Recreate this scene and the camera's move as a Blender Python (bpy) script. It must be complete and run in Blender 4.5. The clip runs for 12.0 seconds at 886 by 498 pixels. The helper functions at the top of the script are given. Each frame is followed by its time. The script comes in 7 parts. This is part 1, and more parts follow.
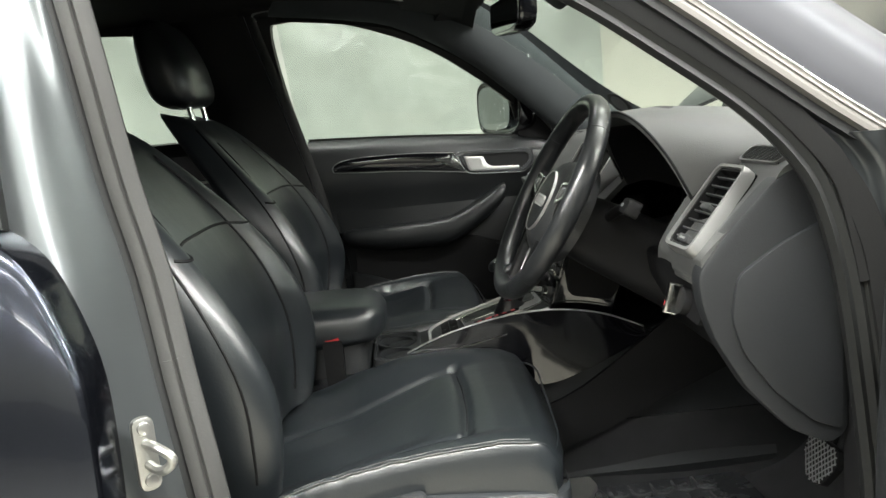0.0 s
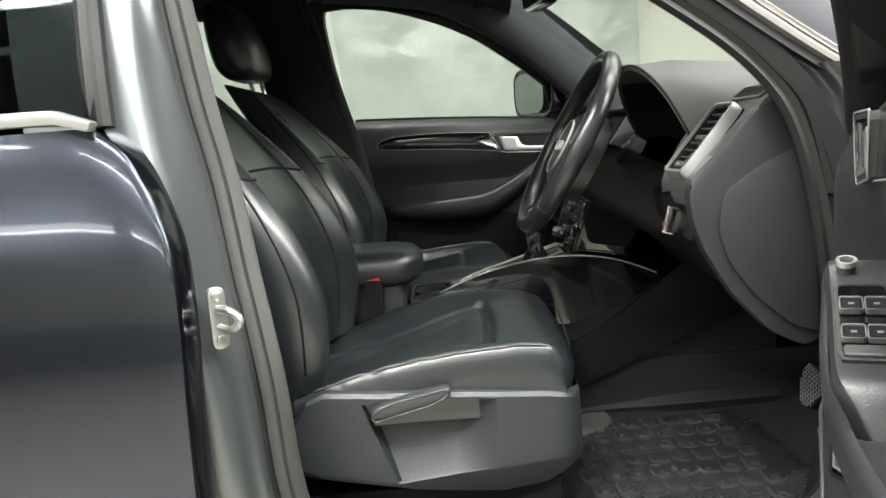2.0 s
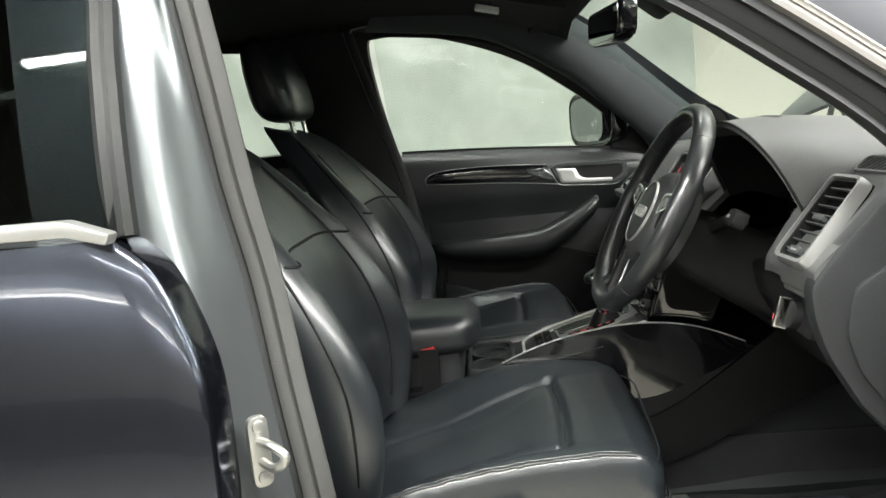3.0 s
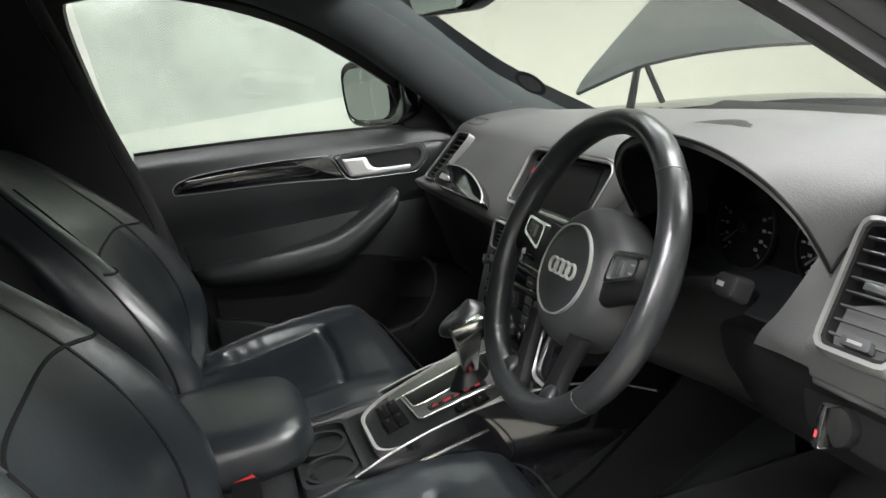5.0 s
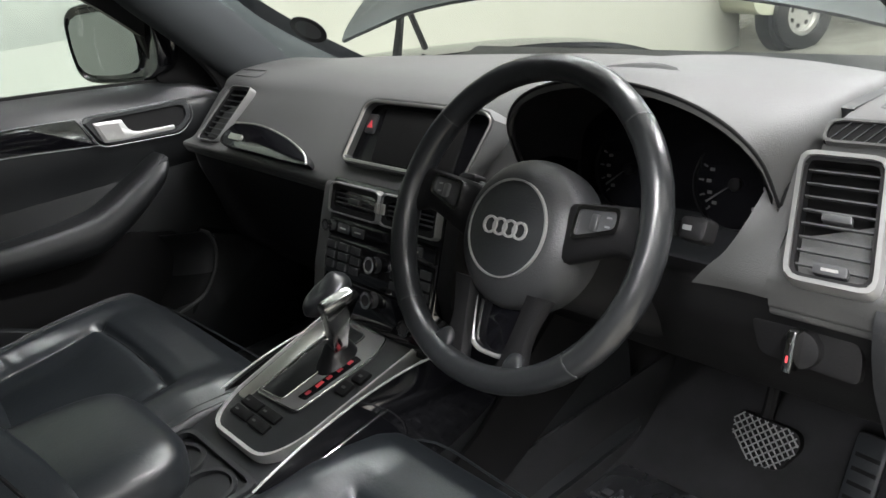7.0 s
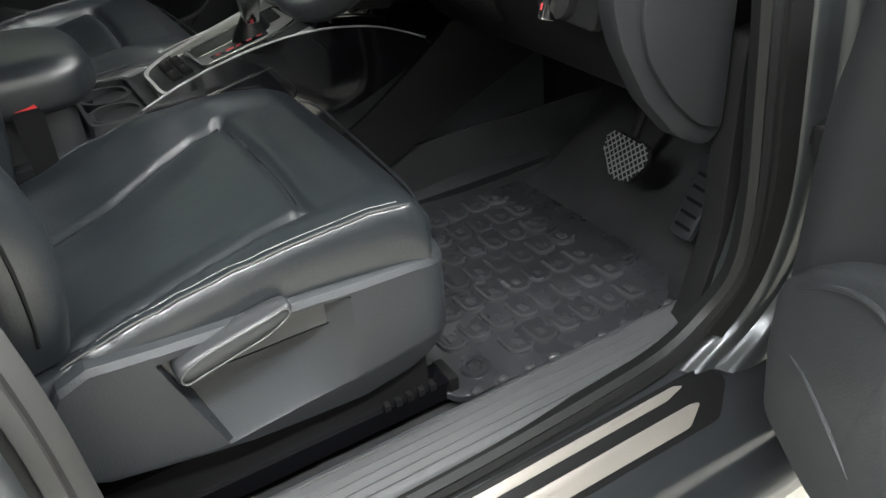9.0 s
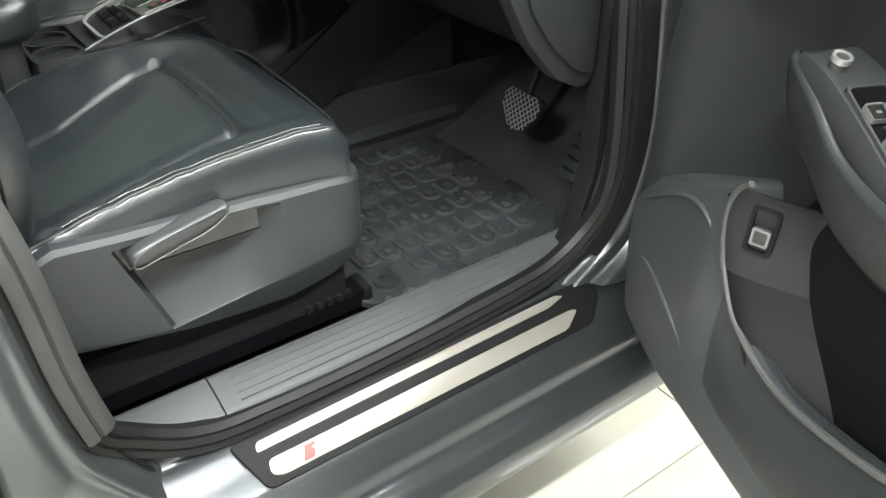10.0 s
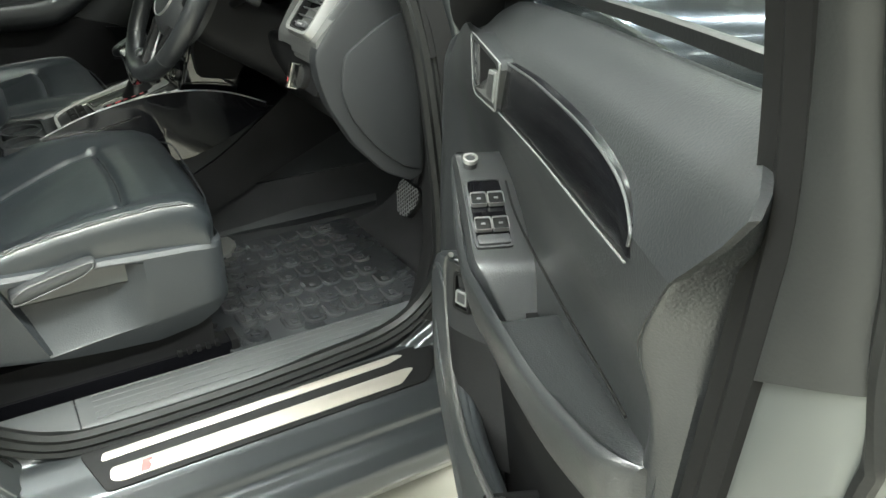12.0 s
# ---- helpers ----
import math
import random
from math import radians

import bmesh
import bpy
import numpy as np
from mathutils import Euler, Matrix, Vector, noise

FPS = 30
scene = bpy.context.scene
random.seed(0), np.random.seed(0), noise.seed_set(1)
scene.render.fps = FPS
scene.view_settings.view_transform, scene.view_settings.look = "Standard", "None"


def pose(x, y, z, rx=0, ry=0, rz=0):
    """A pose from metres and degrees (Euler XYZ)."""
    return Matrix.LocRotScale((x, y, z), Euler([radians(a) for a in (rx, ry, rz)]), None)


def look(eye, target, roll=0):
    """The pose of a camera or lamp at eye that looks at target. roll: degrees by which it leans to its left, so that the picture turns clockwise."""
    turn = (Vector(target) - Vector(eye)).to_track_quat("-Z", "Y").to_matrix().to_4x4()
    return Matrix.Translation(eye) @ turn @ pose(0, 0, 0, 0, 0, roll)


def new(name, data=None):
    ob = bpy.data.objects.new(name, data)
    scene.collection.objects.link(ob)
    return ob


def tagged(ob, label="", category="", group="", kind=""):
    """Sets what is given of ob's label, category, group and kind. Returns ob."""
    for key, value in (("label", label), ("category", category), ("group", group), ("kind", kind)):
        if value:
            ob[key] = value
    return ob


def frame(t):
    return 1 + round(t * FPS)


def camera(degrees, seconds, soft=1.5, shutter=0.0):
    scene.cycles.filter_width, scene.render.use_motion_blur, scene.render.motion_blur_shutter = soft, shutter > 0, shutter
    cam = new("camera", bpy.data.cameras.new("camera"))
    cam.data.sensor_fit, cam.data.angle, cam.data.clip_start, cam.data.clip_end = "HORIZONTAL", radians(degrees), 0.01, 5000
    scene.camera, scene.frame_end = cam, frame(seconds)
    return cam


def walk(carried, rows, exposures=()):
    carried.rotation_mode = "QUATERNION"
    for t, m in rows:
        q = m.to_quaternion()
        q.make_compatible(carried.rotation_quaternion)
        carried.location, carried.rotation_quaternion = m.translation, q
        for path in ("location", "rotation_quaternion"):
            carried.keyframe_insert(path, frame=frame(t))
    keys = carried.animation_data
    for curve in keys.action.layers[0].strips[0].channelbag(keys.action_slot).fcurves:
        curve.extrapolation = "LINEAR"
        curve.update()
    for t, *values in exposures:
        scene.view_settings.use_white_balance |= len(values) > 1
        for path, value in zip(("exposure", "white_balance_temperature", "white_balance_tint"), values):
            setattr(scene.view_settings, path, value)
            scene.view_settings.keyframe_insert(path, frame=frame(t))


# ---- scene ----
cam = camera(57.9, 12.0)
PATH = [
    (0, (0.052, -1.689, 1.24), (0.126, 0.282, 0.909), -5.5),
    (0.5, (0.047, -1.797, 1.194), (0.108, 0.18, 0.894), -5.1),
    (1, (0.071, -1.865, 1.149), (0.104, 0.116, 0.869), -4.9),
    (1.5, (0.066, -1.883, 1.123), (0.079, 0.098, 0.846), -4.8),
    (2, (0.06, -1.884, 1.118), (0.03, 0.097, 0.842), -4.8),
    (2.5, (0.035, -1.828, 1.18), (-0.043, 0.151, 0.901), -5.0),
    (2.7, (0.029, -1.781, 1.207), (-0.076, 0.196, 0.928), -5.1),
    (4.3, (0.009, -1.322, 1.329), (-0.122, 0.651, 1.029), -8.8),
    (4.5, (-0.012, -1.271, 1.343), (0.02, 0.699, 0.999), -8.6),
    (5, (-0.088, -1.172, 1.354), (0.43, 0.693, 0.851), -8.8),
    (5.5, (-0.193, -1.062, 1.351), (0.691, 0.611, 0.703), -9.0),
    (6, (-0.266, -0.978, 1.352), (0.828, 0.537, 0.64), -8.4),
    (6.5, (-0.284, -0.943, 1.369), (0.886, 0.512, 0.652), -7.7),
    (6.7, (-0.284, -0.941, 1.381), (0.898, 0.503, 0.661), -7.5),
    (8.3, (-0.197, -1.136, 1.295), (0.761, 0.377, 0.405), -6.3),
    (8.5, (-0.163, -1.205, 1.256), (0.745, 0.301, 0.305), -5.7),
    (9, (-0.156, -1.334, 1.211), (0.666, 0.141, 0.139), -4.5),
    (9.5, (-0.225, -1.418, 1.189), (0.642, -0.003, 0.073), -2.6),
    (10, (-0.257, -1.504, 1.216), (0.729, -0.151, 0.123), -0.2),
    (10.5, (-0.224, -1.57, 1.239), (0.861, -0.254, 0.195), 1.6),
    (11, (-0.177, -1.626, 1.263), (0.959, -0.302, 0.285), 2.3),
    (11.5, (-0.132, -1.754, 1.284), (0.958, -0.353, 0.363), 1.7),
    (12, (-0.052, -1.907, 1.293), (0.842, -0.354, 0.405), -0.8),
]
walk(cam, [(t, look(eye, target, roll)) for t, eye, target, roll in PATH], [(0, 0.26, 6600, 9), (2.7, 0.32, 6600, 9), (4.5, 0.42, 6450, 12), (6.7, 0.38, 6400, 15), (8.5, 0.12, 6300, 13), (9.5, 0.48, 6450, 9), (10.5, 0.56, 6450, 5), (12, 0.54, 6500, 2)])

# ---- world and light ----
world = bpy.data.worlds.new("showroom_air")
scene.world = world
world.use_nodes = True
bg = world.node_tree.nodes["Background"]
bg.inputs[0].default_value, bg.inputs[1].default_value = (0.80, 0.88, 0.82, 1), 0.04

LIGHT_COLOUR = (0.99, 1.0, 0.97)
CEILING_Z = 3.5


def tube_light(x, y, length, watts, hang):
    data = bpy.data.lights.new("ceiling_tube", "AREA")
    data.shape, data.size, data.size_y = "RECTANGLE", length, 0.12
    data.energy, data.color = watts, LIGHT_COLOUR
    ob = new("ceiling_tube_light", data)
    ob.matrix_basis = pose(x, y, CEILING_Z - hang - 0.12, 0, 0, 0)
    return ob


# last two lamps stand off the rows, added to brighten far recess and dash top
LAMPS = [(x, y, 2.4, w, 0.4 if y < -7 else 0.0) for y, w in ((-7.4, 60), (-4.6, 55), (-2.2, 265), (1.2, 62)) for x in (-3.6, -0.6, 2.4, 5.4, 8.4)] + [(9.4, 4.6, 2.4, 80, 0.0), (2.1, -0.4, 2.4, 95, 0.0)]
for lamp in LAMPS:
    tube_light(*lamp)


# ---- materials ----
def material(name, colour, rough=0.5, metal=0.0, grain=0.0, grain_scale=400.0, vary=0.0, vary_scale=6.0, coat=0.0, spec=0.5, relief=0.0, relief_scale=8.0, rough_vary=0.0):
    """A surface: base colour, a fine grain bump, a slow relief, and stains at a larger scale."""
    m = bpy.data.materials.new(name)
    m.use_nodes = True
    t = m.node_tree
    b = t.nodes["Principled BSDF"]
    b.inputs["Base Color"].default_value = (*colour, 1)
    b.inputs["Roughness"].default_value = rough
    b.inputs["Metallic"].default_value = metal
    b.inputs["Coat Weight"].default_value = coat
    b.inputs["Coat Roughness"].default_value = 0.04
    b.inputs["Specular IOR Level"].default_value = spec
    co = t.nodes.new("ShaderNodeTexCoord")
    normal = None
    if vary or rough_vary:
        n = t.nodes.new("ShaderNodeTexNoise")
        n.inputs["Scale"].default_value, n.inputs["Detail"].default_value = vary_scale, 6
        t.links.new(co.outputs["Object"], n.inputs["Vector"])
        if vary:
            mix = t.nodes.new("ShaderNodeMix")
            mix.data_type = "RGBA"
            mix.inputs[6].default_value = (*[c * (1 - vary) for c in colour], 1)
            mix.inputs[7].default_value = (*[min(1, c * (1 + vary)) for c in colour], 1)
            t.links.new(n.outputs["Fac"], mix.inputs[0])
            t.links.new(mix.outputs[2], b.inputs["Base Color"])
        if rough_vary:
            mr = t.nodes.new("ShaderNodeMapRange")
            mr.inputs["From Min"].default_value, mr.inputs["From Max"].default_value = 0.3, 0.7
            mr.inputs["To Min"].default_value, mr.inputs["To Max"].default_value = max(0, rough - rough_vary), min(1, rough + rough_vary)
            t.links.new(n.outputs["Fac"], mr.inputs["Value"])
            t.links.new(mr.outputs["Result"], b.inputs["Roughness"])
    for amount, scale, dist in ((relief, relief_scale, 0.01), (grain, grain_scale, 0.0008)):
        if amount:
            n = t.nodes.new("ShaderNodeTexNoise")
            n.inputs["Scale"].default_value, n.inputs["Detail"].default_value = scale, 3
            t.links.new(co.outputs["Object"], n.inputs["Vector"])
            bump = t.nodes.new("ShaderNodeBump")
            bump.inputs["Strength"].default_value, bump.inputs["Distance"].default_value = amount, dist
            t.links.new(n.outputs["Fac"], bump.inputs["Height"])
            if normal:
                t.links.new(normal, bump.inputs["Normal"])
            normal = bump.outputs["Normal"]
    if normal:
        t.links.new(normal, b.inputs["Normal"])
    return m


def glass_material(name, tint, gloss=1.0):
    m = bpy.data.materials.new(name)
    m.use_nodes = True
    t = m.node_tree
    t.nodes.clear()
    out, mix = t.nodes.new("ShaderNodeOutputMaterial"), t.nodes.new("ShaderNodeMixShader")
    clear, shine, facing, curve = t.nodes.new("ShaderNodeBsdfTransparent"), t.nodes.new("ShaderNodeBsdfGlossy"), t.nodes.new("ShaderNodeLayerWeight"), t.nodes.new("ShaderNodeMath")
    gain = t.nodes.new("ShaderNodeMath")
    clear.inputs[0].default_value = (*tint, 1)
    shine.inputs["Roughness"].default_value = 0.02
    facing.inputs["Blend"].default_value = 0.5
    curve.operation, curve.inputs[1].default_value = "POWER", 4.0
    gain.operation, gain.inputs[1].default_value, gain.inputs[2].default_value = "MULTIPLY_ADD", 0.55 * gloss, 0.03 * gloss
    t.links.new(facing.outputs["Facing"], curve.inputs[0])
    t.links.new(curve.outputs[0], gain.inputs[0])
    t.links.new(gain.outputs[0], mix.inputs[0])
    t.links.new(clear.outputs[0], mix.inputs[1])
    t.links.new(shine.outputs[0], mix.inputs[2])
    t.links.new(mix.outputs[0], out.inputs[0])
    return m


def glow(name, colour, strength):
    m = bpy.data.materials.new(name)
    m.use_nodes = True
    b = m.node_tree.nodes["Principled BSDF"]
    b.inputs["Base Color"].default_value = (*colour, 1)
    b.inputs["Emission Color"].default_value = (*colour, 1)
    b.inputs["Emission Strength"].default_value = strength
    return m


LEATHER = material("black_leather", (0.0108, 0.0134, 0.0156), 0.34, grain=0.3, grain_scale=260, vary=0.15, vary_scale=5, relief=0.14, relief_scale=12, rough_vary=0.03, spec=0.85)
LEATHER_WORN = material("worn_rim_leather", (0.014, 0.015, 0.016), 0.28, grain=0.12, grain_scale=300, vary=0.15, vary_scale=3, relief=0.15, relief_scale=25)
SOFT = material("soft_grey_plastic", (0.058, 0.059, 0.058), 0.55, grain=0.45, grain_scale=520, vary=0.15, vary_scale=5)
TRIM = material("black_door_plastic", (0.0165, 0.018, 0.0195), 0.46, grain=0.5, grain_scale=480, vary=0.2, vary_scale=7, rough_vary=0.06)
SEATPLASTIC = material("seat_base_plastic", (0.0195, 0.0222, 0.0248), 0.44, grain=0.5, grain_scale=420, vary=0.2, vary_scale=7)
# door plastic toned lighter for the light on the driver's open door
LITDOORTRIM = material("lit_door_plastic", (0.040, 0.043, 0.046), 0.44, grain=0.5, grain_scale=480, vary=0.2, vary_scale=7, rough_vary=0.06)
# graphite body paint, toned for the reflections along the sill
SILLPAINT = material("toned_sill_paint", (0.040, 0.044, 0.048), 0.28, metal=0.5, coat=0.4, vary=0.15, vary_scale=5, relief=0.08, relief_scale=6)
# same door plastic, with the passenger side's shade put into its colour
SHADEDTRIM = material("shaded_door_plastic", (0.0085, 0.0095, 0.0102), 0.45, grain=0.5, grain_scale=480, vary=0.2, vary_scale=7, rough_vary=0.06)
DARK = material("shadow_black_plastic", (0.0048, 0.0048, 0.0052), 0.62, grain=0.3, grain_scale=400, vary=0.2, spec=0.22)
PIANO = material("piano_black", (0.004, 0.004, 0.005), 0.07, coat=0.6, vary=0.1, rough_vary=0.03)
RUBBER = material("rubber_seal", (0.0085, 0.009, 0.009), 0.5, grain=0.25, grain_scale=300, vary=0.25, vary_scale=12, spec=0.3)
SEALGREY = material("grey_pillar_trim", (0.034, 0.034, 0.033), 0.6, grain=0.4, grain_scale=300, vary=0.2, vary_scale=10)
# one graphite paint; its copies are toned for what each part reflects
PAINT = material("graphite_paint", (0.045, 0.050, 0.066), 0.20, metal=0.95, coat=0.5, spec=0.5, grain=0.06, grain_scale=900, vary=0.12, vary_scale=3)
LITPAINT = material("lit_graphite_paint", (0.165, 0.175, 0.18), 0.27, metal=0.8, coat=1.0, vary=0.12, vary_scale=5, relief=0.1, relief_scale=5)
LITPILLAR = material("lit_pillar_paint", (0.140, 0.152, 0.157), 0.33, metal=0.75, vary=0.10, vary_scale=4, relief=0.08, relief_scale=5)
SHADEDHINGE = material("shaded_hinge_paint", (0.055, 0.060, 0.062), 0.30, metal=0.6, coat=0.3, vary=0.15, vary_scale=6)
LEVERGREY = material("lever_grey", (0.20, 0.205, 0.205), 0.4, metal=0.3, vary=0.1)
LILAC = material("toned_pillar_paint", (0.062, 0.063, 0.072), 0.45, metal=0.3, spec=0.4, vary=0.08, vary_scale=5)
MOULDING = material("pale_pillar_moulding", (0.12, 0.112, 0.105), 0.45, metal=0.3, vary=0.1, vary_scale=9)
CHROME = material("chrome", (0.62, 0.62, 0.61), 0.16, metal=1.0, rough_vary=0.06, vary=0.06)
ALU = material("brushed_aluminium", (0.56, 0.55, 0.53), 0.36, metal=1.0, grain=0.2, grain_scale=700, vary=0.1, rough_vary=0.08)
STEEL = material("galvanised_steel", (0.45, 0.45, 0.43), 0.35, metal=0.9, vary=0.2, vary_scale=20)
SCUFF = material("scuff_plate_aluminium", (0.47, 0.44, 0.395), 0.42, metal=0.7, grain=0.2, grain_scale=800, vary=0.08, vary_scale=14)
CARPET = material("black_carpet", (0.026, 0.0265, 0.028), 0.95, grain=1.0, grain_scale=900, vary=0.4, vary_scale=12, spec=0.1)
MATRUBBER = material("rubber_mat", (0.021, 0.022, 0.024), 0.27, grain=0.3, grain_scale=260, vary=0.35, vary_scale=12, rough_vary=0.1)
HEADLINER = material("dark_headliner", (0.018, 0.018, 0.018), 0.95, grain=0.6, grain_scale=700, vary=0.15, spec=0.1)
PILLARCLOTH = material("pillar_cloth", (0.040, 0.044, 0.046), 0.9, grain=0.6, grain_scale=800, vary=0.15, spec=0.2)
BUTTON = material("button_plastic", (0.035, 0.036, 0.038), 0.5, grain=0.2, vary=0.1)
RED = material("red_plastic", (0.55, 0.03, 0.03), 0.45, vary=0.1)
DIMMARK = material("dim_gauge_print", (0.075, 0.075, 0.075), 0.5, vary=0.05)
MARK = material("printed_mark", (0.55, 0.55, 0.53), 0.5, vary=0.05)
GLASS = glass_material("window_glass", (0.90, 0.94, 0.92))
REARGLASS = glass_material("tinted_rear_glass", (0.22, 0.24, 0.24), 0.2)
MIRROR = material("mirror_glass", (0.34, 0.36, 0.36), 0.02, metal=1.0)
REDLIGHT = glow("red_backlight", (0.6, 0.05, 0.06), 0.22)
BRIGHTSATIN = material("bright_satin_metal", (0.72, 0.72, 0.71), 0.34, metal=0.6, vary=0.06, rough_vary=0.06)
SATIN = material("satin_metal", (0.46, 0.46, 0.45), 0.40, metal=0.7, vary=0.06, rough_vary=0.06)
# the soft dash grey again, darkened: shade at the driver's end is in the colour
SHADEDDASH = material("shaded_dash_plastic", (0.0115, 0.0125, 0.014), 0.55, grain=0.45, grain_scale=520, vary=0.15, vary_scale=5)
DOORSOFT = material("soft_door_lining", (0.025, 0.0265, 0.028), 0.36, grain=0.45, grain_scale=520, vary=0.15, vary_scale=5)
FIELD = material("black_field_vinyl", (0.0165, 0.0172, 0.0185), 0.52, grain=0.5, grain_scale=420, vary=0.2, vary_scale=6, rough_vary=0.06, spec=0.35)
SEALBLACK = material("matt_black_seal", (0.008, 0.008, 0.008), 0.8, grain=0.25, grain_scale=300, vary=0.2, spec=0.15)
LEVERDARK = material("dark_satin_metal", (0.115, 0.118, 0.120), 0.34, metal=0.7, vary=0.08, rough_vary=0.05)
VENTSATIN = material("dull_satin_metal", (0.30, 0.30, 0.295), 0.40, metal=0.7, vary=0.06, rough_vary=0.06)
# darkest black, for the shade inside the vents
VOID = material("duct_shade", (0.002, 0.002, 0.002), 0.9, vary=0.2, spec=0.05)
DARKSCREEN = material("dark_display", (0.005, 0.005, 0.006), 0.22, vary=0.1, spec=0.25)


# ---- building helpers ----
XF = [Matrix()]


def thing(name, label, category, at=(0, 0, 0), group="", kind=""):
    ob = new(name)
    ob.matrix_basis = XF[0] @ Matrix.Translation(at)
    ob.empty_display_size = 0.05
    return tagged(ob, label, category, group, kind)


def part(name, bm, mat, parent=None, label="", smooth=38, bevel=0.0):
    """Links a bmesh as one mesh object under a thing or under a part."""
    if bevel:
        edges = [e for e in bm.edges if len(e.link_faces) == 2 and e.calc_face_angle(0) > 0.6]
        bmesh.ops.bevel(bm, geom=edges, offset=bevel, segments=2, affect="EDGES", profile=0.6, clamp_overlap=True)
    bm.transform(XF[0])
    for v in bm.verts:
        side = v.co.y - 0.15
        if side > 0 and v.co.y < 1.3 and -2 < v.co.x < 2:
            v.co.x, v.co.y = v.co.x + 0.033 * side, v.co.y + 0.09 * side
    bmesh.ops.recalc_face_normals(bm, faces=bm.faces)
    me = bpy.data.meshes.new(name)
    bm.to_mesh(me)
    bm.free()
    me.materials.append(mat)
    me.polygons.foreach_set("use_smooth", [smooth > 0] * len(me.polygons))
    if smooth:
        me.set_sharp_from_angle(angle=radians(smooth))
    ob = new(name, me)
    if parent is not None:
        ob.parent = parent
        if parent.type == "EMPTY":
            ob.matrix_parent_inverse = parent.matrix_basis.inverted()
    return tagged(ob, label)


def alone(name, bm, mat, label, category, group="", kind="", smooth=38, bevel=0.0):
    return tagged(part(name, bm, mat, None, label, smooth, bevel), category=category, group=group, kind=kind)


def spline(points, per=6, closed=False):
    """A smooth line through the points."""
    p = [Vector(q) for q in points]
    n, out = len(p), []
    for i in range(n if closed else n - 1):
        if closed:
            a, b, c, d = p[i - 1], p[i], p[(i + 1) % n], p[(i + 2) % n]
        else:
            a, b, c, d = p[max(i - 1, 0)], p[i], p[i + 1], p[min(i + 2, n - 1)]
        for k in range(per):
            t = k / per
            out.append(0.5 * (2 * b + (c - a) * t + (2 * a - 5 * b + 4 * c - d) * t * t + (3 * b - a - 3 * c + d) * t ** 3))
    if not closed:
        out.append(p[-1])
    return out


def skin(bm, rows, closed_u=False, closed_v=False, caps=False):
    """Quads over rows of points."""
    vs = [[bm.verts.new(q) for q in row] for row in rows]
    nu, nv = len(vs), len(vs[0])
    for i in range(nu if closed_u else nu - 1):
        for j in range(nv if closed_v else nv - 1):
            q = (vs[i][j], vs[(i + 1) % nu][j], vs[(i + 1) % nu][(j + 1) % nv], vs[i][(j + 1) % nv])
            try:
                bm.faces.new(q)
            except ValueError:
                pass
    if caps and closed_v and not closed_u:
        bm.faces.new(vs[0])
        bm.faces.new(vs[-1][::-1])
    return vs


def loft(rows, per_u=5, per_v=4, closed_v=True, caps=True):
    """A smooth body through cross-sections, each a list of points."""
    fine = [spline(r, per_v, closed_v) for r in rows]
    cols = [spline([r[j] for r in fine], per_u) for j in range(len(fine[0]))]
    grid = [[c[i] for c in cols] for i in range(len(cols[0]))]
    bm = bmesh.new()
    skin(bm, grid, False, closed_v, caps)
    return bm


def sheet(rows, thick, per_u=4, per_v=4, direction=None):
    """A smooth sheet through a grid of points, with thickness."""
    fine = [spline(r, per_v) for r in rows]
    cols = [spline([r[j] for r in fine], per_u) for j in range(len(fine[0]))]
    g = [[c[i] for c in cols] for i in range(len(cols[0]))]
    bm = bmesh.new()
    nu, nv = len(g), len(g[0])
    back = []
    for i in range(nu):
        row = []
        for j in range(nv):
            if direction:
                n = Vector(direction)
            else:
                du = g[min(i + 1, nu - 1)][j] - g[max(i - 1, 0)][j]
                dv = g[i][min(j + 1, nv - 1)] - g[i][max(j - 1, 0)]
                n = du.cross(dv)
                n.normalize()
            row.append(g[i][j] + n * thick)
        back.append(row)
    a, b = skin(bm, g), skin(bm, back)
    rim = [(0, j) for j in range(nv)] + [(i, nv - 1) for i in range(1, nu)] + [(nu - 1, j) for j in range(nv - 2, -1, -1)] + [(i, 0) for i in range(nu - 2, 0, -1)]
    for k in range(len(rim)):
        (i, j), (m, n) = rim[k], rim[(k + 1) % len(rim)]
        bm.faces.new((a[i][j], a[m][n], b[m][n], b[i][j]))
    return bm


def sweep(points, profile, closed=False, up=(0, 1, 0), per=6, bm=None, caps=True):
    """A profile (across, out) carried along a smooth line. 'out' follows up as far as it can."""
    line = spline(points, per, closed) if per else [Vector(p) for p in points]
    n, rows, up = len(line), [], Vector(up)
    for i in range(n):
        a, b = (line[i - 1], line[(i + 1) % n]) if closed else (line[max(i - 1, 0)], line[min(i + 1, n - 1)])
        t = (b - a).normalized()
        o = (up - t * up.dot(t)).normalized()
        s = t.cross(o)
        rows.append([line[i] + s * x + o * y for x, y in profile])
    bm = bm or bmesh.new()
    skin(bm, rows, closed, True, caps and not closed)
    return bm


def circle(r, n=10, rx=None):
    return [(r * math.cos(2 * math.pi * k / n), (rx or r) * math.sin(2 * math.pi * k / n)) for k in range(n)]


def tube(points, r, closed=False, n=8, per=6, up=(0.31, 0.2, 0.93), bm=None):
    return sweep(points, circle(r, n), closed, up, per, bm)


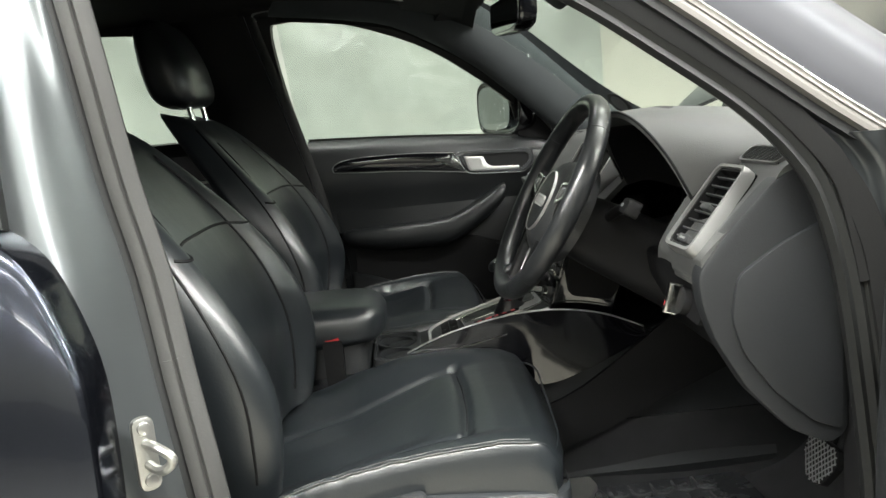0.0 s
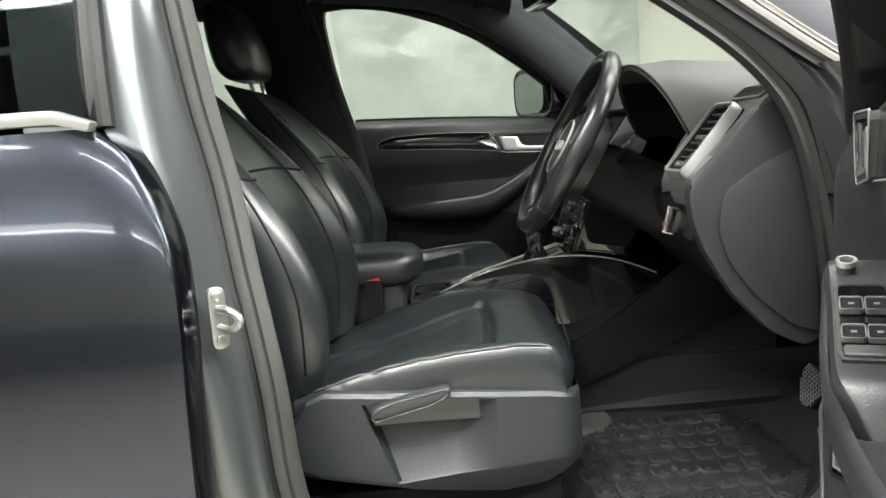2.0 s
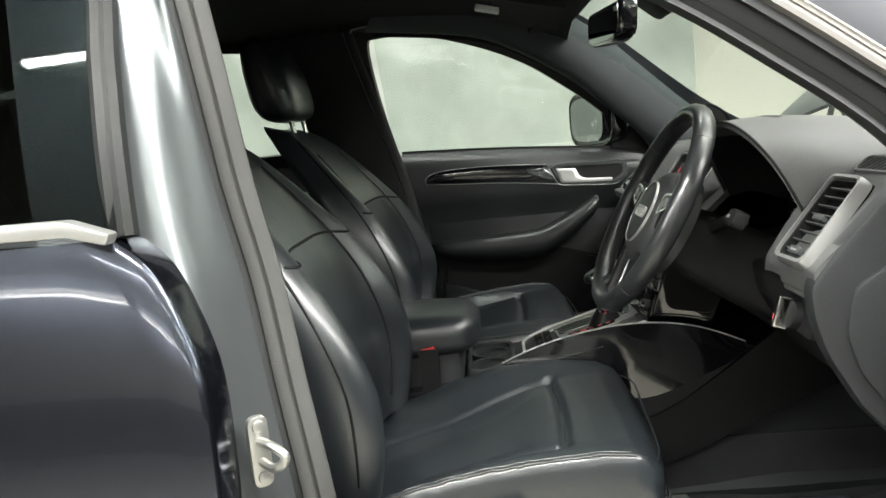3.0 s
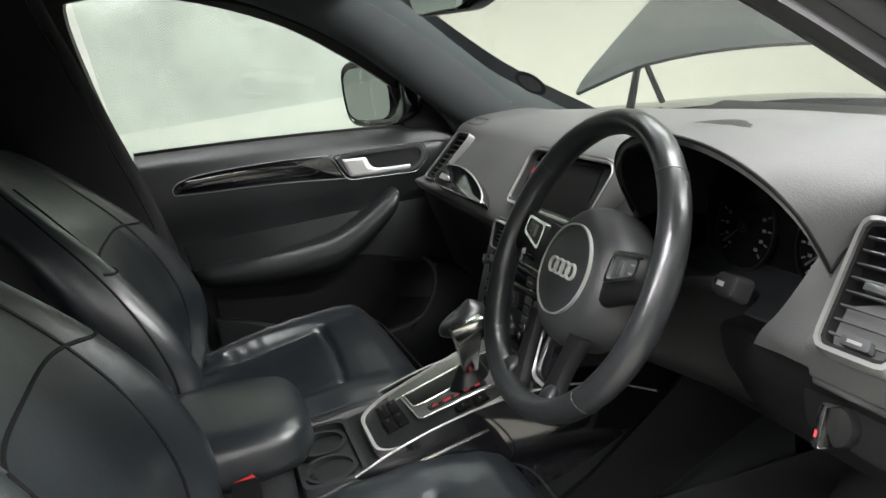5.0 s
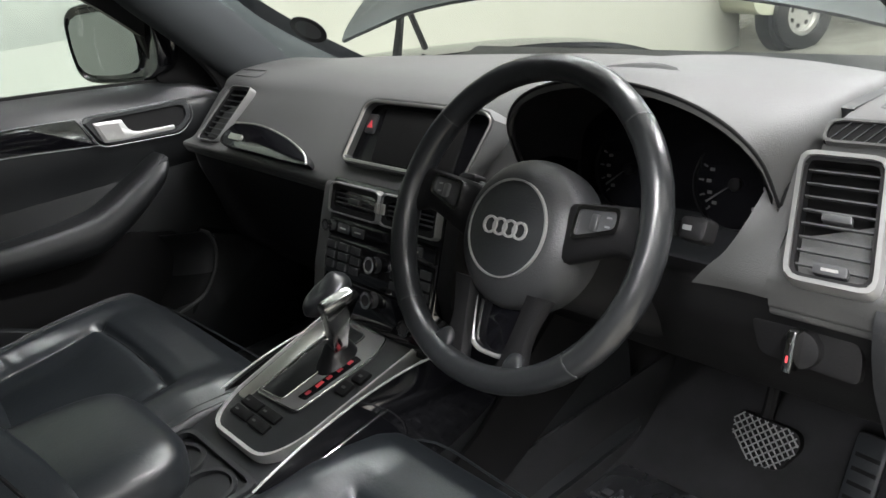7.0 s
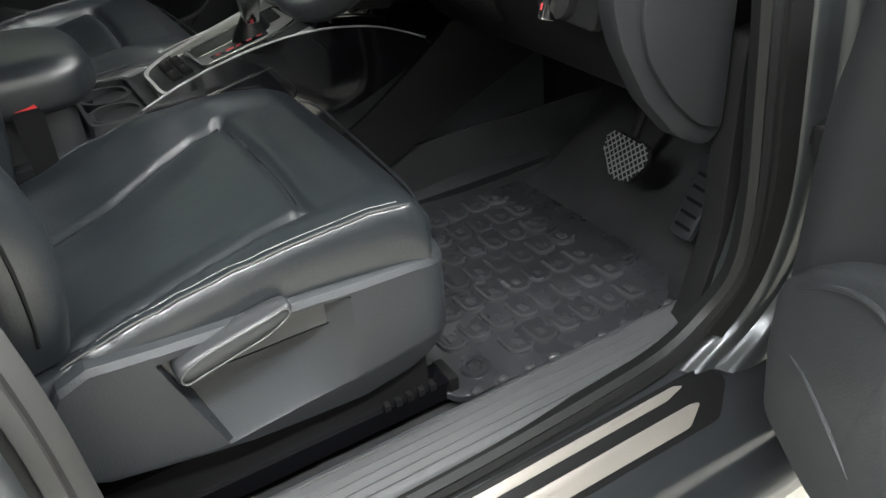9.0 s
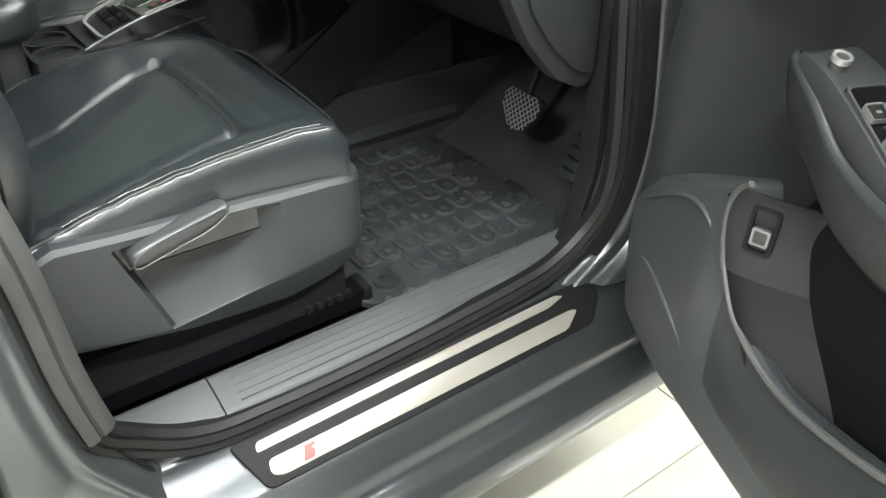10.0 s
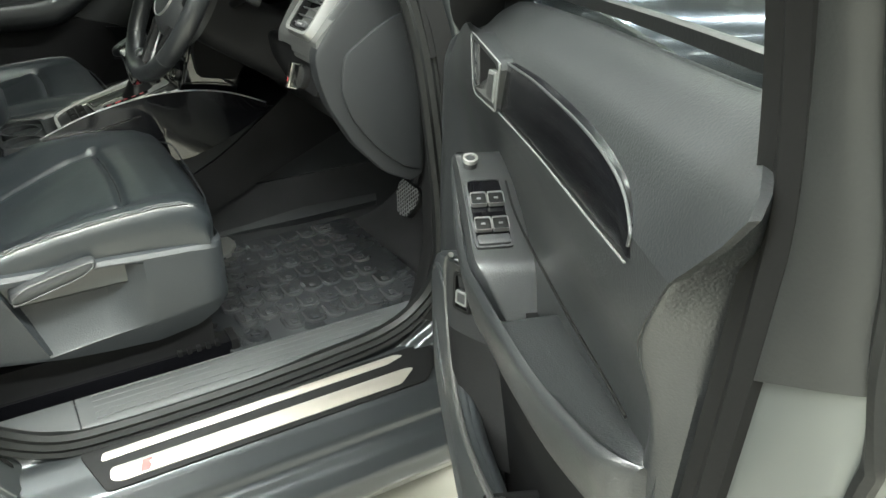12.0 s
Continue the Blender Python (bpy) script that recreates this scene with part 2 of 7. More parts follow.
def rounded(points, r, seg=4):
    """A 2D outline with its corners rounded."""
    out, n = [], len(points)
    for i in range(n):
        p = Vector(points[i])
        a, b = Vector(points[i - 1]) - p, Vector(points[(i + 1) % n]) - p
        rr = r[i] if isinstance(r, (list, tuple)) else r
        d = min(rr, a.length * 0.48, b.length * 0.48)
        s, e = p + a.normalized() * d, p + b.normalized() * d
        for k in range(seg + 1):
            t = k / seg
            out.append((1 - t) ** 2 * s + 2 * t * (1 - t) * p + t * t * e)
    return [tuple(v) for v in out]


def slab(outline, put, d0, d1, inset=0.0, bm=None):
    """An outline of (a, b) carried from depth d0 to d1 by put(a, b, d). inset: a chamfer at the d1 rim."""
    bm = bm or bmesh.new()
    pts = [Vector(p) for p in outline]
    n = len(pts)
    area = sum(pts[i - 1].x * pts[i].y - pts[i].x * pts[i - 1].y for i in range(n))
    sign = 1 if area > 0 else -1
    def shrunk(amount):
        res = []
        for i in range(n):
            t = (pts[(i + 1) % n] - pts[i - 1])
            if t.length < 1e-9:
                res.append(pts[i])
                continue
            t.normalize()
            res.append(pts[i] + Vector((-t.y, t.x)) * amount * sign)
        return res
    step = (1 if d1 > d0 else -1) * inset
    rings = [(pts, d0)]
    if inset:
        rings += [(pts, d1 - step), (shrunk(inset * 0.3), d1 - step * 0.3), (shrunk(inset), d1)]
    else:
        rings += [(pts, d1)]
    vs = [[bm.verts.new(put(q[0], q[1], d)) for q in ring] for ring, d in rings]
    for r in range(len(vs) - 1):
        for i in range(n):
            bm.faces.new((vs[r][i - 1], vs[r][i], vs[r + 1][i], vs[r + 1][i - 1]))
    bm.faces.new(vs[0][::-1])
    bm.faces.new(vs[-1])
    return bm


def XZ(a, b, d):
    return Vector((a, d, b))


def XY(a, b, d):
    return Vector((a, b, d))


def YZ(a, b, d):
    return Vector((d, a, b))


def plane_put(origin, u, v):
    """put() for a plane with axes u and v; depth goes along u x v."""
    o, u, v = Vector(origin), Vector(u).normalized(), Vector(v)
    v = (v - u * v.dot(u)).normalized()
    w = u.cross(v)
    return lambda a, b, d: o + u * a + v * b + w * d


def box(x0, x1, y0, y1, z0, z1, bm=None):
    return slab([(x0, y0), (x1, y0), (x1, y1), (x0, y1)], XY, z0, z1, 0, bm)


def disc(put, r, d0, d1, inset=0.0, n=24, cx=0.0, cy=0.0, bm=None):
    return slab([(cx + x, cy + y) for x, y in circle(r, n)], put, d0, d1, inset, bm)


def ring(put, r0, r1, d0, d1, n=36, cx=0.0, cy=0.0, bm=None, sy=1.0):
    bm = bm or bmesh.new()
    rows = []
    for k in range(n):
        a = 2 * math.pi * k / n
        c, s = math.cos(a), math.sin(a) * sy
        rows.append([put(cx + r * c, cy + r * s, d) for r, d in ((r0, d0), (r1, d0), (r1, d1), (r0, d1))])
    skin(bm, rows, True, True)
    return bm


def grid_of(rows, per_u=5, per_v=4, closed_v=True):
    fine = [spline(r, per_v, closed_v) for r in rows]
    cols = [spline([r[j] for r in fine], per_u) for j in range(len(fine[0]))]
    return [[c[i] for c in cols] for i in range(len(cols[0]))]


def resample(outline, n, centre, start=0.0):
    """n points of an outline, one for each direction seen from centre."""
    pts, out = [Vector(p) for p in outline], []
    c = Vector(centre)
    for k in range(n):
        a = start + 2 * math.pi * k / n
        d, best = Vector((math.cos(a), math.sin(a))), None
        for i in range(len(pts)):
            p, q = pts[i - 1] - c, pts[i] - c
            e = q - p
            den = d.x * e.y - d.y * e.x
            if abs(den) < 1e-12:
                continue
            s = (p.x * e.y - p.y * e.x) / den
            t = (p.x * d.y - p.y * d.x) / den
            if s > 0 and -1e-6 <= t <= 1 + 1e-6 and (best is None or s > best):
                best = s
        out.append(c + d * (best or 0))
    return out


def framed(outer, hole, put, d0, d1, n=64, bm=None, lip=0.0):
    """A frame: the outline less its hole, from d0 to d1."""
    bm = bm or bmesh.new()
    c = (sum(p[0] for p in hole) / len(hole), sum(p[1] for p in hole) / len(hole))
    a, b = resample(outer, n, c), resample(hole, n, c)
    rows = []
    for p, q in zip(a, b):
        m = p.lerp(q, lip) if lip else p
        r = [put(p[0], p[1], d0)] + ([put(p[0], p[1], d1 - (d1 - d0) * 0.4)] if lip else []) + [put(m[0], m[1], d1), put(q[0], q[1], d1), put(q[0], q[1], d0)]
        rows.append(r)
    skin(bm, rows, True, True)
    return bm


def rect(x0, x1, y0, y1, r=0.0, seg=3):
    o = [(x0, y0), (x1, y0), (x1, y1), (x0, y1)]
    return rounded(o, r, seg) if r else o


# ---- the showroom ----
FLOOR_TILE = material("polished_floor_tile", (0.325, 0.312, 0.272), 0.14, vary=0.34, vary_scale=2.6, rough_vary=0.06, relief=0.02, relief_scale=3)
GROUT = material("grey_grout", (0.16, 0.155, 0.14), 0.85, vary=0.2)
WALL = material("glossy_wall_panel", (0.300, 0.318, 0.290), 0.08, vary=0.42, vary_scale=2.8, relief=0.6, relief_scale=3.2, rough_vary=0.05, grain=0.0)
POSTGREY = material("grey_post_film", (0.0175, 0.0185, 0.018), 0.5, grain=0.2, vary=0.12, vary_scale=6)
WALLBASE = material("glossy_wall_base", (0.37, 0.385, 0.345), 0.2, vary=0.14, vary_scale=2.0, relief=0.35, relief_scale=1.7, rough_vary=0.07)
SILLGREY = material("scuffed_sill_plastic", (0.050, 0.052, 0.054), 0.44, grain=0.4, grain_scale=420, vary=0.25, vary_scale=9, rough_vary=0.08)
# the car's graphite again, paled by colour for the light it reflects
LITSHUT = material("lit_shut_face_paint", (0.115, 0.122, 0.118), 0.38, metal=0.4, coat=0.2, vary=0.12, vary_scale=6)
PODGREY = material("grey_switch_console", (0.029, 0.0305, 0.032), 0.36, grain=0.35, grain_scale=500, vary=0.15)
WARMWALL = material("cream_wall_paint", (0.37, 0.36, 0.31), 0.45, vary=0.10, vary_scale=1.1, relief=0.1, relief_scale=2)
# for the unseen lower wall that the door paint reflects as dark
BACKWALL = material("dark_reflected_wall", (0.06, 0.062, 0.066), 0.6, vary=0.15)
CEILING = material("grey_ceiling_paint", (0.60, 0.61, 0.59), 0.8, vary=0.1)

X0, X1, Y0, Y1 = -7.0, 11.0, -9.0, 3.2
tagged(alone("floor", box(-40, 40, -40, 40, -0.12, -0.006), GROUT, "grey grout bed under polished showroom floor tiles", "floor"), kind="structure")
floor = bpy.data.objects["floor"]
alone("wall_north", box(X0, 1.30, Y1, Y1 + 0.25, -0.006, CEILING_Z), WALL, "pale grey-green glossy showroom wall with wavy light streaks", "wall", kind="structure")
alone("wall_north_base", box(X0, 1.30, Y1 - 0.006, Y1 - 0.0005, -0.006, 1.13), WALLBASE, "lighter glossy lower band of the showroom wall", "wall", kind="structure")
alone("wall_north_panel", box(1.30, 7.2, Y1 + 0.06, Y1 + 0.31, -0.006, CEILING_Z), WARMWALL, "cream painted stretch of the showroom wall", "wall", kind="structure")
alone("wall_north_far", box(7.0, X1, Y1 + 3.0, Y1 + 3.2, -0.006, CEILING_Z), WARMWALL, "cream painted wall further back in the showroom", "wall", kind="structure")
alone("wall_return", box(7.0, 7.2, Y1 + 0.31, Y1 + 3.0, -0.006, CEILING_Z), WARMWALL, "cream painted return of the showroom wall", "wall", kind="structure")
alone("wall_east", box(X1, X1 + 0.2, Y0, Y1 + 6.2, -0.006, CEILING_Z), WARMWALL, "cream painted showroom wall ahead of the car", "wall", kind="structure")
alone("wall_west", box(X0 - 0.2, X0, Y0, Y1 + 0.2, -0.006, CEILING_Z), WALL, "pale plain showroom wall behind the car", "wall", kind="structure")
# unseen wall, split pale over dark to shape the reflection in the rear door
alone("wall_south", box(X0, X1, Y0 - 0.2, Y0, 1.10, CEILING_Z), WARMWALL, "unseen cream upper wall, added as the door's pale reflection", "wall", kind="structure")
alone("wall_south_base", box(X0, X1, Y0 - 0.2, Y0, -0.006, 1.10), BACKWALL, "unseen dark lower wall, added to darken the door's reflection", "wall", kind="structure")
alone("ceiling", box(X0 - 0.2, X1 + 0.2, Y0 - 0.2, Y1 + 6.2, CEILING_Z, CEILING_Z + 0.15), CEILING, "plain grey showroom ceiling", "ceiling", kind="structure")
DIFFUSER = glow("lamp_diffuser", (1.0, 1.0, 0.96), 14.0)
HOUSING = material("white_lamp_housing", (0.75, 0.75, 0.73), 0.5, vary=0.05)
for lx, ly, ll, lw, hang in LAMPS:
    lamp_name = alone("ceiling_lamp", slab(rounded(rect(lx - ll / 2, lx + ll / 2, ly - 0.08, ly + 0.08), 0.02, 2), XY, CEILING_Z - hang - 0.10, CEILING_Z + 0.0, 0), HOUSING, "white linear ceiling lamp housing over the showroom", "ceiling lamp", group="ceiling lamps").name
    if hang:
        part("diffuser", slab(rounded(rect(lx - ll / 2, lx + ll / 2, CEILING_Z - hang - 0.09, CEILING_Z - hang), 0.02, 2), XZ, ly + 0.081, ly + 0.09, 0.002), DIFFUSER, bpy.data.objects[lamp_name], "glowing lamp diffuser")

# ---- the car body ----
car = thing("car", "graphite grey metallic SUV body with an open driver's door", "car", (0, 0, 0.2))


def at_y(z):
    """How far the door opening's rim stands from the middle at height z."""
    return 0.775 - max(0.0, z - 1.02) ** 1.5 * 0.36 - 0.022 * min(1.0, max(0.0, (0.62 - z) / 0.1))


def at_yb(z, s=-1):
    """The same for the upright pillar behind the front doors, which leans in more."""
    if s > 0:
        return 0.770 - 0.215 * max(0.0, z - 0.82)
    return 0.770 - 0.20 * min(0.35, max(0.0, z - 0.75)) - 0.04 * max(0.0, z - 1.1)


def pillar_line(s):
    return B_LINE if s < 0 else FAR_B_LINE


B_LINE = [(-0.200, 0.57), (-0.214, 0.66), (-0.225, 0.80), (-0.251, 0.95), (-0.272, 1.08), (-0.295, 1.20), (-0.312, 1.33), (-0.324, 1.42), (-0.335, 1.495), (-0.345, 1.535)]
FAR_B_LINE = [(-0.200, 0.57), (-0.214, 0.66), (-0.222, 0.80), (-0.233, 0.95), (-0.257, 1.10), (-0.297, 1.27), (-0.329, 1.40), (-0.352, 1.49), (-0.366, 1.555)]
TOP_LINE = [(-0.30, 1.558), (-0.15, 1.552), (0.0, 1.512), (0.15, 1.450), (0.28, 1.37), (0.376, 1.297), (0.464, 1.225), (0.52, 1.162), (0.55, 1.10)]
FAR_TOP_LINE = [(-0.325, 1.588), (-0.15, 1.582), (0.0, 1.542), (0.15, 1.478), (0.28, 1.392), (0.376, 1.310), (0.464, 1.230), (0.52, 1.162), (0.55, 1.10)]
A_LINE = [(0.572, 1.0), (0.592, 0.85), (0.605, 0.70), (0.60, 0.60), (0.568, 0.53), (0.50, 0.49), (0.40, 0.475), (0.2, 0.463), (0.0, 0.463), (-0.09, 0.475), (-0.16, 0.515)]


def opening_seal(s):
    pts = [(x, s * at_yb(z, s), z) for x, z in pillar_line(s)] + [(x, s * at_y(z), z) for x, z in (TOP_LINE if s < 0 else FAR_TOP_LINE) + A_LINE]
    prof = [(-0.019, -0.012), (-0.021, 0.004), (-0.014, 0.013), (-0.007, 0.009), (0.0, 0.014), (0.008, 0.009), (0.015, 0.012), (0.021, 0.003), (0.018, -0.012)]
    part("door_seal", sweep(pts, prof, True, (0, s, 0), 5), RUBBER, car, "ribbed black rubber door seal")


opening_seal(-1)
opening_seal(1)

# sill: section (y, z) carried along the car
for s in (-1, 1):
    sec = [(0.655, 0.43), (0.666, 0.475), (0.682, 0.493), (0.71, 0.490), (0.745, 0.478), (0.752, 0.455), (0.770, 0.449), (0.80, 0.429), (0.832, 0.412), (0.842, 0.398), (0.858, 0.375), (0.862, 0.352), (0.885, 0.345), (0.905, 0.315), (0.90, 0.27), (0.86, 0.22), (0.70, 0.20), (0.60, 0.22)]
    ss = rounded(sec, 0.008, 2)
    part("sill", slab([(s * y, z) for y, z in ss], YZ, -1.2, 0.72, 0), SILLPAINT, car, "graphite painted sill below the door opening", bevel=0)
    # inner plastic cover, with its own ribs
    cover = [(0.660, 0.45), (0.669, 0.486), (0.686, 0.504), (0.712, 0.499), (0.748, 0.486), (0.753, 0.474), (0.74, 0.47), (0.68, 0.46)]
    part("sill_cover", slab([(s * y, z) for y, z in rounded(cover, 0.006, 2)], YZ, -0.045, 0.60, 0), SILLGREY, car, "ribbed grey plastic sill cover")
    part("sill_cover_end", slab([(s * y, z) for y, z in rounded(cover, 0.006, 2)], YZ, -0.26, -0.0475, 0), SILLGREY, car)
for k in range(5):
    y = -0.692 - 0.0115 * k
    z = 0.5040 - 0.0033 * k
    part("sill_rib", tube([(-0.02, y, z), (0.5, y, z)], 0.0013, n=6, per=1), SILLGREY, car)

# aluminium entry strips on the driver's sill
strip = thing("scuff_plate", "brushed aluminium scuff plate with a red mark on the sill", "scuff plate", (0.24, -0.81, 0.44))
tilt_down = plane_put((0.0, -0.771, 0.4555), (1, 0, 0), (0, -0.82, -0.57))
tilt = lambda a, b, d: tilt_down(a, b, -d)
part("base", slab(rounded([(-0.06, 0.0), (0.555, 0.0), (0.575, 0.03), (0.53, 0.072), (-0.035, 0.072)], 0.01, 3), tilt, -0.002, 0.0035, 0.0015), DARK, strip, "black plastic carrier")
part("upper_strip", slab(rounded([(-0.027, 0.010), (0.49, 0.006), (0.505, 0.012), (0.47, 0.0195), (-0.032, 0.0235)], 0.005, 3), tilt, 0.0036, 0.006, 0.001), SCUFF, strip)
part("lower_strip", slab(rounded([(-0.022, 0.037), (0.50, 0.037), (0.515, 0.041), (0.48, 0.063), (-0.012, 0.063), (-0.026, 0.056)], 0.007, 3), tilt, 0.0036, 0.0065, 0.0012), SCUFF, strip)
part("mark", slab([(0.018, 0.060), (0.026, 0.041), (0.042, 0.041), (0.040, 0.046), (0.035, 0.047), (0.038, 0.052), (0.033, 0.060)], tilt, 0.0066, 0.0072), RED, strip, "red slanted mark")


def b_pillar(s):
    rows = []
    for x, z in [(-0.13, 0.44), (-0.185, 0.53)] + pillar_line(s):
        yi, yo = at_yb(z, s), at_y(z) + 0.068 - 0.02 * max(0, z - 1.0)
        rows.append([(x + 0.004, s * (yi - 0.02), z), (x - 0.012, s * (yi + 0.004), z), (x - 0.022, s * (yi + 0.030), z), (x - 0.034, s * (0.45 * yi + 0.55 * yo), z), (x - 0.050, s * (yo - 0.010), z), (x - 0.080, s * yo, z),
                     (x - 0.130, s * (yo + 0.002), z), (x - 0.21, s * (yo - 0.01), z)])
    part("b_pillar", sheet(rows, 0.012, 4, 4, (0, -s, 0)), LITPILLAR, car, "pale reflecting graphite door pillar")
    # cloth-covered inner side
    rows = []
    for x, z in [(-0.15, 0.47), (-0.195, 0.55)] + pillar_line(s):
        y = at_yb(z, s)
        rows.append([(x + (0.002 if s < 0 else 0.024), s * (y - 0.010 if s < 0 else y + 0.012), z), (x + (-0.012 if s < 0 else 0.012), s * (y - 0.026), z), (x - 0.06, s * (y - 0.045), z), (x - 0.13, s * (y - 0.05), z), (x - 0.21, s * (y - 0.03), z)])
    part("pillar_trim", sheet(rows, 0.01, 3, 3, (0, s, 0)), HEADLINER, car, "dark inner pillar trim")


b_pillar(-1)
b_pillar(1)

# broad grey flap strip in front of the driver's pillar
flap = [(x + 0.006, -(at_yb(z) + 0.004), z) for x, z in B_LINE]
flap_profile = [(-0.020, -0.006), (-0.020, 0.010), (-0.014, 0.014), (-0.006, 0.014), (-0.003, 0.010), (0.000, 0.014), (0.010, 0.014), (0.018, 0.009), (0.020, -0.006)]
fine_flap = spline(flap, 5)
part("pillar_strip", sweep([p for p in fine_flap if p.z >= 0.96], flap_profile, False, (0.35, -0.93, 0), 0), SEALGREY, car, "grey rubber pillar strip")
part("lower_pillar_strip", sweep([p for p in fine_flap if p.z < 0.985], flap_profile, False, (0.35, -0.93, 0), 0), SEALGREY, car, "black rubber pillar strip")
# black band added for the dark reflection on the pillar's slope
part("pillar_dark_reflection", sweep([(x - 0.016, -(at_yb(z) + 0.016), z) for x, z in B_LINE], [(-0.010, -0.008), (-0.008, 0.003), (0.010, 0.003), (0.012, -0.008)], False, (0.55, -0.83, 0), 5), RUBBER, car, "black band added for the pillar's dark reflection")

# striker on the pillar
striker = thing("door_striker", "bare steel door striker bolted to the pillar", "striker", (-0.262, -0.838, 0.905))
sp = plane_put((-0.262, -0.842, 0.905), (0.80, 0.60, 0), (0, 0, 1))
part("plate", slab(rounded(rect(-0.012, 0.012, -0.042, 0.042), 0.011, 4), sp, -0.004, 0.004, 0.0015), STEEL, striker)
for dz in (-0.03, 0.03):
    part("bolt", disc(sp, 0.0075, 0.004, 0.008, 0.0015, 12, 0, dz), STEEL, striker)
part("loop", tube([sp(0, -0.012, 0.002), sp(0.004, -0.013, 0.03), sp(0.012, -0.004, 0.042), sp(0.012, 0.004, 0.042), sp(0.004, 0.013, 0.03), sp(0, 0.012, 0.002)], 0.0055), STEEL, striker)


def a_pillar(s):
    """Outer painted pillar, inner trim and hinge pillar on one side."""
    line = [(-0.29, 1.552), (0.0, 1.512), (0.15, 1.450), (0.28, 1.37), (0.376, 1.297), (0.464, 1.225), (0.56, 1.15), (0.68, 1.07), (0.86, 0.96)]
    rows = []
    for x, z in line:
        y = at_y(z)
        rows.append([(x + 0.59 * n, s * (y + g), z + 0.81 * n) for n, g in ((0.005, 0.002), (0.022, 0.010), (0.036, 0.014), (0.052, 0.017), (0.085, 0.016), (0.125, 0.004), (0.160, -0.04))])
    part("a_pillar", sheet(rows, 0.012, 4, 4, (0, -s, 0)), LILAC, car, "graphite painted windscreen pillar")
    along = lambda n, g: [(x + 0.59 * n, s * (at_y(z) + g), z + 0.81 * n) for x, z in line]
    part("pillar_moulding", sweep(along(0.044, 0.017), [(-0.011, -0.003), (-0.010, 0.004), (-0.004, 0.006), (-0.003, 0.004), (0.002, 0.0045), (0.003, 0.0065), (0.009, 0.006), (0.011, -0.003)], False, (0, s, 0.3), 4), MOULDING, car, "pale pillar moulding")
    part("moulding_line", sweep(along(0.0565, 0.0185), circle(0.0022, 6), False, (0, s, 0.3), 4), CHROME, car)
    part("pillar_step", sweep(along(0.028, 0.013), [(-0.010, -0.004), (-0.009, 0.005), (0.007, 0.006), (0.008, -0.004)], False, (0, s, 0.2), 4), RUBBER, car, "black rubber pillar strip")
    part("gutter", sweep(along(0.012, 0.006)[:6] + [(0.525, s * (at_y(1.15) + 0.004), 1.175), (0.562, s * (at_y(1.1) + 0.006), 1.115), (0.585, s * (at_y(1.0) + 0.006), 1.0)], [(-0.020, -0.006), (-0.016, 0.008), (0.008, 0.010), (0.012, 0.009), (0.013, -0.004)], False, (0, s, 0), 4), SEALBLACK, car)
    rows = []
    for x, z in line:
        z += 0.022 * min(1.0, max(0.0, (z - 1.15) / 0.2)) if s > 0 else 0.0
        y = at_y(z)
        rows.append([(x - 0.012, s * (y - 0.006), z - 0.012), (x - 0.005, s * (y - 0.030), z - 0.006), (x + 0.022, s * (y - 0.055), z + 0.025), (x + 0.055, s * (y - 0.062), z + 0.075), (x + 0.062, s * (y - 0.055), z + 0.105)])
    part("a_pillar_trim", sheet(rows, 0.008, 4, 4), PILLARCLOTH, car, "cloth-covered inner windscreen pillar")
    # hinge pillar, from the sill to the dashboard
    rows = []
    for x, z in [(0.50, 0.455), (0.575, 0.50), (0.61, 0.58), (0.622, 0.70), (0.61, 0.85), (0.592, 1.0), (0.580, 1.07), (0.572, 1.13), (0.540, 1.175)]:
        y = at_y(min(z, 1.15))
        rows.append([(x - 0.01, s * (y - 0.02), z), (x + 0.002, s * (y + 0.002), z), (x + 0.022, s * (y + 0.008), z), (x + 0.034, s * (y + 0.026), z), (x + 0.062, s * (y + 0.032), z), (x + 0.075, s * (y + 0.052), z), (x + 0.12, s * (y + 0.060), z), (x + 0.20, s * (y + 0.05), z)])
    part("hinge_pillar", sheet(rows, 0.012, 4, 3, (0, -s, 0)), SHADEDHINGE, car, "graphite painted hinge pillar")
    # matt black strip puts the shade of the door gap into colour
    gap = [(0.56, 0.50), (0.605, 0.58), (0.618, 0.70), (0.606, 0.85), (0.586, 1.0), (0.574, 1.06), (0.552, 1.115), (0.515, 1.168), (0.455, 1.222)]
    part("hinge_gap", sweep([(x + 0.014, s * (at_y(min(z, 1.15)) + 0.010 - 0.30 * max(0.0, z - 1.13)), z) for x, z in gap], [(-0.018, -0.006), (-0.016, 0.006), (0.014, 0.010), (0.018, -0.006)], False, (0, s, 0), 4), SEALBLACK, car)
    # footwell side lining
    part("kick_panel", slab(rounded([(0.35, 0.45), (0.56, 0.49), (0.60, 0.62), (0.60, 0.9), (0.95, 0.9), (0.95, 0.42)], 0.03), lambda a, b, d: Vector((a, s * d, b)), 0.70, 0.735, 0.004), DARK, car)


a_pillar(-1)
a_pillar(1)

# hinge and check strap between hinge pillar and open door
strap = thing("door_check_strap", "black steel door check strap between pillar and open door", "door check", (0.70, -0.90, 0.70))
part("arm", slab(rounded([(0, -0.012), (0.19, -0.009), (0.19, 0.009), (0, 0.012)], 0.004, 2), plane_put((0.655, -0.80, 0.785), (0.28, -0.96, 0), (0, 0, 1)), -0.004, 0.004, 0.001), DARK, strap)
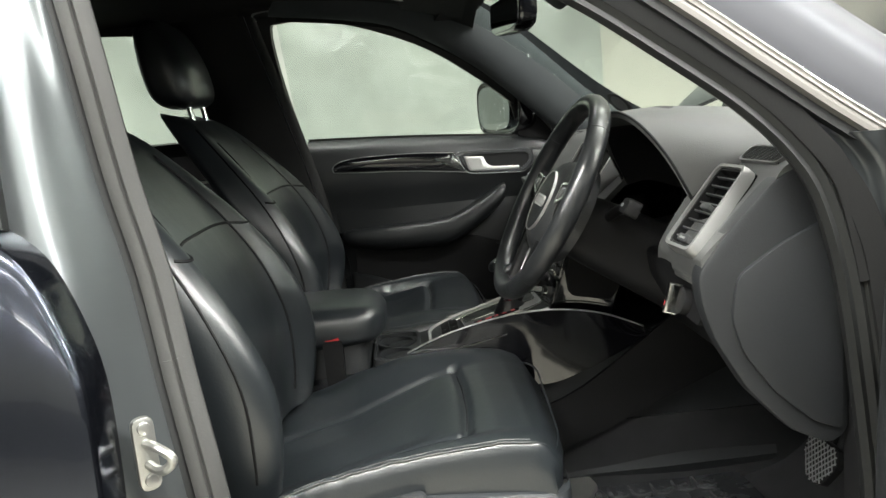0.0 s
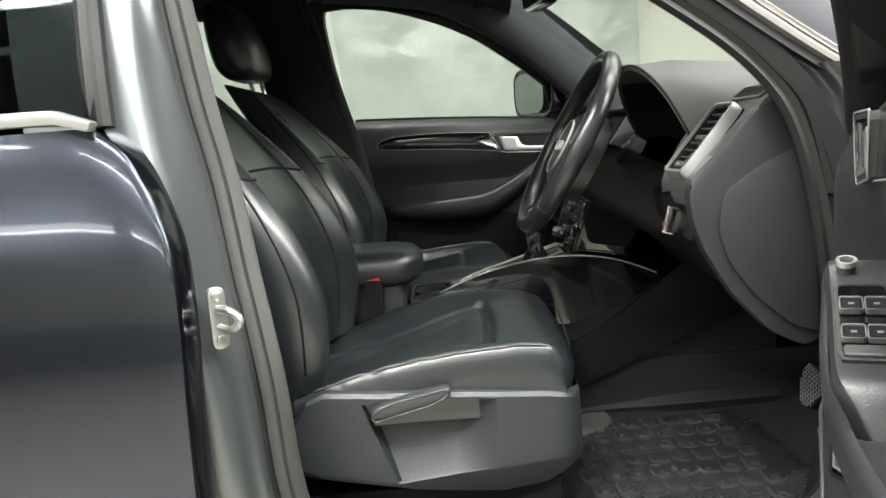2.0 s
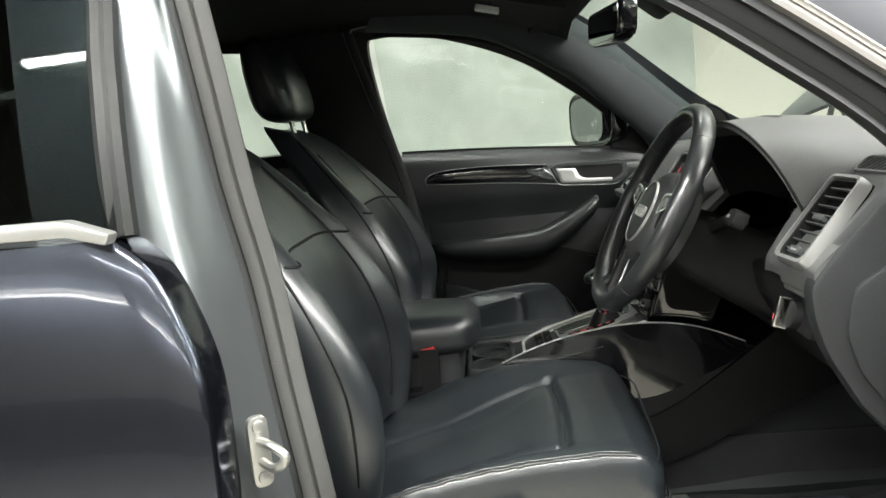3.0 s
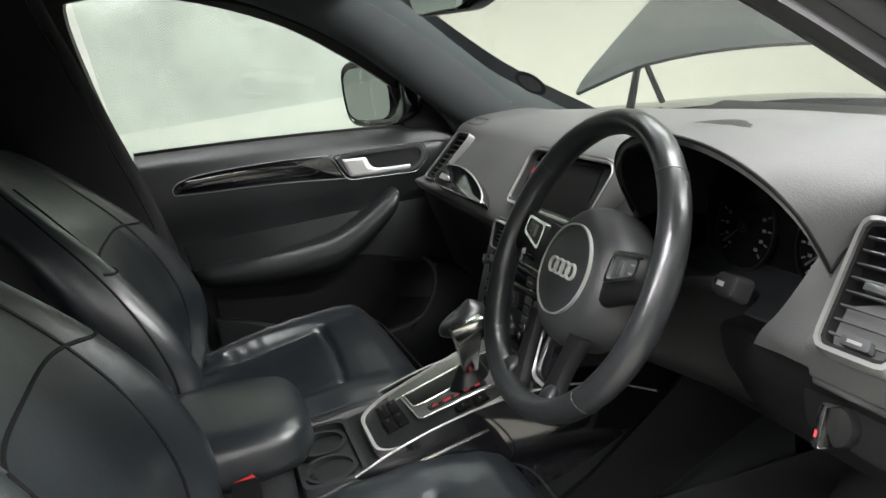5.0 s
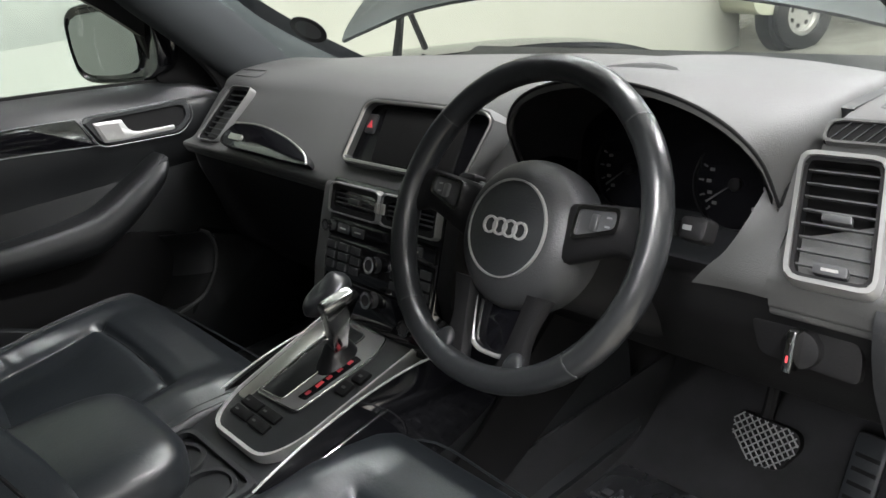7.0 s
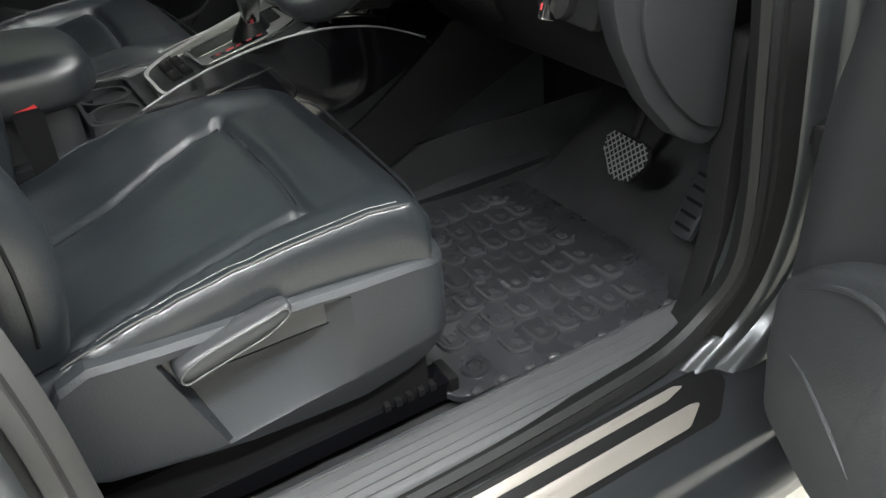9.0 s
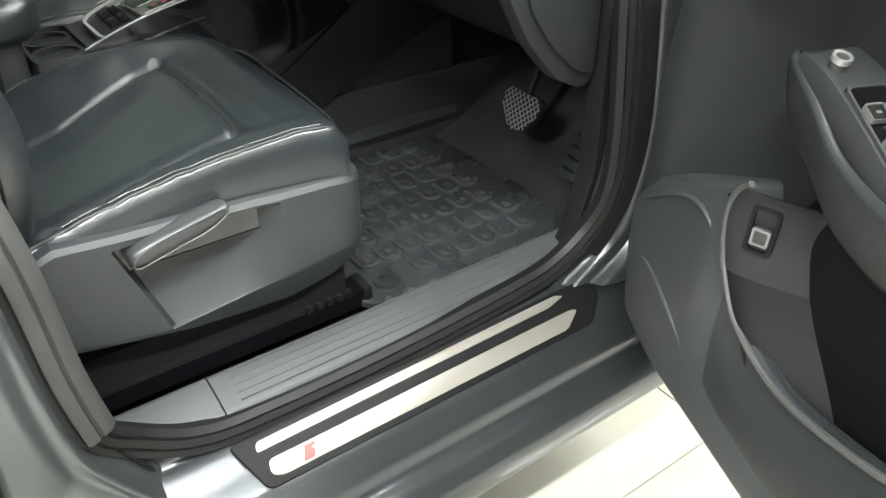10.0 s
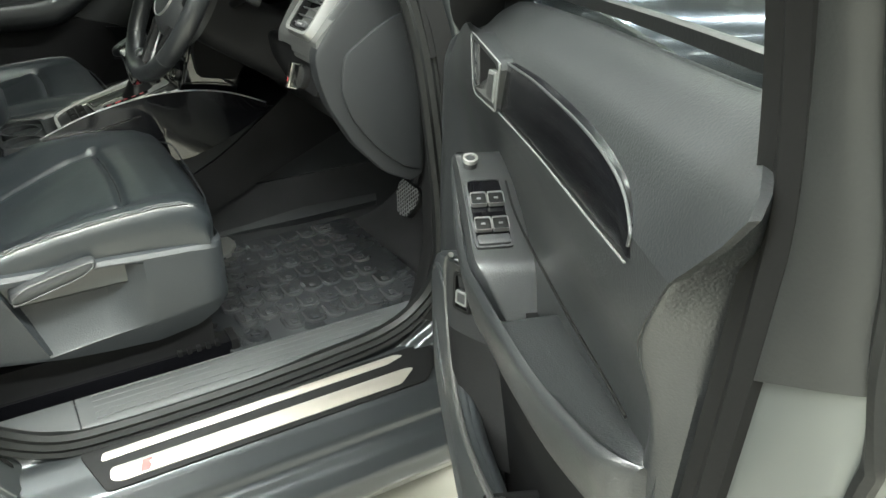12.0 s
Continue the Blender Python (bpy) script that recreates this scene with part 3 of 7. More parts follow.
part("boot", slab(rounded(rect(-0.02, 0.025, -0.02, 0.02), 0.006, 2), plane_put((0.662, -0.825, 0.785), (0.28, -0.96, 0), (0, 0, 1)), -0.012, 0.012, 0.004), RUBBER, strap)

# roof skin and headliner
roof_rows, lin_rows = [], []
for x, z in [(-1.9, 1.50), (-1.4, 1.585), (-0.9, 1.635), (-0.4, 1.645), (0.0, 1.62), (0.16, 1.575), (0.27, 1.535)]:
    w = 0.665
    roof_rows.append([(x, y * w, z + 0.03 - 0.07 * abs(y) ** 3) for y in (-1.0, -0.8, -0.4, 0, 0.4, 0.8, 1.0)])
    lin_rows.append([(x, y * w * 1.02, z - 0.022 - 0.055 * abs(y) ** 3) for y in (-1.0, -0.86, -0.5, 0, 0.5, 0.86, 1.0)])
part("roof", sheet(roof_rows, 0.015, 3, 3, (0, 0, -1)), PAINT, car)
part("headliner", sheet(lin_rows, 0.012, 3, 3, (0, 0, 1)), HEADLINER, car, "dark cloth headliner")

for s in (-1, 1):
    lift = 0.03 if s > 0 else 0.0
    rail = [(-1.9, 1.45), (-1.2, 1.560), (-0.8, 1.572), (-0.45, 1.570), (-0.2, 1.560), (0.0, 1.520), (0.12, 1.475)]
    part("roof_rail_trim", sheet([[(x, s * 0.585, z + 0.022), (x, s * 0.625, z + 0.004), (x, s * 0.65, z - 0.012), (x, s * 0.695, z - 0.042)] for x, z in [(x, z + lift) for x, z in rail]], 0.01, 4, 3, (0, 0, 1)), HEADLINER, car)

# floor pan, bulkhead, tunnel sides, rear end
part("floor_pan", slab([(-1.9, -0.64), (1.05, -0.64), (1.05, 0.64), (-1.9, 0.64)], XY, 0.36, 0.44), CARPET, car, "black carpeted floor")
toe = [[(0.55, y, 0.44), (0.70, y, 0.455), (0.80, y, 0.50), (0.90, y, 0.62), (0.95, y, 0.80), (0.96, y, 1.10)] for y in (-0.72, -0.4, -0.16, 0.16, 0.4, 0.72)]
part("bulkhead", sheet(toe, 0.01, 2, 3, (1, 0, 0)), CARPET, car)
part("rear_wall", box(-1.95, -1.9, -0.75, 0.75, 0.36, 1.15), DARK, car)


def windscreen_row(v):
    """Points across the screen; v runs from the base (0) to the roof (1)."""
    row = []
    for k in range(-4, 5):
        u = k / 4
        y = u * (0.70 + (0.60 - 0.70) * v)
        x = (0.99 - 0.27 * u * u) * (1 - v) + (0.29 - 0.05 * u * u) * v
        z = 1.115 * (1 - v) + 1.535 * v - 0.025 * u * u * v + 0.03 * math.sin(math.pi * v)
        row.append((x, y, z))
    return row


screen = part("windscreen", sheet([windscreen_row(v) for v in (0, 0.25, 0.5, 0.75, 1.0)], 0.004, 3, 2), GLASS, car, "clear laminated windscreen")
screen.visible_shadow = False
part("screen_border", sweep([Vector(p) + Vector((0, 0, 0.004)) for p in windscreen_row(0.0)], [(-0.018, -0.002), (-0.018, 0.002), (0.012, 0.002), (0.012, -0.002)], False, (0, 0, 1), 3), DARK, car)
part("roof_header", sweep([Vector(p) + Vector((-0.03, 0, 0.0)) for p in windscreen_row(1.0)], [(-0.05, -0.012), (-0.05, 0.008), (0.05, 0.008), (0.05, -0.012)], False, (0, 0, 1), 3), HEADLINER, car)
# cowl and wings
part("cowl", slab([(0.86, -0.66), (1.02, -0.4), (1.10, 0.0), (1.02, 0.4), (0.86, 0.66), (1.30, 0.70), (1.30, -0.70)], XY, 1.02, 1.075, 0.005), DARK, car)
for s in (-1, 1):
    rows = []
    for x, zt in [(0.70, 1.09), (0.95, 1.085), (1.25, 1.06), (1.6, 1.02), (1.95, 0.95), (2.2, 0.84)]:
        o = 0.03 * math.sin((x - 0.7) / 1.5 * math.pi)
        rows.append([(x, s * 0.66, zt + 0.0), (x, s * 0.78, zt + 0.012), (x, s * (0.865 + o), zt - 0.03), (x, s * (0.915 + o), zt - 0.12), (x, s * (0.93 + o), 0.80), (x, s * (0.925 + o), 0.62)])
    part("front_wing", sheet(rows, 0.012, 4, 4), PAINT, car, "glossy graphite front wing")
part("front_panel", box(2.15, 2.2, -0.85, 0.85, 0.3, 0.84), PAINT, car)
part("engine_cover", slab(rounded(rect(1.32, 2.1, -0.6, 0.6), 0.1), XY, 0.7, 0.86, 0.03), DARK, car)

# ---- open bonnet ----
bonnet = thing("bonnet", "open pale-lit graphite bonnet raised on its hinges ahead of the windscreen", "bonnet", (1.0, 0, 1.1))
rows = []
for d in (0.0, 0.04, 0.2, 0.5, 0.8, 1.0, 1.08):
    row = []
    for u in (-1, -0.93, -0.75, -0.4, 0, 0.4, 0.75, 0.93, 1):
        a = abs(u)
        x0, z0 = 1.02 - 0.14 * max(0.0, a - 0.6) ** 1.4 / 0.277, 1.25 - (0.085 * max(0.0, a - 0.55) ** 1.6 / 0.279 if u > 0 else 0.2 * max(0.0, a * 0.75 - 0.12))
        row.append((x0 + d * 0.82, u * (0.75 + 0.02 * math.sin(d * 2.5)), z0 + d * 0.57 + 0.02 * math.sin(min(1, d) * 3.0) - (0.012 if d == 0 else 0)))
    rows.append(row)
part("skin", sheet(rows, 0.014, 3, 3), LITPAINT, bonnet)
for s in (-1, 1):
    part("hinge_arm", slab(rounded([(0, -0.012), (0.115, -0.008), (0.115, 0.008), (0, 0.012)], 0.005, 2), plane_put((1.00, s * 0.70, 1.10), (0.30, 0, 0.95), (0, 1, 0)), -0.006, 0.006, 0.001), DARK, bonnet)
    part("hinge_link", slab(rounded([(0, -0.008), (0.13, -0.007), (0.13, 0.007), (0, 0.008)], 0.004, 2), plane_put((1.10, s * 0.70, 1.10), (-0.35, 0, 0.93), (0, 1, 0)), -0.005, 0.005, 0.001), DARK, bonnet)

# rear door, closed, on the driver's side
rear = thing("rear_door", "closed graphite rear car door with chrome waist moulding", "car door", (-0.8, -0.90, 0.35))
rows = []
for z, xf, y in [(0.36, -0.30, 0.885), (0.50, -0.292, 0.915), (0.70, -0.285, 0.927), (0.82, -0.282, 0.926), (0.90, -0.280, 0.921), (1.0, -0.285, 0.909), (1.07, -0.305, 0.897), (1.13, -0.335, 0.885), (1.165, -0.375, 0.877)]:
    rows.append([(xf, -(y - 0.045), z), (xf - 0.004, -(y - 0.012), z), (xf - 0.018, -y, z), (xf - 0.1, -(y + 0.006), z), (-0.8, -(y + 0.012), z), (-1.25, -(y + 0.005), z)])
part("skin", sheet(rows, 0.01, 4, 3, (0, 1, 0)), PAINT, rear)
part("waist_moulding", slab(rounded([(-0.378, 1.16), (-0.372, 1.172), (-0.42, 1.19), (-1.25, 1.20), (-1.25, 1.18), (-0.42, 1.172)], 0.004, 2), XZ, -0.872, -0.893, 0.003), VENTSATIN, rear, "bright waist moulding")
wf = [(-0.372, -0.862, 1.165), (-0.380, -0.84, 1.26), (-0.392, -0.80, 1.36), (-0.41, -0.745, 1.47), (-0.47, -0.71, 1.53), (-0.8, -0.70, 1.545), (-1.2, -0.71, 1.50)]
part("window_frame", sweep(wf, [(-0.018, -0.010), (-0.018, 0.004), (-0.010, 0.010), (-0.002, 0.006), (0.006, 0.009), (0.014, 0.004), (0.014, -0.010)], False, (0, -1, 0.3), 4), RUBBER, rear, "black rear window frame")
pane = part("window_pane", sheet([[(-0.375, -0.868, 1.17), (-0.8, -0.875, 1.18), (-1.25, -0.87, 1.19)], [(-0.395, -0.80, 1.36), (-0.8, -0.80, 1.37), (-1.22, -0.80, 1.37)], [(-0.42, -0.73, 1.50), (-0.8, -0.70, 1.54), (-1.2, -0.71, 1.50)]], 0.004, 3, 3), REARGLASS, rear)
pane.visible_shadow = False
part("inner_panel", slab(rounded([(-0.36, 0.5), (-0.38, 1.16), (-1.25, 1.19), (-1.25, 0.5)], 0.03), XZ, -0.86, -0.76, 0.01), TRIM, rear)

# passenger-side rear door with its window
rearl = thing("rear_door", "closed rear car door seen from inside", "car door", (-0.8, 0.90, 0.35))
part("inner_panel", slab(rounded([(-0.44, 0.5), (-0.46, 1.21), (-1.25, 1.235), (-1.25, 0.5)], 0.02), XZ, 0.90, 0.76, 0.012), TRIM, rearl)
part("trim_line", tube([(-0.50, 0.758, 1.10), (-1.2, 0.758, 1.12)], 0.004, n=6), ALU, rearl)
fr = [(-0.49, 0.765, 1.22), (-0.53, 0.745, 1.36), (-0.56, 0.70, 1.50), (-0.62, 0.685, 1.55), (-0.85, 0.68, 1.57), (-1.15, 0.69, 1.54), (-1.28, 0.74, 1.36), (-1.22, 0.765, 1.23)]
part("window_frame", sweep(fr, [(-0.02, -0.012), (-0.02, 0.012), (0.02, 0.012), (0.02, -0.012)], True, (0, 1, 0.2), 4), RUBBER, rearl)
pane = part("window_pane", sheet([[(-0.46, 0.80, 1.20), (-0.85, 0.80, 1.21), (-1.25, 0.80, 1.22)], [(-0.53, 0.76, 1.38), (-0.85, 0.76, 1.38), (-1.26, 0.76, 1.38)], [(-0.60, 0.70, 1.555), (-0.85, 0.695, 1.57), (-1.2, 0.70, 1.53)]], 0.004, 3, 3), GLASS, rearl)
pane.visible_shadow = False
part("quarter_panel", slab([(-1.27, 0.5), (-1.3, 1.2), (-1.32, 1.5), (-1.95, 1.42), (-1.95, 0.5)], XZ, 0.70, 0.90), DARK, car)
part("quarter_panel", slab([(-1.27, 0.5), (-1.3, 1.2), (-1.32, 1.5), (-1.95, 1.42), (-1.95, 0.5)], XZ, -0.90, -0.70), DARK, car)
part("tailgate", slab([(-0.7, 1.1), (0.7, 1.1), (0.62, 1.5), (-0.62, 1.5)], YZ, -1.95, -1.90), DARK, car)


# ---- front doors: built closed on the passenger side, mirrored and swung open for the driver ----
HINGE_X, HINGE_Y = 0.724, 0.84
BELT = [(0.50, 1.125), (0.42, 1.147), (0.2, 1.168), (0.0, 1.182), (-0.15, 1.19), (-0.262, 1.195)]
PANEL = [(0.595, 0.50), (0.615, 0.62), (0.612, 0.80), (0.585, 1.0), (0.545, 1.05), (0.50, 1.075), (0.42, 1.09), (0.2, 1.11), (0.0, 1.12), (-0.20, 1.13), (-0.258, 1.13), (-0.255, 1.10), (-0.225, 1.05), (-0.195, 0.95), (-0.175, 0.80), (-0.165, 0.62), (-0.145, 0.53), (-0.09, 0.485), (0.2, 0.475), (0.5, 0.475)]


def front_door(label, driver):
    d = thing("front_door", label, "car door", (0.2, 0.9, 0.35))
    trim_mat = LITDOORTRIM if driver else SHADEDTRIM
    # metal shell
    shell = [(0.66, 0.42), (0.675, 0.7), (0.66, 1.0), (0.60, 1.06), (0.2, 1.10), (-0.27, 1.125), (-0.285, 1.09), (-0.262, 0.95), (-0.25, 0.7), (-0.235, 0.55), (-0.17, 0.455), (-0.05, 0.43)]
    part("shell", slab(rounded(shell, 0.02), XZ, 0.81, 0.895, 0.012), LITPAINT, d, "graphite painted door shell")
    rows = []
    for z, y in [(0.33, 0.885), (0.5, 0.915), (0.8, 0.93), (1.0, 0.925), (1.08, 0.905), (1.125, 0.885)]:
        rows.append([(0.70, y - 0.012, z), (0.4, y + 0.004, z), (0.1, y + 0.006, z), (-0.2, y, z), (-0.285, y - 0.006, z)])
    part("skin", sheet([[Vector(p) for p in r] for r in rows], 0.008, 3, 3, (0, -1, 0)), PAINT, d)
    part("edge_seal", sweep([(x, 0.805, z) for x, z in (shell[10:] + shell[:5] if driver else shell)], [(-0.014, -0.010), (-0.014, 0.006), (-0.004, 0.012), (0.008, 0.008), (0.012, -0.010)], not driver, (0, -1, 0), 3), RUBBER, d, "black rubber edge seal")
    # lining: belt roll over a hollow middle field
    rows = []
    for x, zb in BELT:
        zb -= 0.014 if driver else 0.0
        f = max(0.0, (x - 0.35) / 0.2)
        rows.append([(x, 0.812, zb - 0.012), (x, 0.806, zb - 0.001), (x, 0.797, zb - 0.003), (x, 0.780, zb - 0.012), (x, 0.758, zb - 0.032), (x, 0.742, 1.10 - 0.01 * f), (x, 0.746, 1.04), (x + 0.005, 0.758, 1.0), (x + 0.01, 0.770, 0.955), (x + 0.02, 0.772, 0.90)])
    rows.insert(0, [(0.61, 0.81, 1.0), (0.605, 0.79, 1.005), (0.60, 0.775, 1.0), (0.598, 0.765, 0.995), (0.596, 0.76, 0.985), (0.595, 0.758, 0.975), (0.596, 0.757, 0.96), (0.60, 0.757, 0.94), (0.605, 0.757, 0.92), (0.61, 0.757, 0.90)])
    rows.insert(1, [(0.56, 0.805, 1.07), (0.557, 0.785, 1.075), (0.555, 0.77, 1.07), (0.553, 0.757, 1.06), (0.553, 0.752, 1.04), (0.555, 0.75, 1.02), (0.56, 0.75, 1.0), (0.565, 0.75, 0.97), (0.57, 0.75, 0.94), (0.575, 0.752, 0.90)])
    if driver:
        rows[0] = [(x, y - 0.032 * min(1, k / 2), z) for k, (x, y, z) in enumerate(rows[0])]
        rows[1] = [(x, y - 0.026 * min(1, k / 2), z) for k, (x, y, z) in enumerate(rows[1])]
        shrink = lambda p: max(0.55 * min(1.0, max(0.0, (1.165 - p[2]) / 0.12)), min(0.5, 11.0 * max(0.0, p[1] - 0.753)) if p[2] > 1.12 else 0.0)
        rows = [[(p[0] + max(0.0, -0.10 - p[0]) * shrink(p), p[1], p[2]) for p in r] for r in rows]
        for k, r in enumerate(rows):
            pull = (0.0, 0.0, 0.024, 0.010)[k] if k < 4 else 0.0
            r[6:] = [(x, y - pull * (0.4 + 0.2 * j), z) for j, (x, y, z) in enumerate(r[6:])]
            x, y, z = r[-1]
            r += [(x + 0.002, y - 0.002, 0.86), (x + 0.003, y - 0.004, 0.78), (x + 0.003, y - 0.004, 0.66)]
        part("field_panel", sheet([r[5:] for r in rows], 0.006, 4, 3, (0, 1, 0)), DOORSOFT, d, "dark grey field of the door lining")
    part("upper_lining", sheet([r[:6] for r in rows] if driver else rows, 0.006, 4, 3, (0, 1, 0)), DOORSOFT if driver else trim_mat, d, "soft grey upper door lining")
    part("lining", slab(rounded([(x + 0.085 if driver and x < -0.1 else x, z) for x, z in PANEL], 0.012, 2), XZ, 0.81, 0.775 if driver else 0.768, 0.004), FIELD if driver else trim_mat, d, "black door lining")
    # inlay with bright borders
    top = [(0.186, 1.120), (0.05, 1.130), (-0.10, 1.132), (-0.165, 1.124), (-0.188, 1.108)]
    bot = [(-0.186, 1.095), (-0.10, 1.088), (0.05, 1.078), (0.226, 1.058)]
    if driver:
        top = [(0.203, 1.112), (0.09, 1.122), (-0.05, 1.127), (-0.125, 1.121), (-0.155, 1.106)]
        bot = [(-0.159, 1.086), (-0.08, 1.081), (0.06, 1.073), (0.228, 1.058)]
    inlay = spline([(x, z, 0) for x, z in top], 4) + spline([(x, z, 0) for x, z in bot], 4)
    put = lambda a, b, dd: Vector((a, dd + (0.13 * max(0.0, b - 1.095) if driver else 0.0), b))
    part("inlay", slab([(p.x, p.y) for p in inlay], put, 0.765, 0.7400, 0.003), DARKSCREEN if driver else PIANO, d, "gloss black inlay")
    part("inlay_border", tube([put(x, z, 0.7402) for x, z in top] + [put((-0.159 if driver else -0.186), 1.094, 0.7402)], 0.0011, n=6), LEVERDARK if driver else LEVERGREY, d)
    part("inlay_border", tube([(x, 0.7392, z - 0.002) for x, z in bot], 0.0009, n=6), LEVERGREY, d)
    # handle recess, bezel and lever
    if driver:
        bez = rounded([(0.228, 1.058), (0.352, 1.042), (0.370, 1.050), (0.386, 1.108), (0.203, 1.112)], [0.003, 0.010, 0.012, 0.014, 0.003], 4)
        hole = rounded([(0.234, 1.063), (0.350, 1.048), (0.363, 1.054), (0.376, 1.102), (0.214, 1.106)], [0.003, 0.008, 0.010, 0.012, 0.003], 4)
    else:
        bez = rounded([(0.222, 1.052), (0.40, 1.040), (0.435, 1.07), (0.432, 1.112), (0.19, 1.120)], 0.015, 4)
        hole = rounded([(0.238, 1.064), (0.393, 1.053), (0.420, 1.075), (0.418, 1.102), (0.212, 1.110)], 0.012, 4)
    part("handle_bezel", framed(bez, hole, XZ, 0.760, 0.7350, 64, lip=0.35), DOORSOFT, d, "grey handle bezel")
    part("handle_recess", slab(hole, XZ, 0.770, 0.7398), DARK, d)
    part("bezel_line", sweep([(a, 0.7350, b) for a, b in bez], circle(0.0011, 5), True, (0, -1, 0), 0), LEVERGREY if driver else LEVERDARK, d)
    # flat L-shaped lever: a slanted plate at the rear, a thin bar forwards
    if driver:
        lev = [(0.235, 1.064), (0.27, 1.059), (0.344, 1.050), (0.345, 1.055), (0.285, 1.066), (0.274, 1.073), (0.258, 1.094), (0.219, 1.100)]
        plate = [(0.239, 1.067), (0.268, 1.064), (0.254, 1.090), (0.225, 1.096)]
    else:
        lev = [(0.230, 1.060), (0.27, 1.056), (0.385, 1.052), (0.387, 1.062), (0.302, 1.067), (0.286, 1.075), (0.276, 1.100), (0.216, 1.105)]
        plate = [(0.236, 1.064), (0.276, 1.061), (0.268, 1.095), (0.225, 1.099)]
    lp = part("lever", slab(rounded(lev, [0.003, 0.006, 0.004, 0.004, 0.012, 0.010, 0.003, 0.003], 4), XZ, 0.7395, 0.7335, 0.0015), SATIN if not driver else LEVERGREY, d, "satin chrome door lever")
    part("lever_face", slab(rounded(plate, 0.003, 2), XZ, 0.7340, 0.7328), LEVERDARK if driver else SATIN, lp)
    if driver:
        lk = part("lock_button", slab(rounded([(0.349, 1.052), (0.362, 1.056), (0.374, 1.099), (0.352, 1.101)], 0.004, 2), XZ, 0.765, 0.7365, 0.002), BUTTON, d)
        for z in (1.068, 1.086):
            part("symbol", slab(rounded(rect(0.355, 0.362, z - 0.0035, z + 0.0035), 0.002, 2), XZ, 0.7363, 0.7357), LEVERGREY, lk)
        part("lock_divider", slab(rect(0.352, 0.366, 1.0765, 1.078), XZ, 0.7363, 0.7356), DARK, lk)
    # armrest with its rising grab handle
    if driver:
        ridge_line = [(0.372, 0.722, 0.962, 0.000), (0.359, 0.707, 0.968, 0.012), (0.31, 0.702, 0.943, 0.012), (0.262, 0.699, 0.913, 0.010), (0.20, 0.700, 0.897, 0.040), (0.165, 0.703, 0.897, 0.050), (0.118, 0.707, 0.899, 0.044), (0.092, 0.709, 0.900, 0.004), (0.06, 0.712, 0.902, 0.001), (-0.02, 0.720, 0.910, 0.0), (-0.09, 0.730, 0.922, 0.0), (-0.140, 0.741, 0.932, 0.001), (-0.158, 0.760, 0.930, 0.004)]
        rows = []
        for x, y, z, dip in ridge_line:
            t = 0.05 if x > 0.36 else 0.078
            rows.append([(x, y, z - 0.012), (x, y + 0.001, z - 0.004), (x, y + 0.007, z), (x, y + 0.014, z - 0.002 - dip), (x, 0.788, z - dip - 0.004), (x, 0.79, z - t), (x, y + 0.026, z - t), (x, y + 0.010, z - t * 0.78), (x, y + 0.002, z - t * 0.4)])
        part("armrest", loft(rows, 4, 3), DOORSOFT, d, "padded grey armrest")
        # switch console on the front of the armrest
        rows = []
        for x, z in ((0.352, 0.966), (0.345, 0.973), (0.31, 0.965), (0.28, 0.953), (0.24, 0.9335), (0.20, 0.9135), (0.186, 0.905), (0.176, 0.893), (0.163, 0.870), (0.152, 0.852)):
            rows.append([(x, 0.7065 + 1.0 * max(0.0, 0.190 - x), max(0.836, z - 0.026)), (x, 0.7075 + 0.9 * max(0.0, 0.190 - x), z - 0.010), (x, 0.7095 + 0.8 * max(0.0, 0.190 - x), z - 0.002), (x, 0.714 + 0.8 * max(0.0, 0.190 - x), z), (x, 0.748, z), (x, 0.782, z), (x, 0.788, z - 0.006), (x, 0.79, max(0.834, z - 0.055)), (x, 0.75, max(0.832, z - 0.06)), (x, 0.716, max(0.833, z - 0.058))])
        part("switch_pod", loft(rows, 3, 2), PODGREY, d, "grey switch console")
        pod = plane_put((0.2576, 0.729, 0.9422), (-0.892, 0, -0.452), (0, 1, 0))
        sg = lambda a, b, dd: pod(a * 0.89, b * 0.86, -dd)
        part("switch_frame", framed(rounded(rect(-0.042, 0.068, -0.0195, 0.030), 0.006, 3), rounded(rect(-0.039, 0.065, -0.0165, 0.027), 0.005, 3), sg, -0.006, 0.004), BUTTON, d)
        part("switch_well", slab(rect(-0.040, 0.066, -0.018, 0.0285), sg, -0.008, 0.0022), PIANO, d)
        for a in (-0.014, 0.026):
            for b in (-0.0160, 0.0062):
                sw = part("window_switch", slab(rounded(rect(a, a + 0.019, b, b + 0.0205), 0.003, 2), sg, 0.0022, 0.009, 0.003), DARK, d)
                part("chrome_edge", framed(rounded(rect(a - 0.0004, a + 0.0194, b - 0.0004, b + 0.0209), 0.003, 2), rounded(rect(a + 0.0012, a + 0.0188, b + 0.0006, b + 0.0199), 0.002, 2), sg, 0.004, 0.0096), VENTSATIN, sw, "chrome switch edge")
                part("symbol", slab(rect(a + 0.0090, a + 0.0118, b + 0.0075, b + 0.0128), sg, 0.0092, 0.0096), LEVERGREY, sw)
        part("child_lock_button", slab(rounded(rect(0.050, 0.0645, -0.0155, 0.026), 0.003, 2), sg, 0.0022, 0.007, 0.002), BUTTON, d)
        kp0 = plane_put((0.318, 0.7235, 0.9660), (-0.95, 0, -0.31), (0, 1, 0))
        kp = lambda a, b, dd: kp0(a, b, -dd)
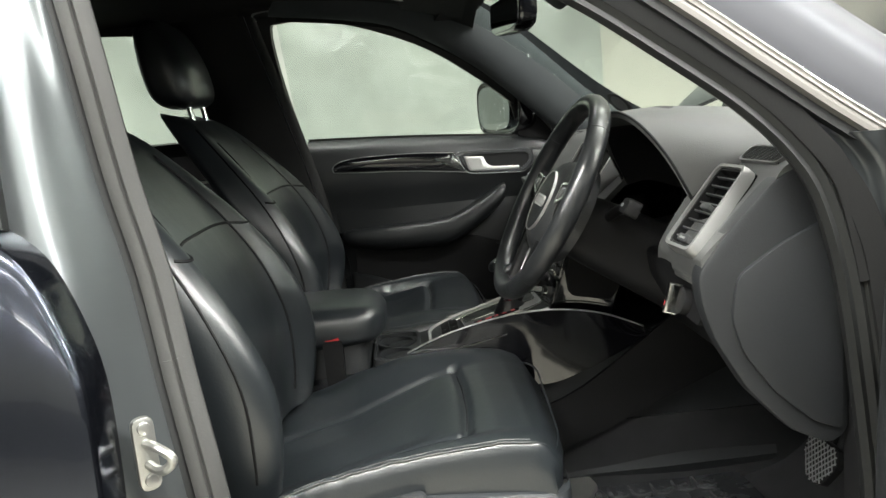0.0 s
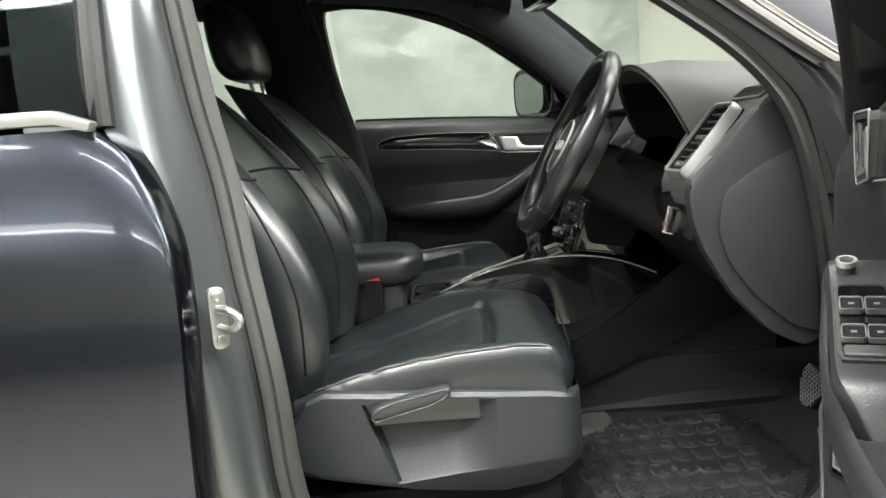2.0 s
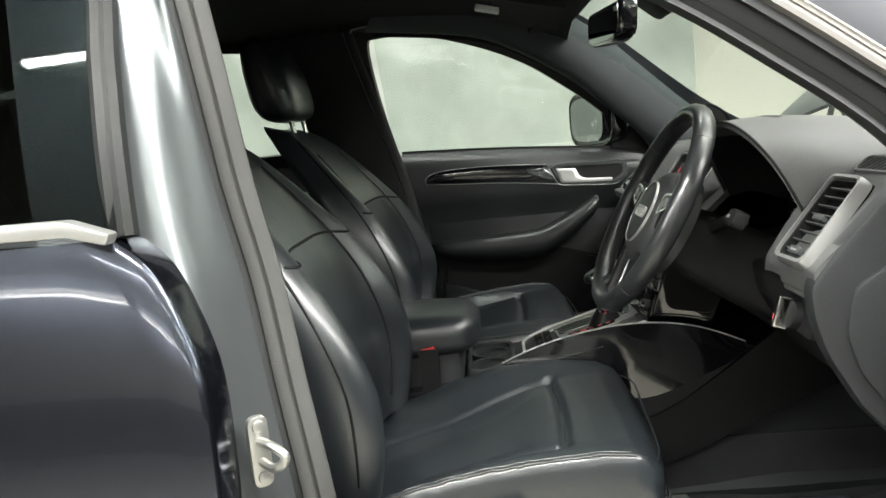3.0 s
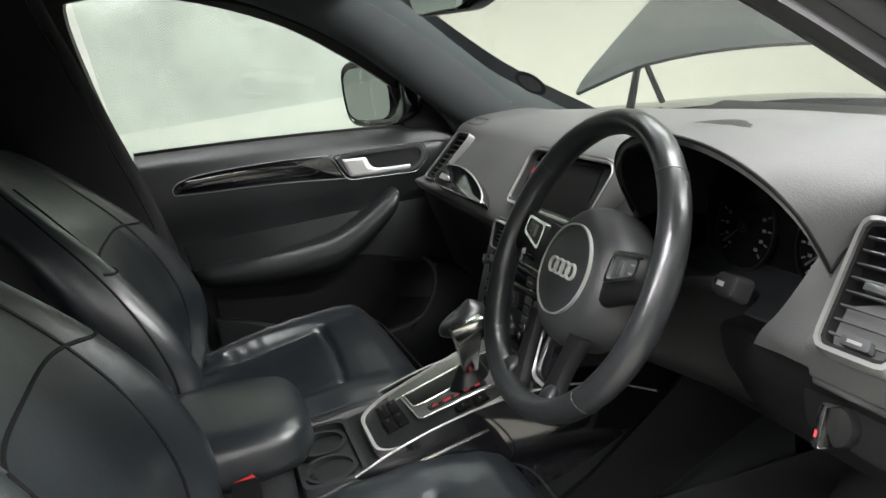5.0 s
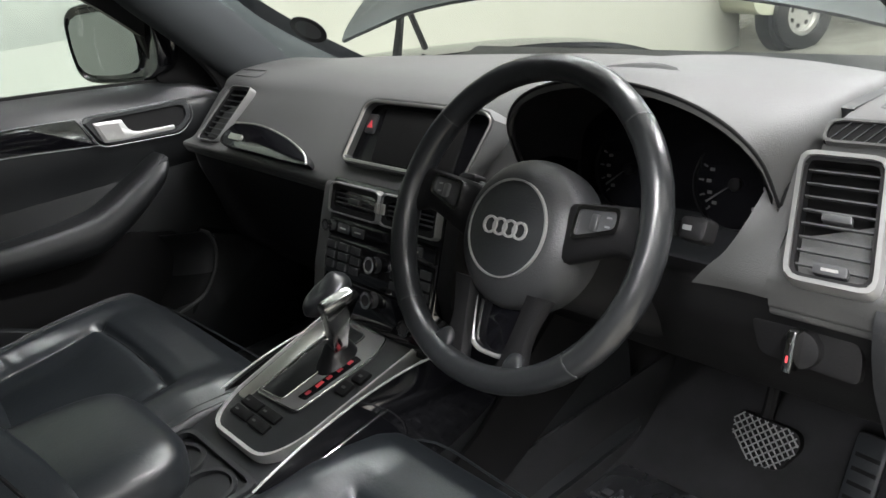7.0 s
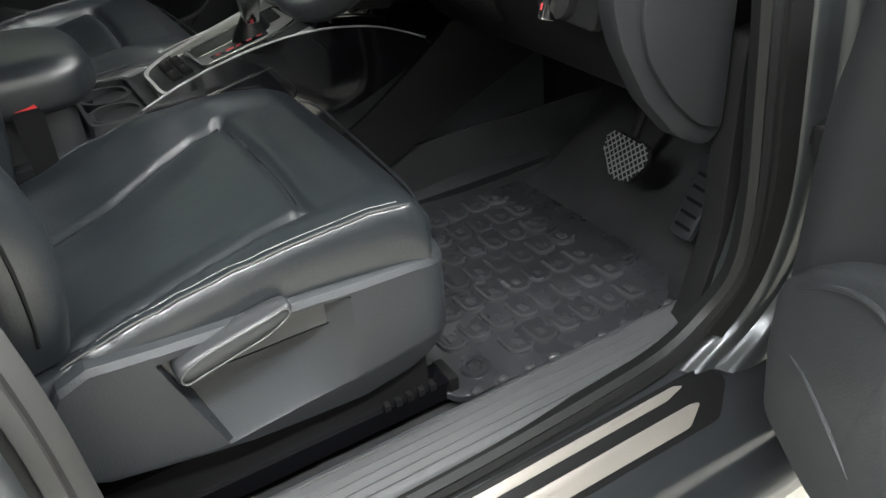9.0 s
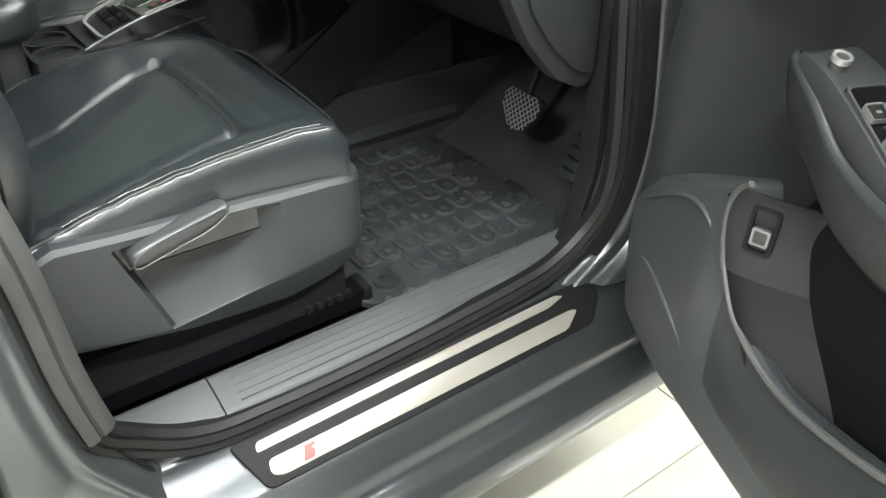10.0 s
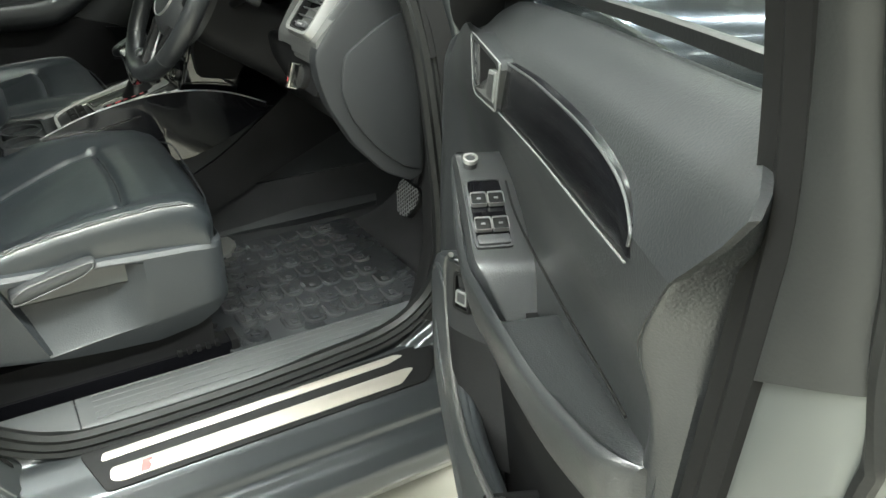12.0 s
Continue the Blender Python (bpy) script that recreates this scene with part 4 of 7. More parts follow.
        kn = part("mirror_knob", disc(kp, 0.0078, -0.004, 0.012, 0.003, 24), BUTTON, d, "black mirror adjuster knob with a chrome ring")
        part("knob_ring", ring(kp, 0.0060, 0.0088, 0.009, 0.0140, 28), SATIN, kn, "chrome knob ring")
        part("knob_cap", disc(kp, 0.0062, 0.010, 0.0125, 0.001, 20), BUTTON, kn)
    else:
        spine = [(0.335, 0.690, 1.000, 0.012), (0.318, 0.672, 0.985, 0.022), (0.26, 0.668, 0.945, 0.028), (0.19, 0.668, 0.905, 0.032), (0.14, 0.672, 0.888, 0.034), (0.05, 0.685, 0.882, 0.032), (-0.06, 0.70, 0.882, 0.030), (-0.15, 0.722, 0.885, 0.024), (-0.18, 0.745, 0.888, 0.014)]
        rows = []
        for x, y, z, h in spine:
            rows.append([(x, y, z + h * 0.45), (x, y + 0.012, z + h * 0.95), (x, y + 0.035, z + h), (x, 0.79, z + h * 0.7), (x, 0.79, z - h * 1.5), (x, y + 0.03, z - h * 1.3), (x, y + 0.006, z - h * 0.8), (x, y - 0.002, z - h * 0.2)])
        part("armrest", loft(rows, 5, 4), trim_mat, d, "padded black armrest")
    if driver:
        # thin dark tube for the shaded crease where field and armrest meet
        part("field_crease_shade", tube([(0.270, 0.7565, 0.965), (0.235, 0.7575, 0.950), (0.19, 0.7590, 0.942), (0.11, 0.7600, 0.941), (0.03, 0.7600, 0.944), (-0.035, 0.7600, 0.948), (-0.085, 0.7605, 0.951), (-0.130, 0.7620, 0.950)], 0.0014, n=6), SEALBLACK, d)
        # tailgate release on the front of the pocket
        tg = plane_put((0.3555, 0.7205, 0.778), (-0.77, 0.64, -0.05), (0, 0, 1))
        tgp = lambda a, b, dd: tg(a, b, -dd)
        rel = part("release_bezel", framed(rounded(rect(-0.015, 0.015, -0.028, 0.028), 0.005, 3), rounded(rect(-0.011, 0.011, -0.024, 0.024), 0.004, 3), tgp, -0.006, 0.003), DARK, d)
        part("release_well", slab(rect(-0.012, 0.012, -0.025, 0.025), tgp, -0.02, -0.004), DARK, rel)
        part("release_switch", slab(rounded(rect(-0.009, 0.009, -0.017, 0.002), 0.002, 2), tgp, -0.004, 0.003, 0.002), BUTTON, rel)
        part("switch_outline", framed(rounded(rect(-0.0095, 0.0095, -0.0175, 0.0025), 0.002, 2), rounded(rect(-0.007, 0.007, -0.015, 0.000), 0.002, 2), tgp, 0.001, 0.004), LEVERGREY, rel, "chrome switch outline")
    if not driver:
        gs = plane_put((0.322, 0.688, 1.0035), (0.75, 0, 0.66), (0, 1, 0))
        gsp = lambda a, b, dd: gs(a, b, -dd)
        gw = part("window_switch", slab(rounded(rect(-0.020, 0.012, -0.010, 0.010), 0.004, 2), gsp, -0.006, 0.006, 0.002), BUTTON, d, "black window switch")
        part("chrome_edge", framed(rounded(rect(-0.012, 0.008, -0.007, 0.007), 0.003, 2), rounded(rect(-0.009, 0.005, -0.004, 0.004), 0.002, 2), gsp, 0.005, 0.0075), CHROME, gw, "chrome switch edge")
    # lower bulge with the door pocket: an upright lip before a sheet coloured as shade
    yb = 0.704 if driver else 0.70
    lower = rounded([(0.60, 0.50), (0.617, 0.60), (0.612, 0.685), (0.55, 0.745), (0.43, 0.797), (0.396, 0.812), (0.387, 0.79), (0.374, 0.72), (0.335, 0.66), (0.25, 0.58), (0.18, 0.53), (0.18, 0.475), (0.5, 0.475)], 0.022, 4)
    part("lower_front", slab(lower, XZ, 0.79, yb, 0.012), trim_mat, d, "bulging black lower door panel")
    lip = [(0.372, 0.705), (0.352, 0.685), (0.33, 0.668), (0.25, 0.65), (0.14, 0.672), (0.02, 0.715), (-0.08, 0.75), (-0.16, 0.77)]
    rows = []
    for k, (x, z) in enumerate(lip):
        zz = 0.478
        f = min(1.0, max(0.0, (0.02 - x) / 0.2))
        y = yb + 0.06 * f
        rows.append([(x, y + 0.022, z - 0.008), (x, y + 0.014, z + 0.002), (x, y + 0.004, z), (x, y, z - 0.014), (x, y - 0.004, z * 0.6 + zz * 0.4), (x, y + 0.004, z * 0.25 + zz * 0.75), (x, y + 0.035, zz)])
    part("pocket_wall", sheet(rows, 0.006, 4, 4, (0, 1, 0)), SEATPLASTIC if driver else trim_mat, d, "grey door pocket wall")
    part("pocket_shade", slab(rounded([(0.34, 0.52), (0.345, 0.82), (0.20, 0.86), (-0.15, 0.87), (-0.15, 0.52)], 0.02), XZ, 0.775, 0.758, 0.0), DARK, d)
    # curved face from the pocket's front edge into the hollow
    face = [[(xl + 0.014, yb + 0.006, z), (xl + 0.006, yb - 0.0005, z), (xl - 0.006, yb + 0.001, z), (xl - 0.024, yb + 0.012, z), (xl - 0.055, yb + 0.039, z), (xl - 0.085, yb + 0.070, z), (xl - 0.10, 0.765, z)] for z, xl in ((0.822, 0.368), (0.806, 0.382), (0.77, 0.392), (0.72, 0.375), (0.69, 0.352), (0.65, 0.315), (0.60, 0.275))]
    # shade deepening into the pocket is put into the colour, near-black in the lower half
    part("pocket_front", sheet(face[:4], 0.006, 4, 4, (0.5, 0.5, 0)), FIELD if driver else trim_mat, d)
    part("pocket_lining_shade", sheet(face[3:], 0.006, 4, 4, (0.5, 0.5, 0)), DARK, d)
    # lighter grey tube stands in for the highlight along the pocket's edge
    part("pocket_edge_highlight", tube([(0.372, yb + 0.003, 0.826), (0.389, yb, 0.808), (0.397, yb, 0.78), (0.394, yb, 0.75), (0.379, yb, 0.715), (0.337, yb, 0.670), (0.25, yb - 0.001, 0.652), (0.14, yb + 0.001, 0.674), (0.02, yb + 0.005, 0.717)], 0.0042, n=8), SOFT, d)
    if driver:
        part("panel_step", tube([(0.585, yb + 0.004, 0.690), (0.555, yb + 0.001, 0.715), (0.50, yb - 0.0005, 0.747), (0.455, yb - 0.001, 0.759), (0.43, yb + 0.001, 0.752), (0.415, yb + 0.006, 0.735)], 0.0036, n=8), trim_mat, d)
        part("panel_step", tube([(0.575, yb + 0.004, 0.615), (0.53, yb, 0.612), (0.48, yb - 0.001, 0.592), (0.43, yb + 0.003, 0.56)], 0.0032, n=8), trim_mat, d)
        # rear shut face, post cover of the window frame and their seals
        ridge = ((1.163, -0.232, 0.771), (1.149, -0.249, 0.7590), (1.125, -0.232, 0.749), (1.10, -0.214, 0.7425), (1.04, -0.174, 0.746), (1.0, -0.168, 0.757), (0.955, -0.160, 0.766), (0.90, -0.146, 0.768), (0.75, -0.126, 0.766), (0.62, -0.118, 0.764), (0.52, -0.09, 0.764))
        rear_line = ((-0.222, 0.780), (-0.228, 0.780), (-0.226, 0.779), (-0.215, 0.779), (-0.199, 0.777), (-0.192, 0.777), (-0.185, 0.777), (-0.174, 0.779), (-0.152, 0.783), (-0.145, 0.785), (-0.122, 0.787))
        rows = []
        for (z, xr, yr), (xe, ye) in zip(ridge, rear_line):
            rows.append([(xr + 0.014, yr + 0.007, z), (xr + 0.003, yr + 0.0015, z), (xr * 0.8 + xe * 0.2, yr * 0.9 + ye * 0.1, z), (xr * 0.4 + xe * 0.6, yr * 0.5 + ye * 0.5, z), (xe, ye, z - 0.002)])
        part("lining_end", sheet(rows, 0.006, 4, 3, (0, 1, 0)), DOORSOFT, d, "grey rear end of the door lining")
        # one black seal from the window post down the rear edge
        seal = ((1.545, -0.292, 0.660), (1.50, -0.285, 0.676), (1.40, -0.270, 0.712), (1.30, -0.254, 0.745), (1.22, -0.236, 0.769), (1.148, -0.232, 0.778), (1.10, -0.227, 0.779), (1.03, -0.218, 0.779), (0.95, -0.206, 0.779), (0.88, -0.193, 0.781), (0.75, -0.172, 0.785), (0.62, -0.165, 0.787), (0.52, -0.142, 0.789))
        part("shut_seal", sweep([(x, y + 0.006, z) for z, x, y in seal], [(-0.021, -0.010), (-0.020, 0.004), (-0.010, 0.010), (-0.002, 0.006), (0.006, 0.009), (0.017, 0.004), (0.019, -0.010)], False, (0, -1, 0), 4), SEALBLACK, d, "black rubber edge seal")
        cover = [(z, x, y, 0.036 + 0.15 * max(0.0, 1.24 - z)) for z, x, y in seal[:7]] + [(1.050, -0.221, 0.779, 0.066)]
        part("frame_post", sheet([[(x - 0.010, y + 0.004, z), (x - 0.022, y + 0.003, z + (0.008 if z < 1.06 else 0)), (x - w, y + 0.4 * w - 0.006, z + (0.030 if z < 1.06 else 0)), (x - w - 0.004, y + 0.4 * w + 0.02, z + (0.03 if z < 1.06 else 0)), (x - w, y + 0.09, z + (0.03 if z < 1.06 else 0))] for z, x, y, w in cover], 0.006, 4, 3, (0, 1, 0)), POSTGREY, d, "dark grey window post cover")
        low = [(1.054, -0.221, 0.779)] + list(seal[7:])
        part("rear_seal", tube([(x - w - 0.007, y + 0.4 * w + 0.004, z) for z, x, y, w in cover[:-1]] + [(x - 0.075, y + 0.032, z) for z, x, y in low], 0.006, n=8), RUBBER, d, "thin black rear seal")
        part("shut_face", sheet([[(x - 0.010, y + 0.009, z), (x - 0.022, y + 0.008, z + (0.008 if z > 1.05 else 0)), (x - 0.066, y + 0.024, z + (0.030 if z > 1.05 else 0)), (x - 0.074, y + 0.05, z + (0.03 if z > 1.05 else 0)), (x - 0.074, y + 0.09, z + (0.03 if z > 1.05 else 0))] for z, x, y in low], 0.006, 4, 3, (0, 1, 0)), LITSHUT, d, "painted rear shut face")
        part("pocket_divider", slab(rounded(rect(0.05, 0.075, 0.60, 0.70), 0.006, 2), XZ, 0.76, 0.70, 0.004), DARK, d)
    # window frame, pane and waist seal
    wf = [(0.53, 0.775, 1.13), (0.47, 0.765, 1.20), (0.376, 0.745, 1.29), (0.28, 0.715, 1.365), (0.15, 0.685, 1.452), (0.0, 0.665, 1.517), (-0.15, 0.65, 1.558), (-0.28, 0.645, 1.565), (-0.335, 0.66, 1.535), (-0.325, 0.715, 1.36), (-0.295, 0.775, 1.19)]
    part("window_frame", sweep([(x, y + 0.055, z) for x, y, z in wf], [(-0.024, -0.016), (-0.022, 0.014), (0.012, 0.018), (0.022, 0.002), (0.018, -0.016)], False, (0, 1, 0.25), 4), RUBBER, d, "black window frame")
    part("waist_seal", sweep([(x, 0.814, z + 0.001) for x, z in BELT], [(-0.006, -0.005), (-0.006, 0.005), (0.006, 0.005), (0.006, -0.005)], False, (0, 0, 1), 3), RUBBER, d)
    pane = part("window_pane", sheet([[(0.50, 0.822, 1.11), (0.2, 0.822, 1.15), (-0.28, 0.822, 1.18)], [(0.34, 0.80, 1.30), (0.1, 0.80, 1.32), (-0.295, 0.80, 1.34)], [(0.0, 0.725, 1.525), (-0.13, 0.71, 1.565), (-0.30, 0.71, 1.57)]], 0.004, 4, 4), GLASS, d)
    pane.visible_shadow = False
    if driver:
        trim = [(0.605, 0.738, 1.105), (0.555, 0.734, 1.145), (0.51, 0.728, 1.185), (0.45, 0.718, 1.235), (0.376, 0.705, 1.295), (0.28, 0.680, 1.365), (0.15, 0.650, 1.452)]
        part("frame_trim", sheet([[(x + 0.010, y + 0.10, z + 0.006), (x + 0.010, y + 0.012, z + 0.008), (x, y, z), (x - 0.05, y + 0.006, z - 0.03), (x - 0.075, y + 0.05, z - 0.045)] for x, y, z in trim], 0.006, 4, 3, (0, 1, 0)), SEALBLACK, d, "black frame trim behind the mirror")
        part("sail_trim", slab(rounded([(0.59, 1.105), (0.42, 1.147), (0.395, 1.20), (0.40, 1.27), (0.47, 1.215)], 0.01, 3), lambda a, b, dd: Vector((a, dd - 0.16 * (b - 1.1), b)), 0.80, 0.748, 0.005), DARK, d, "black triangular trim")
    # triangular mirror base
    part("mirror_sail", slab(rounded([(0.40, 1.148), (0.565, 1.10), (0.62, 1.12), (0.50, 1.235), (0.40, 1.30), (0.375, 1.29)], 0.008, 3), XZ, 0.835, 0.795, 0.004), DARK, d, "black mirror base")
    mq = plane_put((0.352, 0.905, 1.243), (-0.44, 0.90, 0), (0, 0, 1))
    loop = [(math.copysign(abs(math.cos(a)) ** 0.55, math.cos(a)), math.copysign(abs(math.sin(a)) ** 0.55, math.sin(a))) for a in [2 * math.pi * i / 16 for i in range(16)]]
    mir = part("wing_mirror", loft([[mq((0.112 if c > 0 else 0.150) * c * k, 0.090 * s2 * k, dd) for c, s2 in loop] for dd, k in ((-0.012, 0.90), (-0.016, 0.97), (-0.006, 1.02), (0.03, 1.03), (0.07, 0.92), (0.10, 0.65), (0.115, 0.25))], 3, 2), PIANO, d, "gloss black wing mirror housing")
    part("mirror_glass", slab([(0.096 * c, 0.071 * s2) for c, s2 in loop], mq, -0.014, -0.0185, 0.0), MIRROR, mir, "mirror glass")
    part("mirror_arm", loft([[(0.45 + 0.03 * c, y, 1.175 + 0.022 * s2) for c, s2 in circle(1, 8)] for y in (0.80, 0.84, 0.90)], 2, 1), PIANO, mir)
    return d


XF[0] = Matrix()
front_door("closed passenger door with black lining and gloss inlay", False)
XF[0] = pose(0.680, -0.840, 0, 0, 0, 66.6) @ Matrix.Diagonal((1, -1, 1, 1)) @ Matrix.Translation((-HINGE_X, -HINGE_Y, 0))
front_door("open driver's door with grey armrest and window switches", True)
XF[0] = Matrix()

# ---- seats ----
def between(table, x):
    """Straight interpolation in a table of (x, value)."""
    for (x0, v0), (x1, v1) in zip(table, table[1:]):
        if x <= x1:
            return v0 + (v1 - v0) * max(0.0, (x - x0) / (x1 - x0))
    return table[-1][1]


def ease(t):
    t = min(1.0, max(0.0, t))
    return t * t * (3 - 2 * t)


SEAT_RISE = [(-0.225, 0.704), (-0.15, 0.716), (-0.05, 0.735), (0.05, 0.754), (0.10, 0.763), (0.15, 0.770), (0.20, 0.768), (0.235, 0.756), (0.262, 0.728)]
SEAM_INNER = [(-0.22, 0.020), (-0.08, 0.052), (0.0, 0.100), (0.06, 0.128), (0.10, 0.132)]
SEAM_OUTER = [(-0.22, -0.215), (-0.05, -0.188), (0.04, -0.176), (0.10, -0.178)]
PIPING_RISE = [(-0.22, 0.008), (-0.16, 0.020), (-0.05, 0.023), (0.04, 0.017), (0.12, 0.008), (0.2, 0.003), (0.26, 0.0)]
HUMP_RISE = [(-0.22, 0.0), (-0.17, 0.010), (-0.075, 0.027), (0.0, 0.029), (0.083, 0.022), (0.15, 0.010), (0.22, 0.002), (0.26, 0.0)]


def cushion_top(x, y):
    """Height of the leather over the seat; y runs from the door (-) to the tunnel (+)."""
    z = between(SEAT_RISE, x)
    yb, ya = between(SEAM_INNER, x), between(SEAM_OUTER, x)
    hump, pipe = between(HUMP_RISE, x), between(PIPING_RISE, x)
    z -= 0.010 * ease((0.105 - x) / 0.10) * ease((y - ya) / 0.06) * ease((yb - y) / 0.07)
    z += hump * ease((y - yb) / max(0.05, 0.195 - yb)) - (0.018 * ease((y - 0.205) / 0.055))
    z += pipe * ease((ya - y) / 0.045)
    # seams drawn into the padding
    for d in ((y - ya) if x < 0.115 else 9, (y - yb) if x < 0.10 else 9):
        z -= 0.0085 * math.exp(-(d / 0.0075) ** 2)
    bow = 0.101 + 0.012 * (1 - (y / 0.19) ** 2)
    if ya - 0.01 < y < 0.15:
        z -= 0.0105 * math.exp(-((x - bow) / 0.0075) ** 2)
    # creases of worn leather near the piping, and soft folds pulled across the inner bolster
    worn = ease((-0.165 - y) / 0.05) * ease((0.10 - x) / 0.2)
    z += worn * (0.0016 * math.sin(95 * x + 40 * y) * math.sin(31 * x + 2.1) + 0.0010 * math.sin(210 * x - 90 * y))
    fold = ease((y - yb) / 0.05) * ease((0.16 - x) / 0.1)
    z += fold * 0.0022 * math.sin(46 * x + 30 * y + 0.6) * math.sin(17 * x - 22 * y)
    return z


def cushion_nose(y):
    return between([(-0.262, 0.222), (-0.235, 0.236), (-0.165, 0.250), (0.0, 0.262), (0.17, 0.268), (0.225, 0.250), (0.262, 0.214)], y)


def cushion_rows():
    xs = [-0.222 + 0.00507 * k for k in range(91)]
    ys = [-0.252 + 0.0056 * k for k in range(91)]
    sides = [(-0.254, 0.50), (-0.2605, 0.30), (-0.2620, 0.62), (-0.2595, 0.86), (-0.2555, 0.965)]
    rows = []
    for y, k in [(q[0], q[1]) for q in sides[1:]] + [(y, 1.0) for y in ys] + [(-q[0], q[1]) for q in sides[:0:-1]]:
        yc = min(0.252, max(-0.252, y))
        nose = cushion_nose(yc) - (0.0 if abs(y) <= 0.252 else 0.006)
        row = [(-0.205, y, 0.662)]
        for x in xs:
            xx = -0.222 + (x + 0.222) * (nose - 0.008 + 0.222) / 0.456
            z = cushion_top(xx, yc)
            z -= 0.020 * ease((xx - nose + 0.035) / 0.035) ** 2
            row.append((xx, y, 0.664 + (z - 0.664) * k))
        zt = row[-1][2]
        row += [(nose - 0.002, y, 0.664 + (zt - 0.664) * 0.88), (nose, y, 0.664 + (zt - 0.664) * 0.70), (nose - 0.002, y, 0.664 + (zt - 0.664) * 0.40), (nose - 0.02, y, 0.662)]
        rows.append(row)
    return rows


def back_rows(lean):
    spine = [(-0.222, 0.715, 0.235), (-0.212, 0.80, 0.262), (-0.212, 0.90, 0.270), (-0.235, 1.0, 0.266), (-0.275, 1.09, 0.242), (-0.325, 1.175, 0.205), (-0.368, 1.24, 0.165), (-0.392, 1.272, 0.130), (-0.402, 1.285, 0.09)]
    rows = []
    for k, (x, z, w) in enumerate(spine):
        g = (0.045, 0.055, 0.060, 0.052, 0.040, 0.022, 0.008, 0, -0.01)[k]
        t = (0.10, 0.115, 0.12, 0.12, 0.115, 0.11, 0.095, 0.07, 0.035)[k]
        zz = 0.25 if k > 1 else 0.1
        prof = [(0, 0), (0.42, 0.002), (0.66, 0.35 * g), (0.85, g), (0.97, 0.6 * g), (1.0, -0.03), (0.93, -0.075), (0.6, -t), (0, -t - 0.006)]
        loop = [(a, b) for a, b in prof] + [(-a, b) for a, b in prof[-2:0:-1]]
        mid = lean * (0.3, 0.7, 1.0, 1.0, 0.9, 0.6, 0.3, 0.1, 0.0)[k]
        rows.append([(x + mid + b, a * w, z - b * 0.35 * min(1, k * 0.4)) for a, b in loop])
    return rows


def reclined(rows, angle):
    """Turns points back about the seat's hinge."""
    c, n = math.cos(angle), math.sin(angle)
    return [[(-0.215 + (x + 0.215) * c - (z - 0.735) * n, y, 0.735 + (x + 0.215) * n + (z - 0.735) * c) for x, y, z in r] for r in rows]


def seam(grid, idx, name, mat, parent, r=0.0022, lift=0.0):
    pts = [grid[i][j % len(grid[0])] + Vector((0, 0, lift)) for i, j in idx]
    part(name, tube(pts, r, n=6, per=1), mat, parent)


# thread paler than the leather, so its colour carries the seams' bright edges
THREAD = material("grey_seat_thread", (0.034, 0.036, 0.036), 0.40, vary=0.3, vary_scale=30)


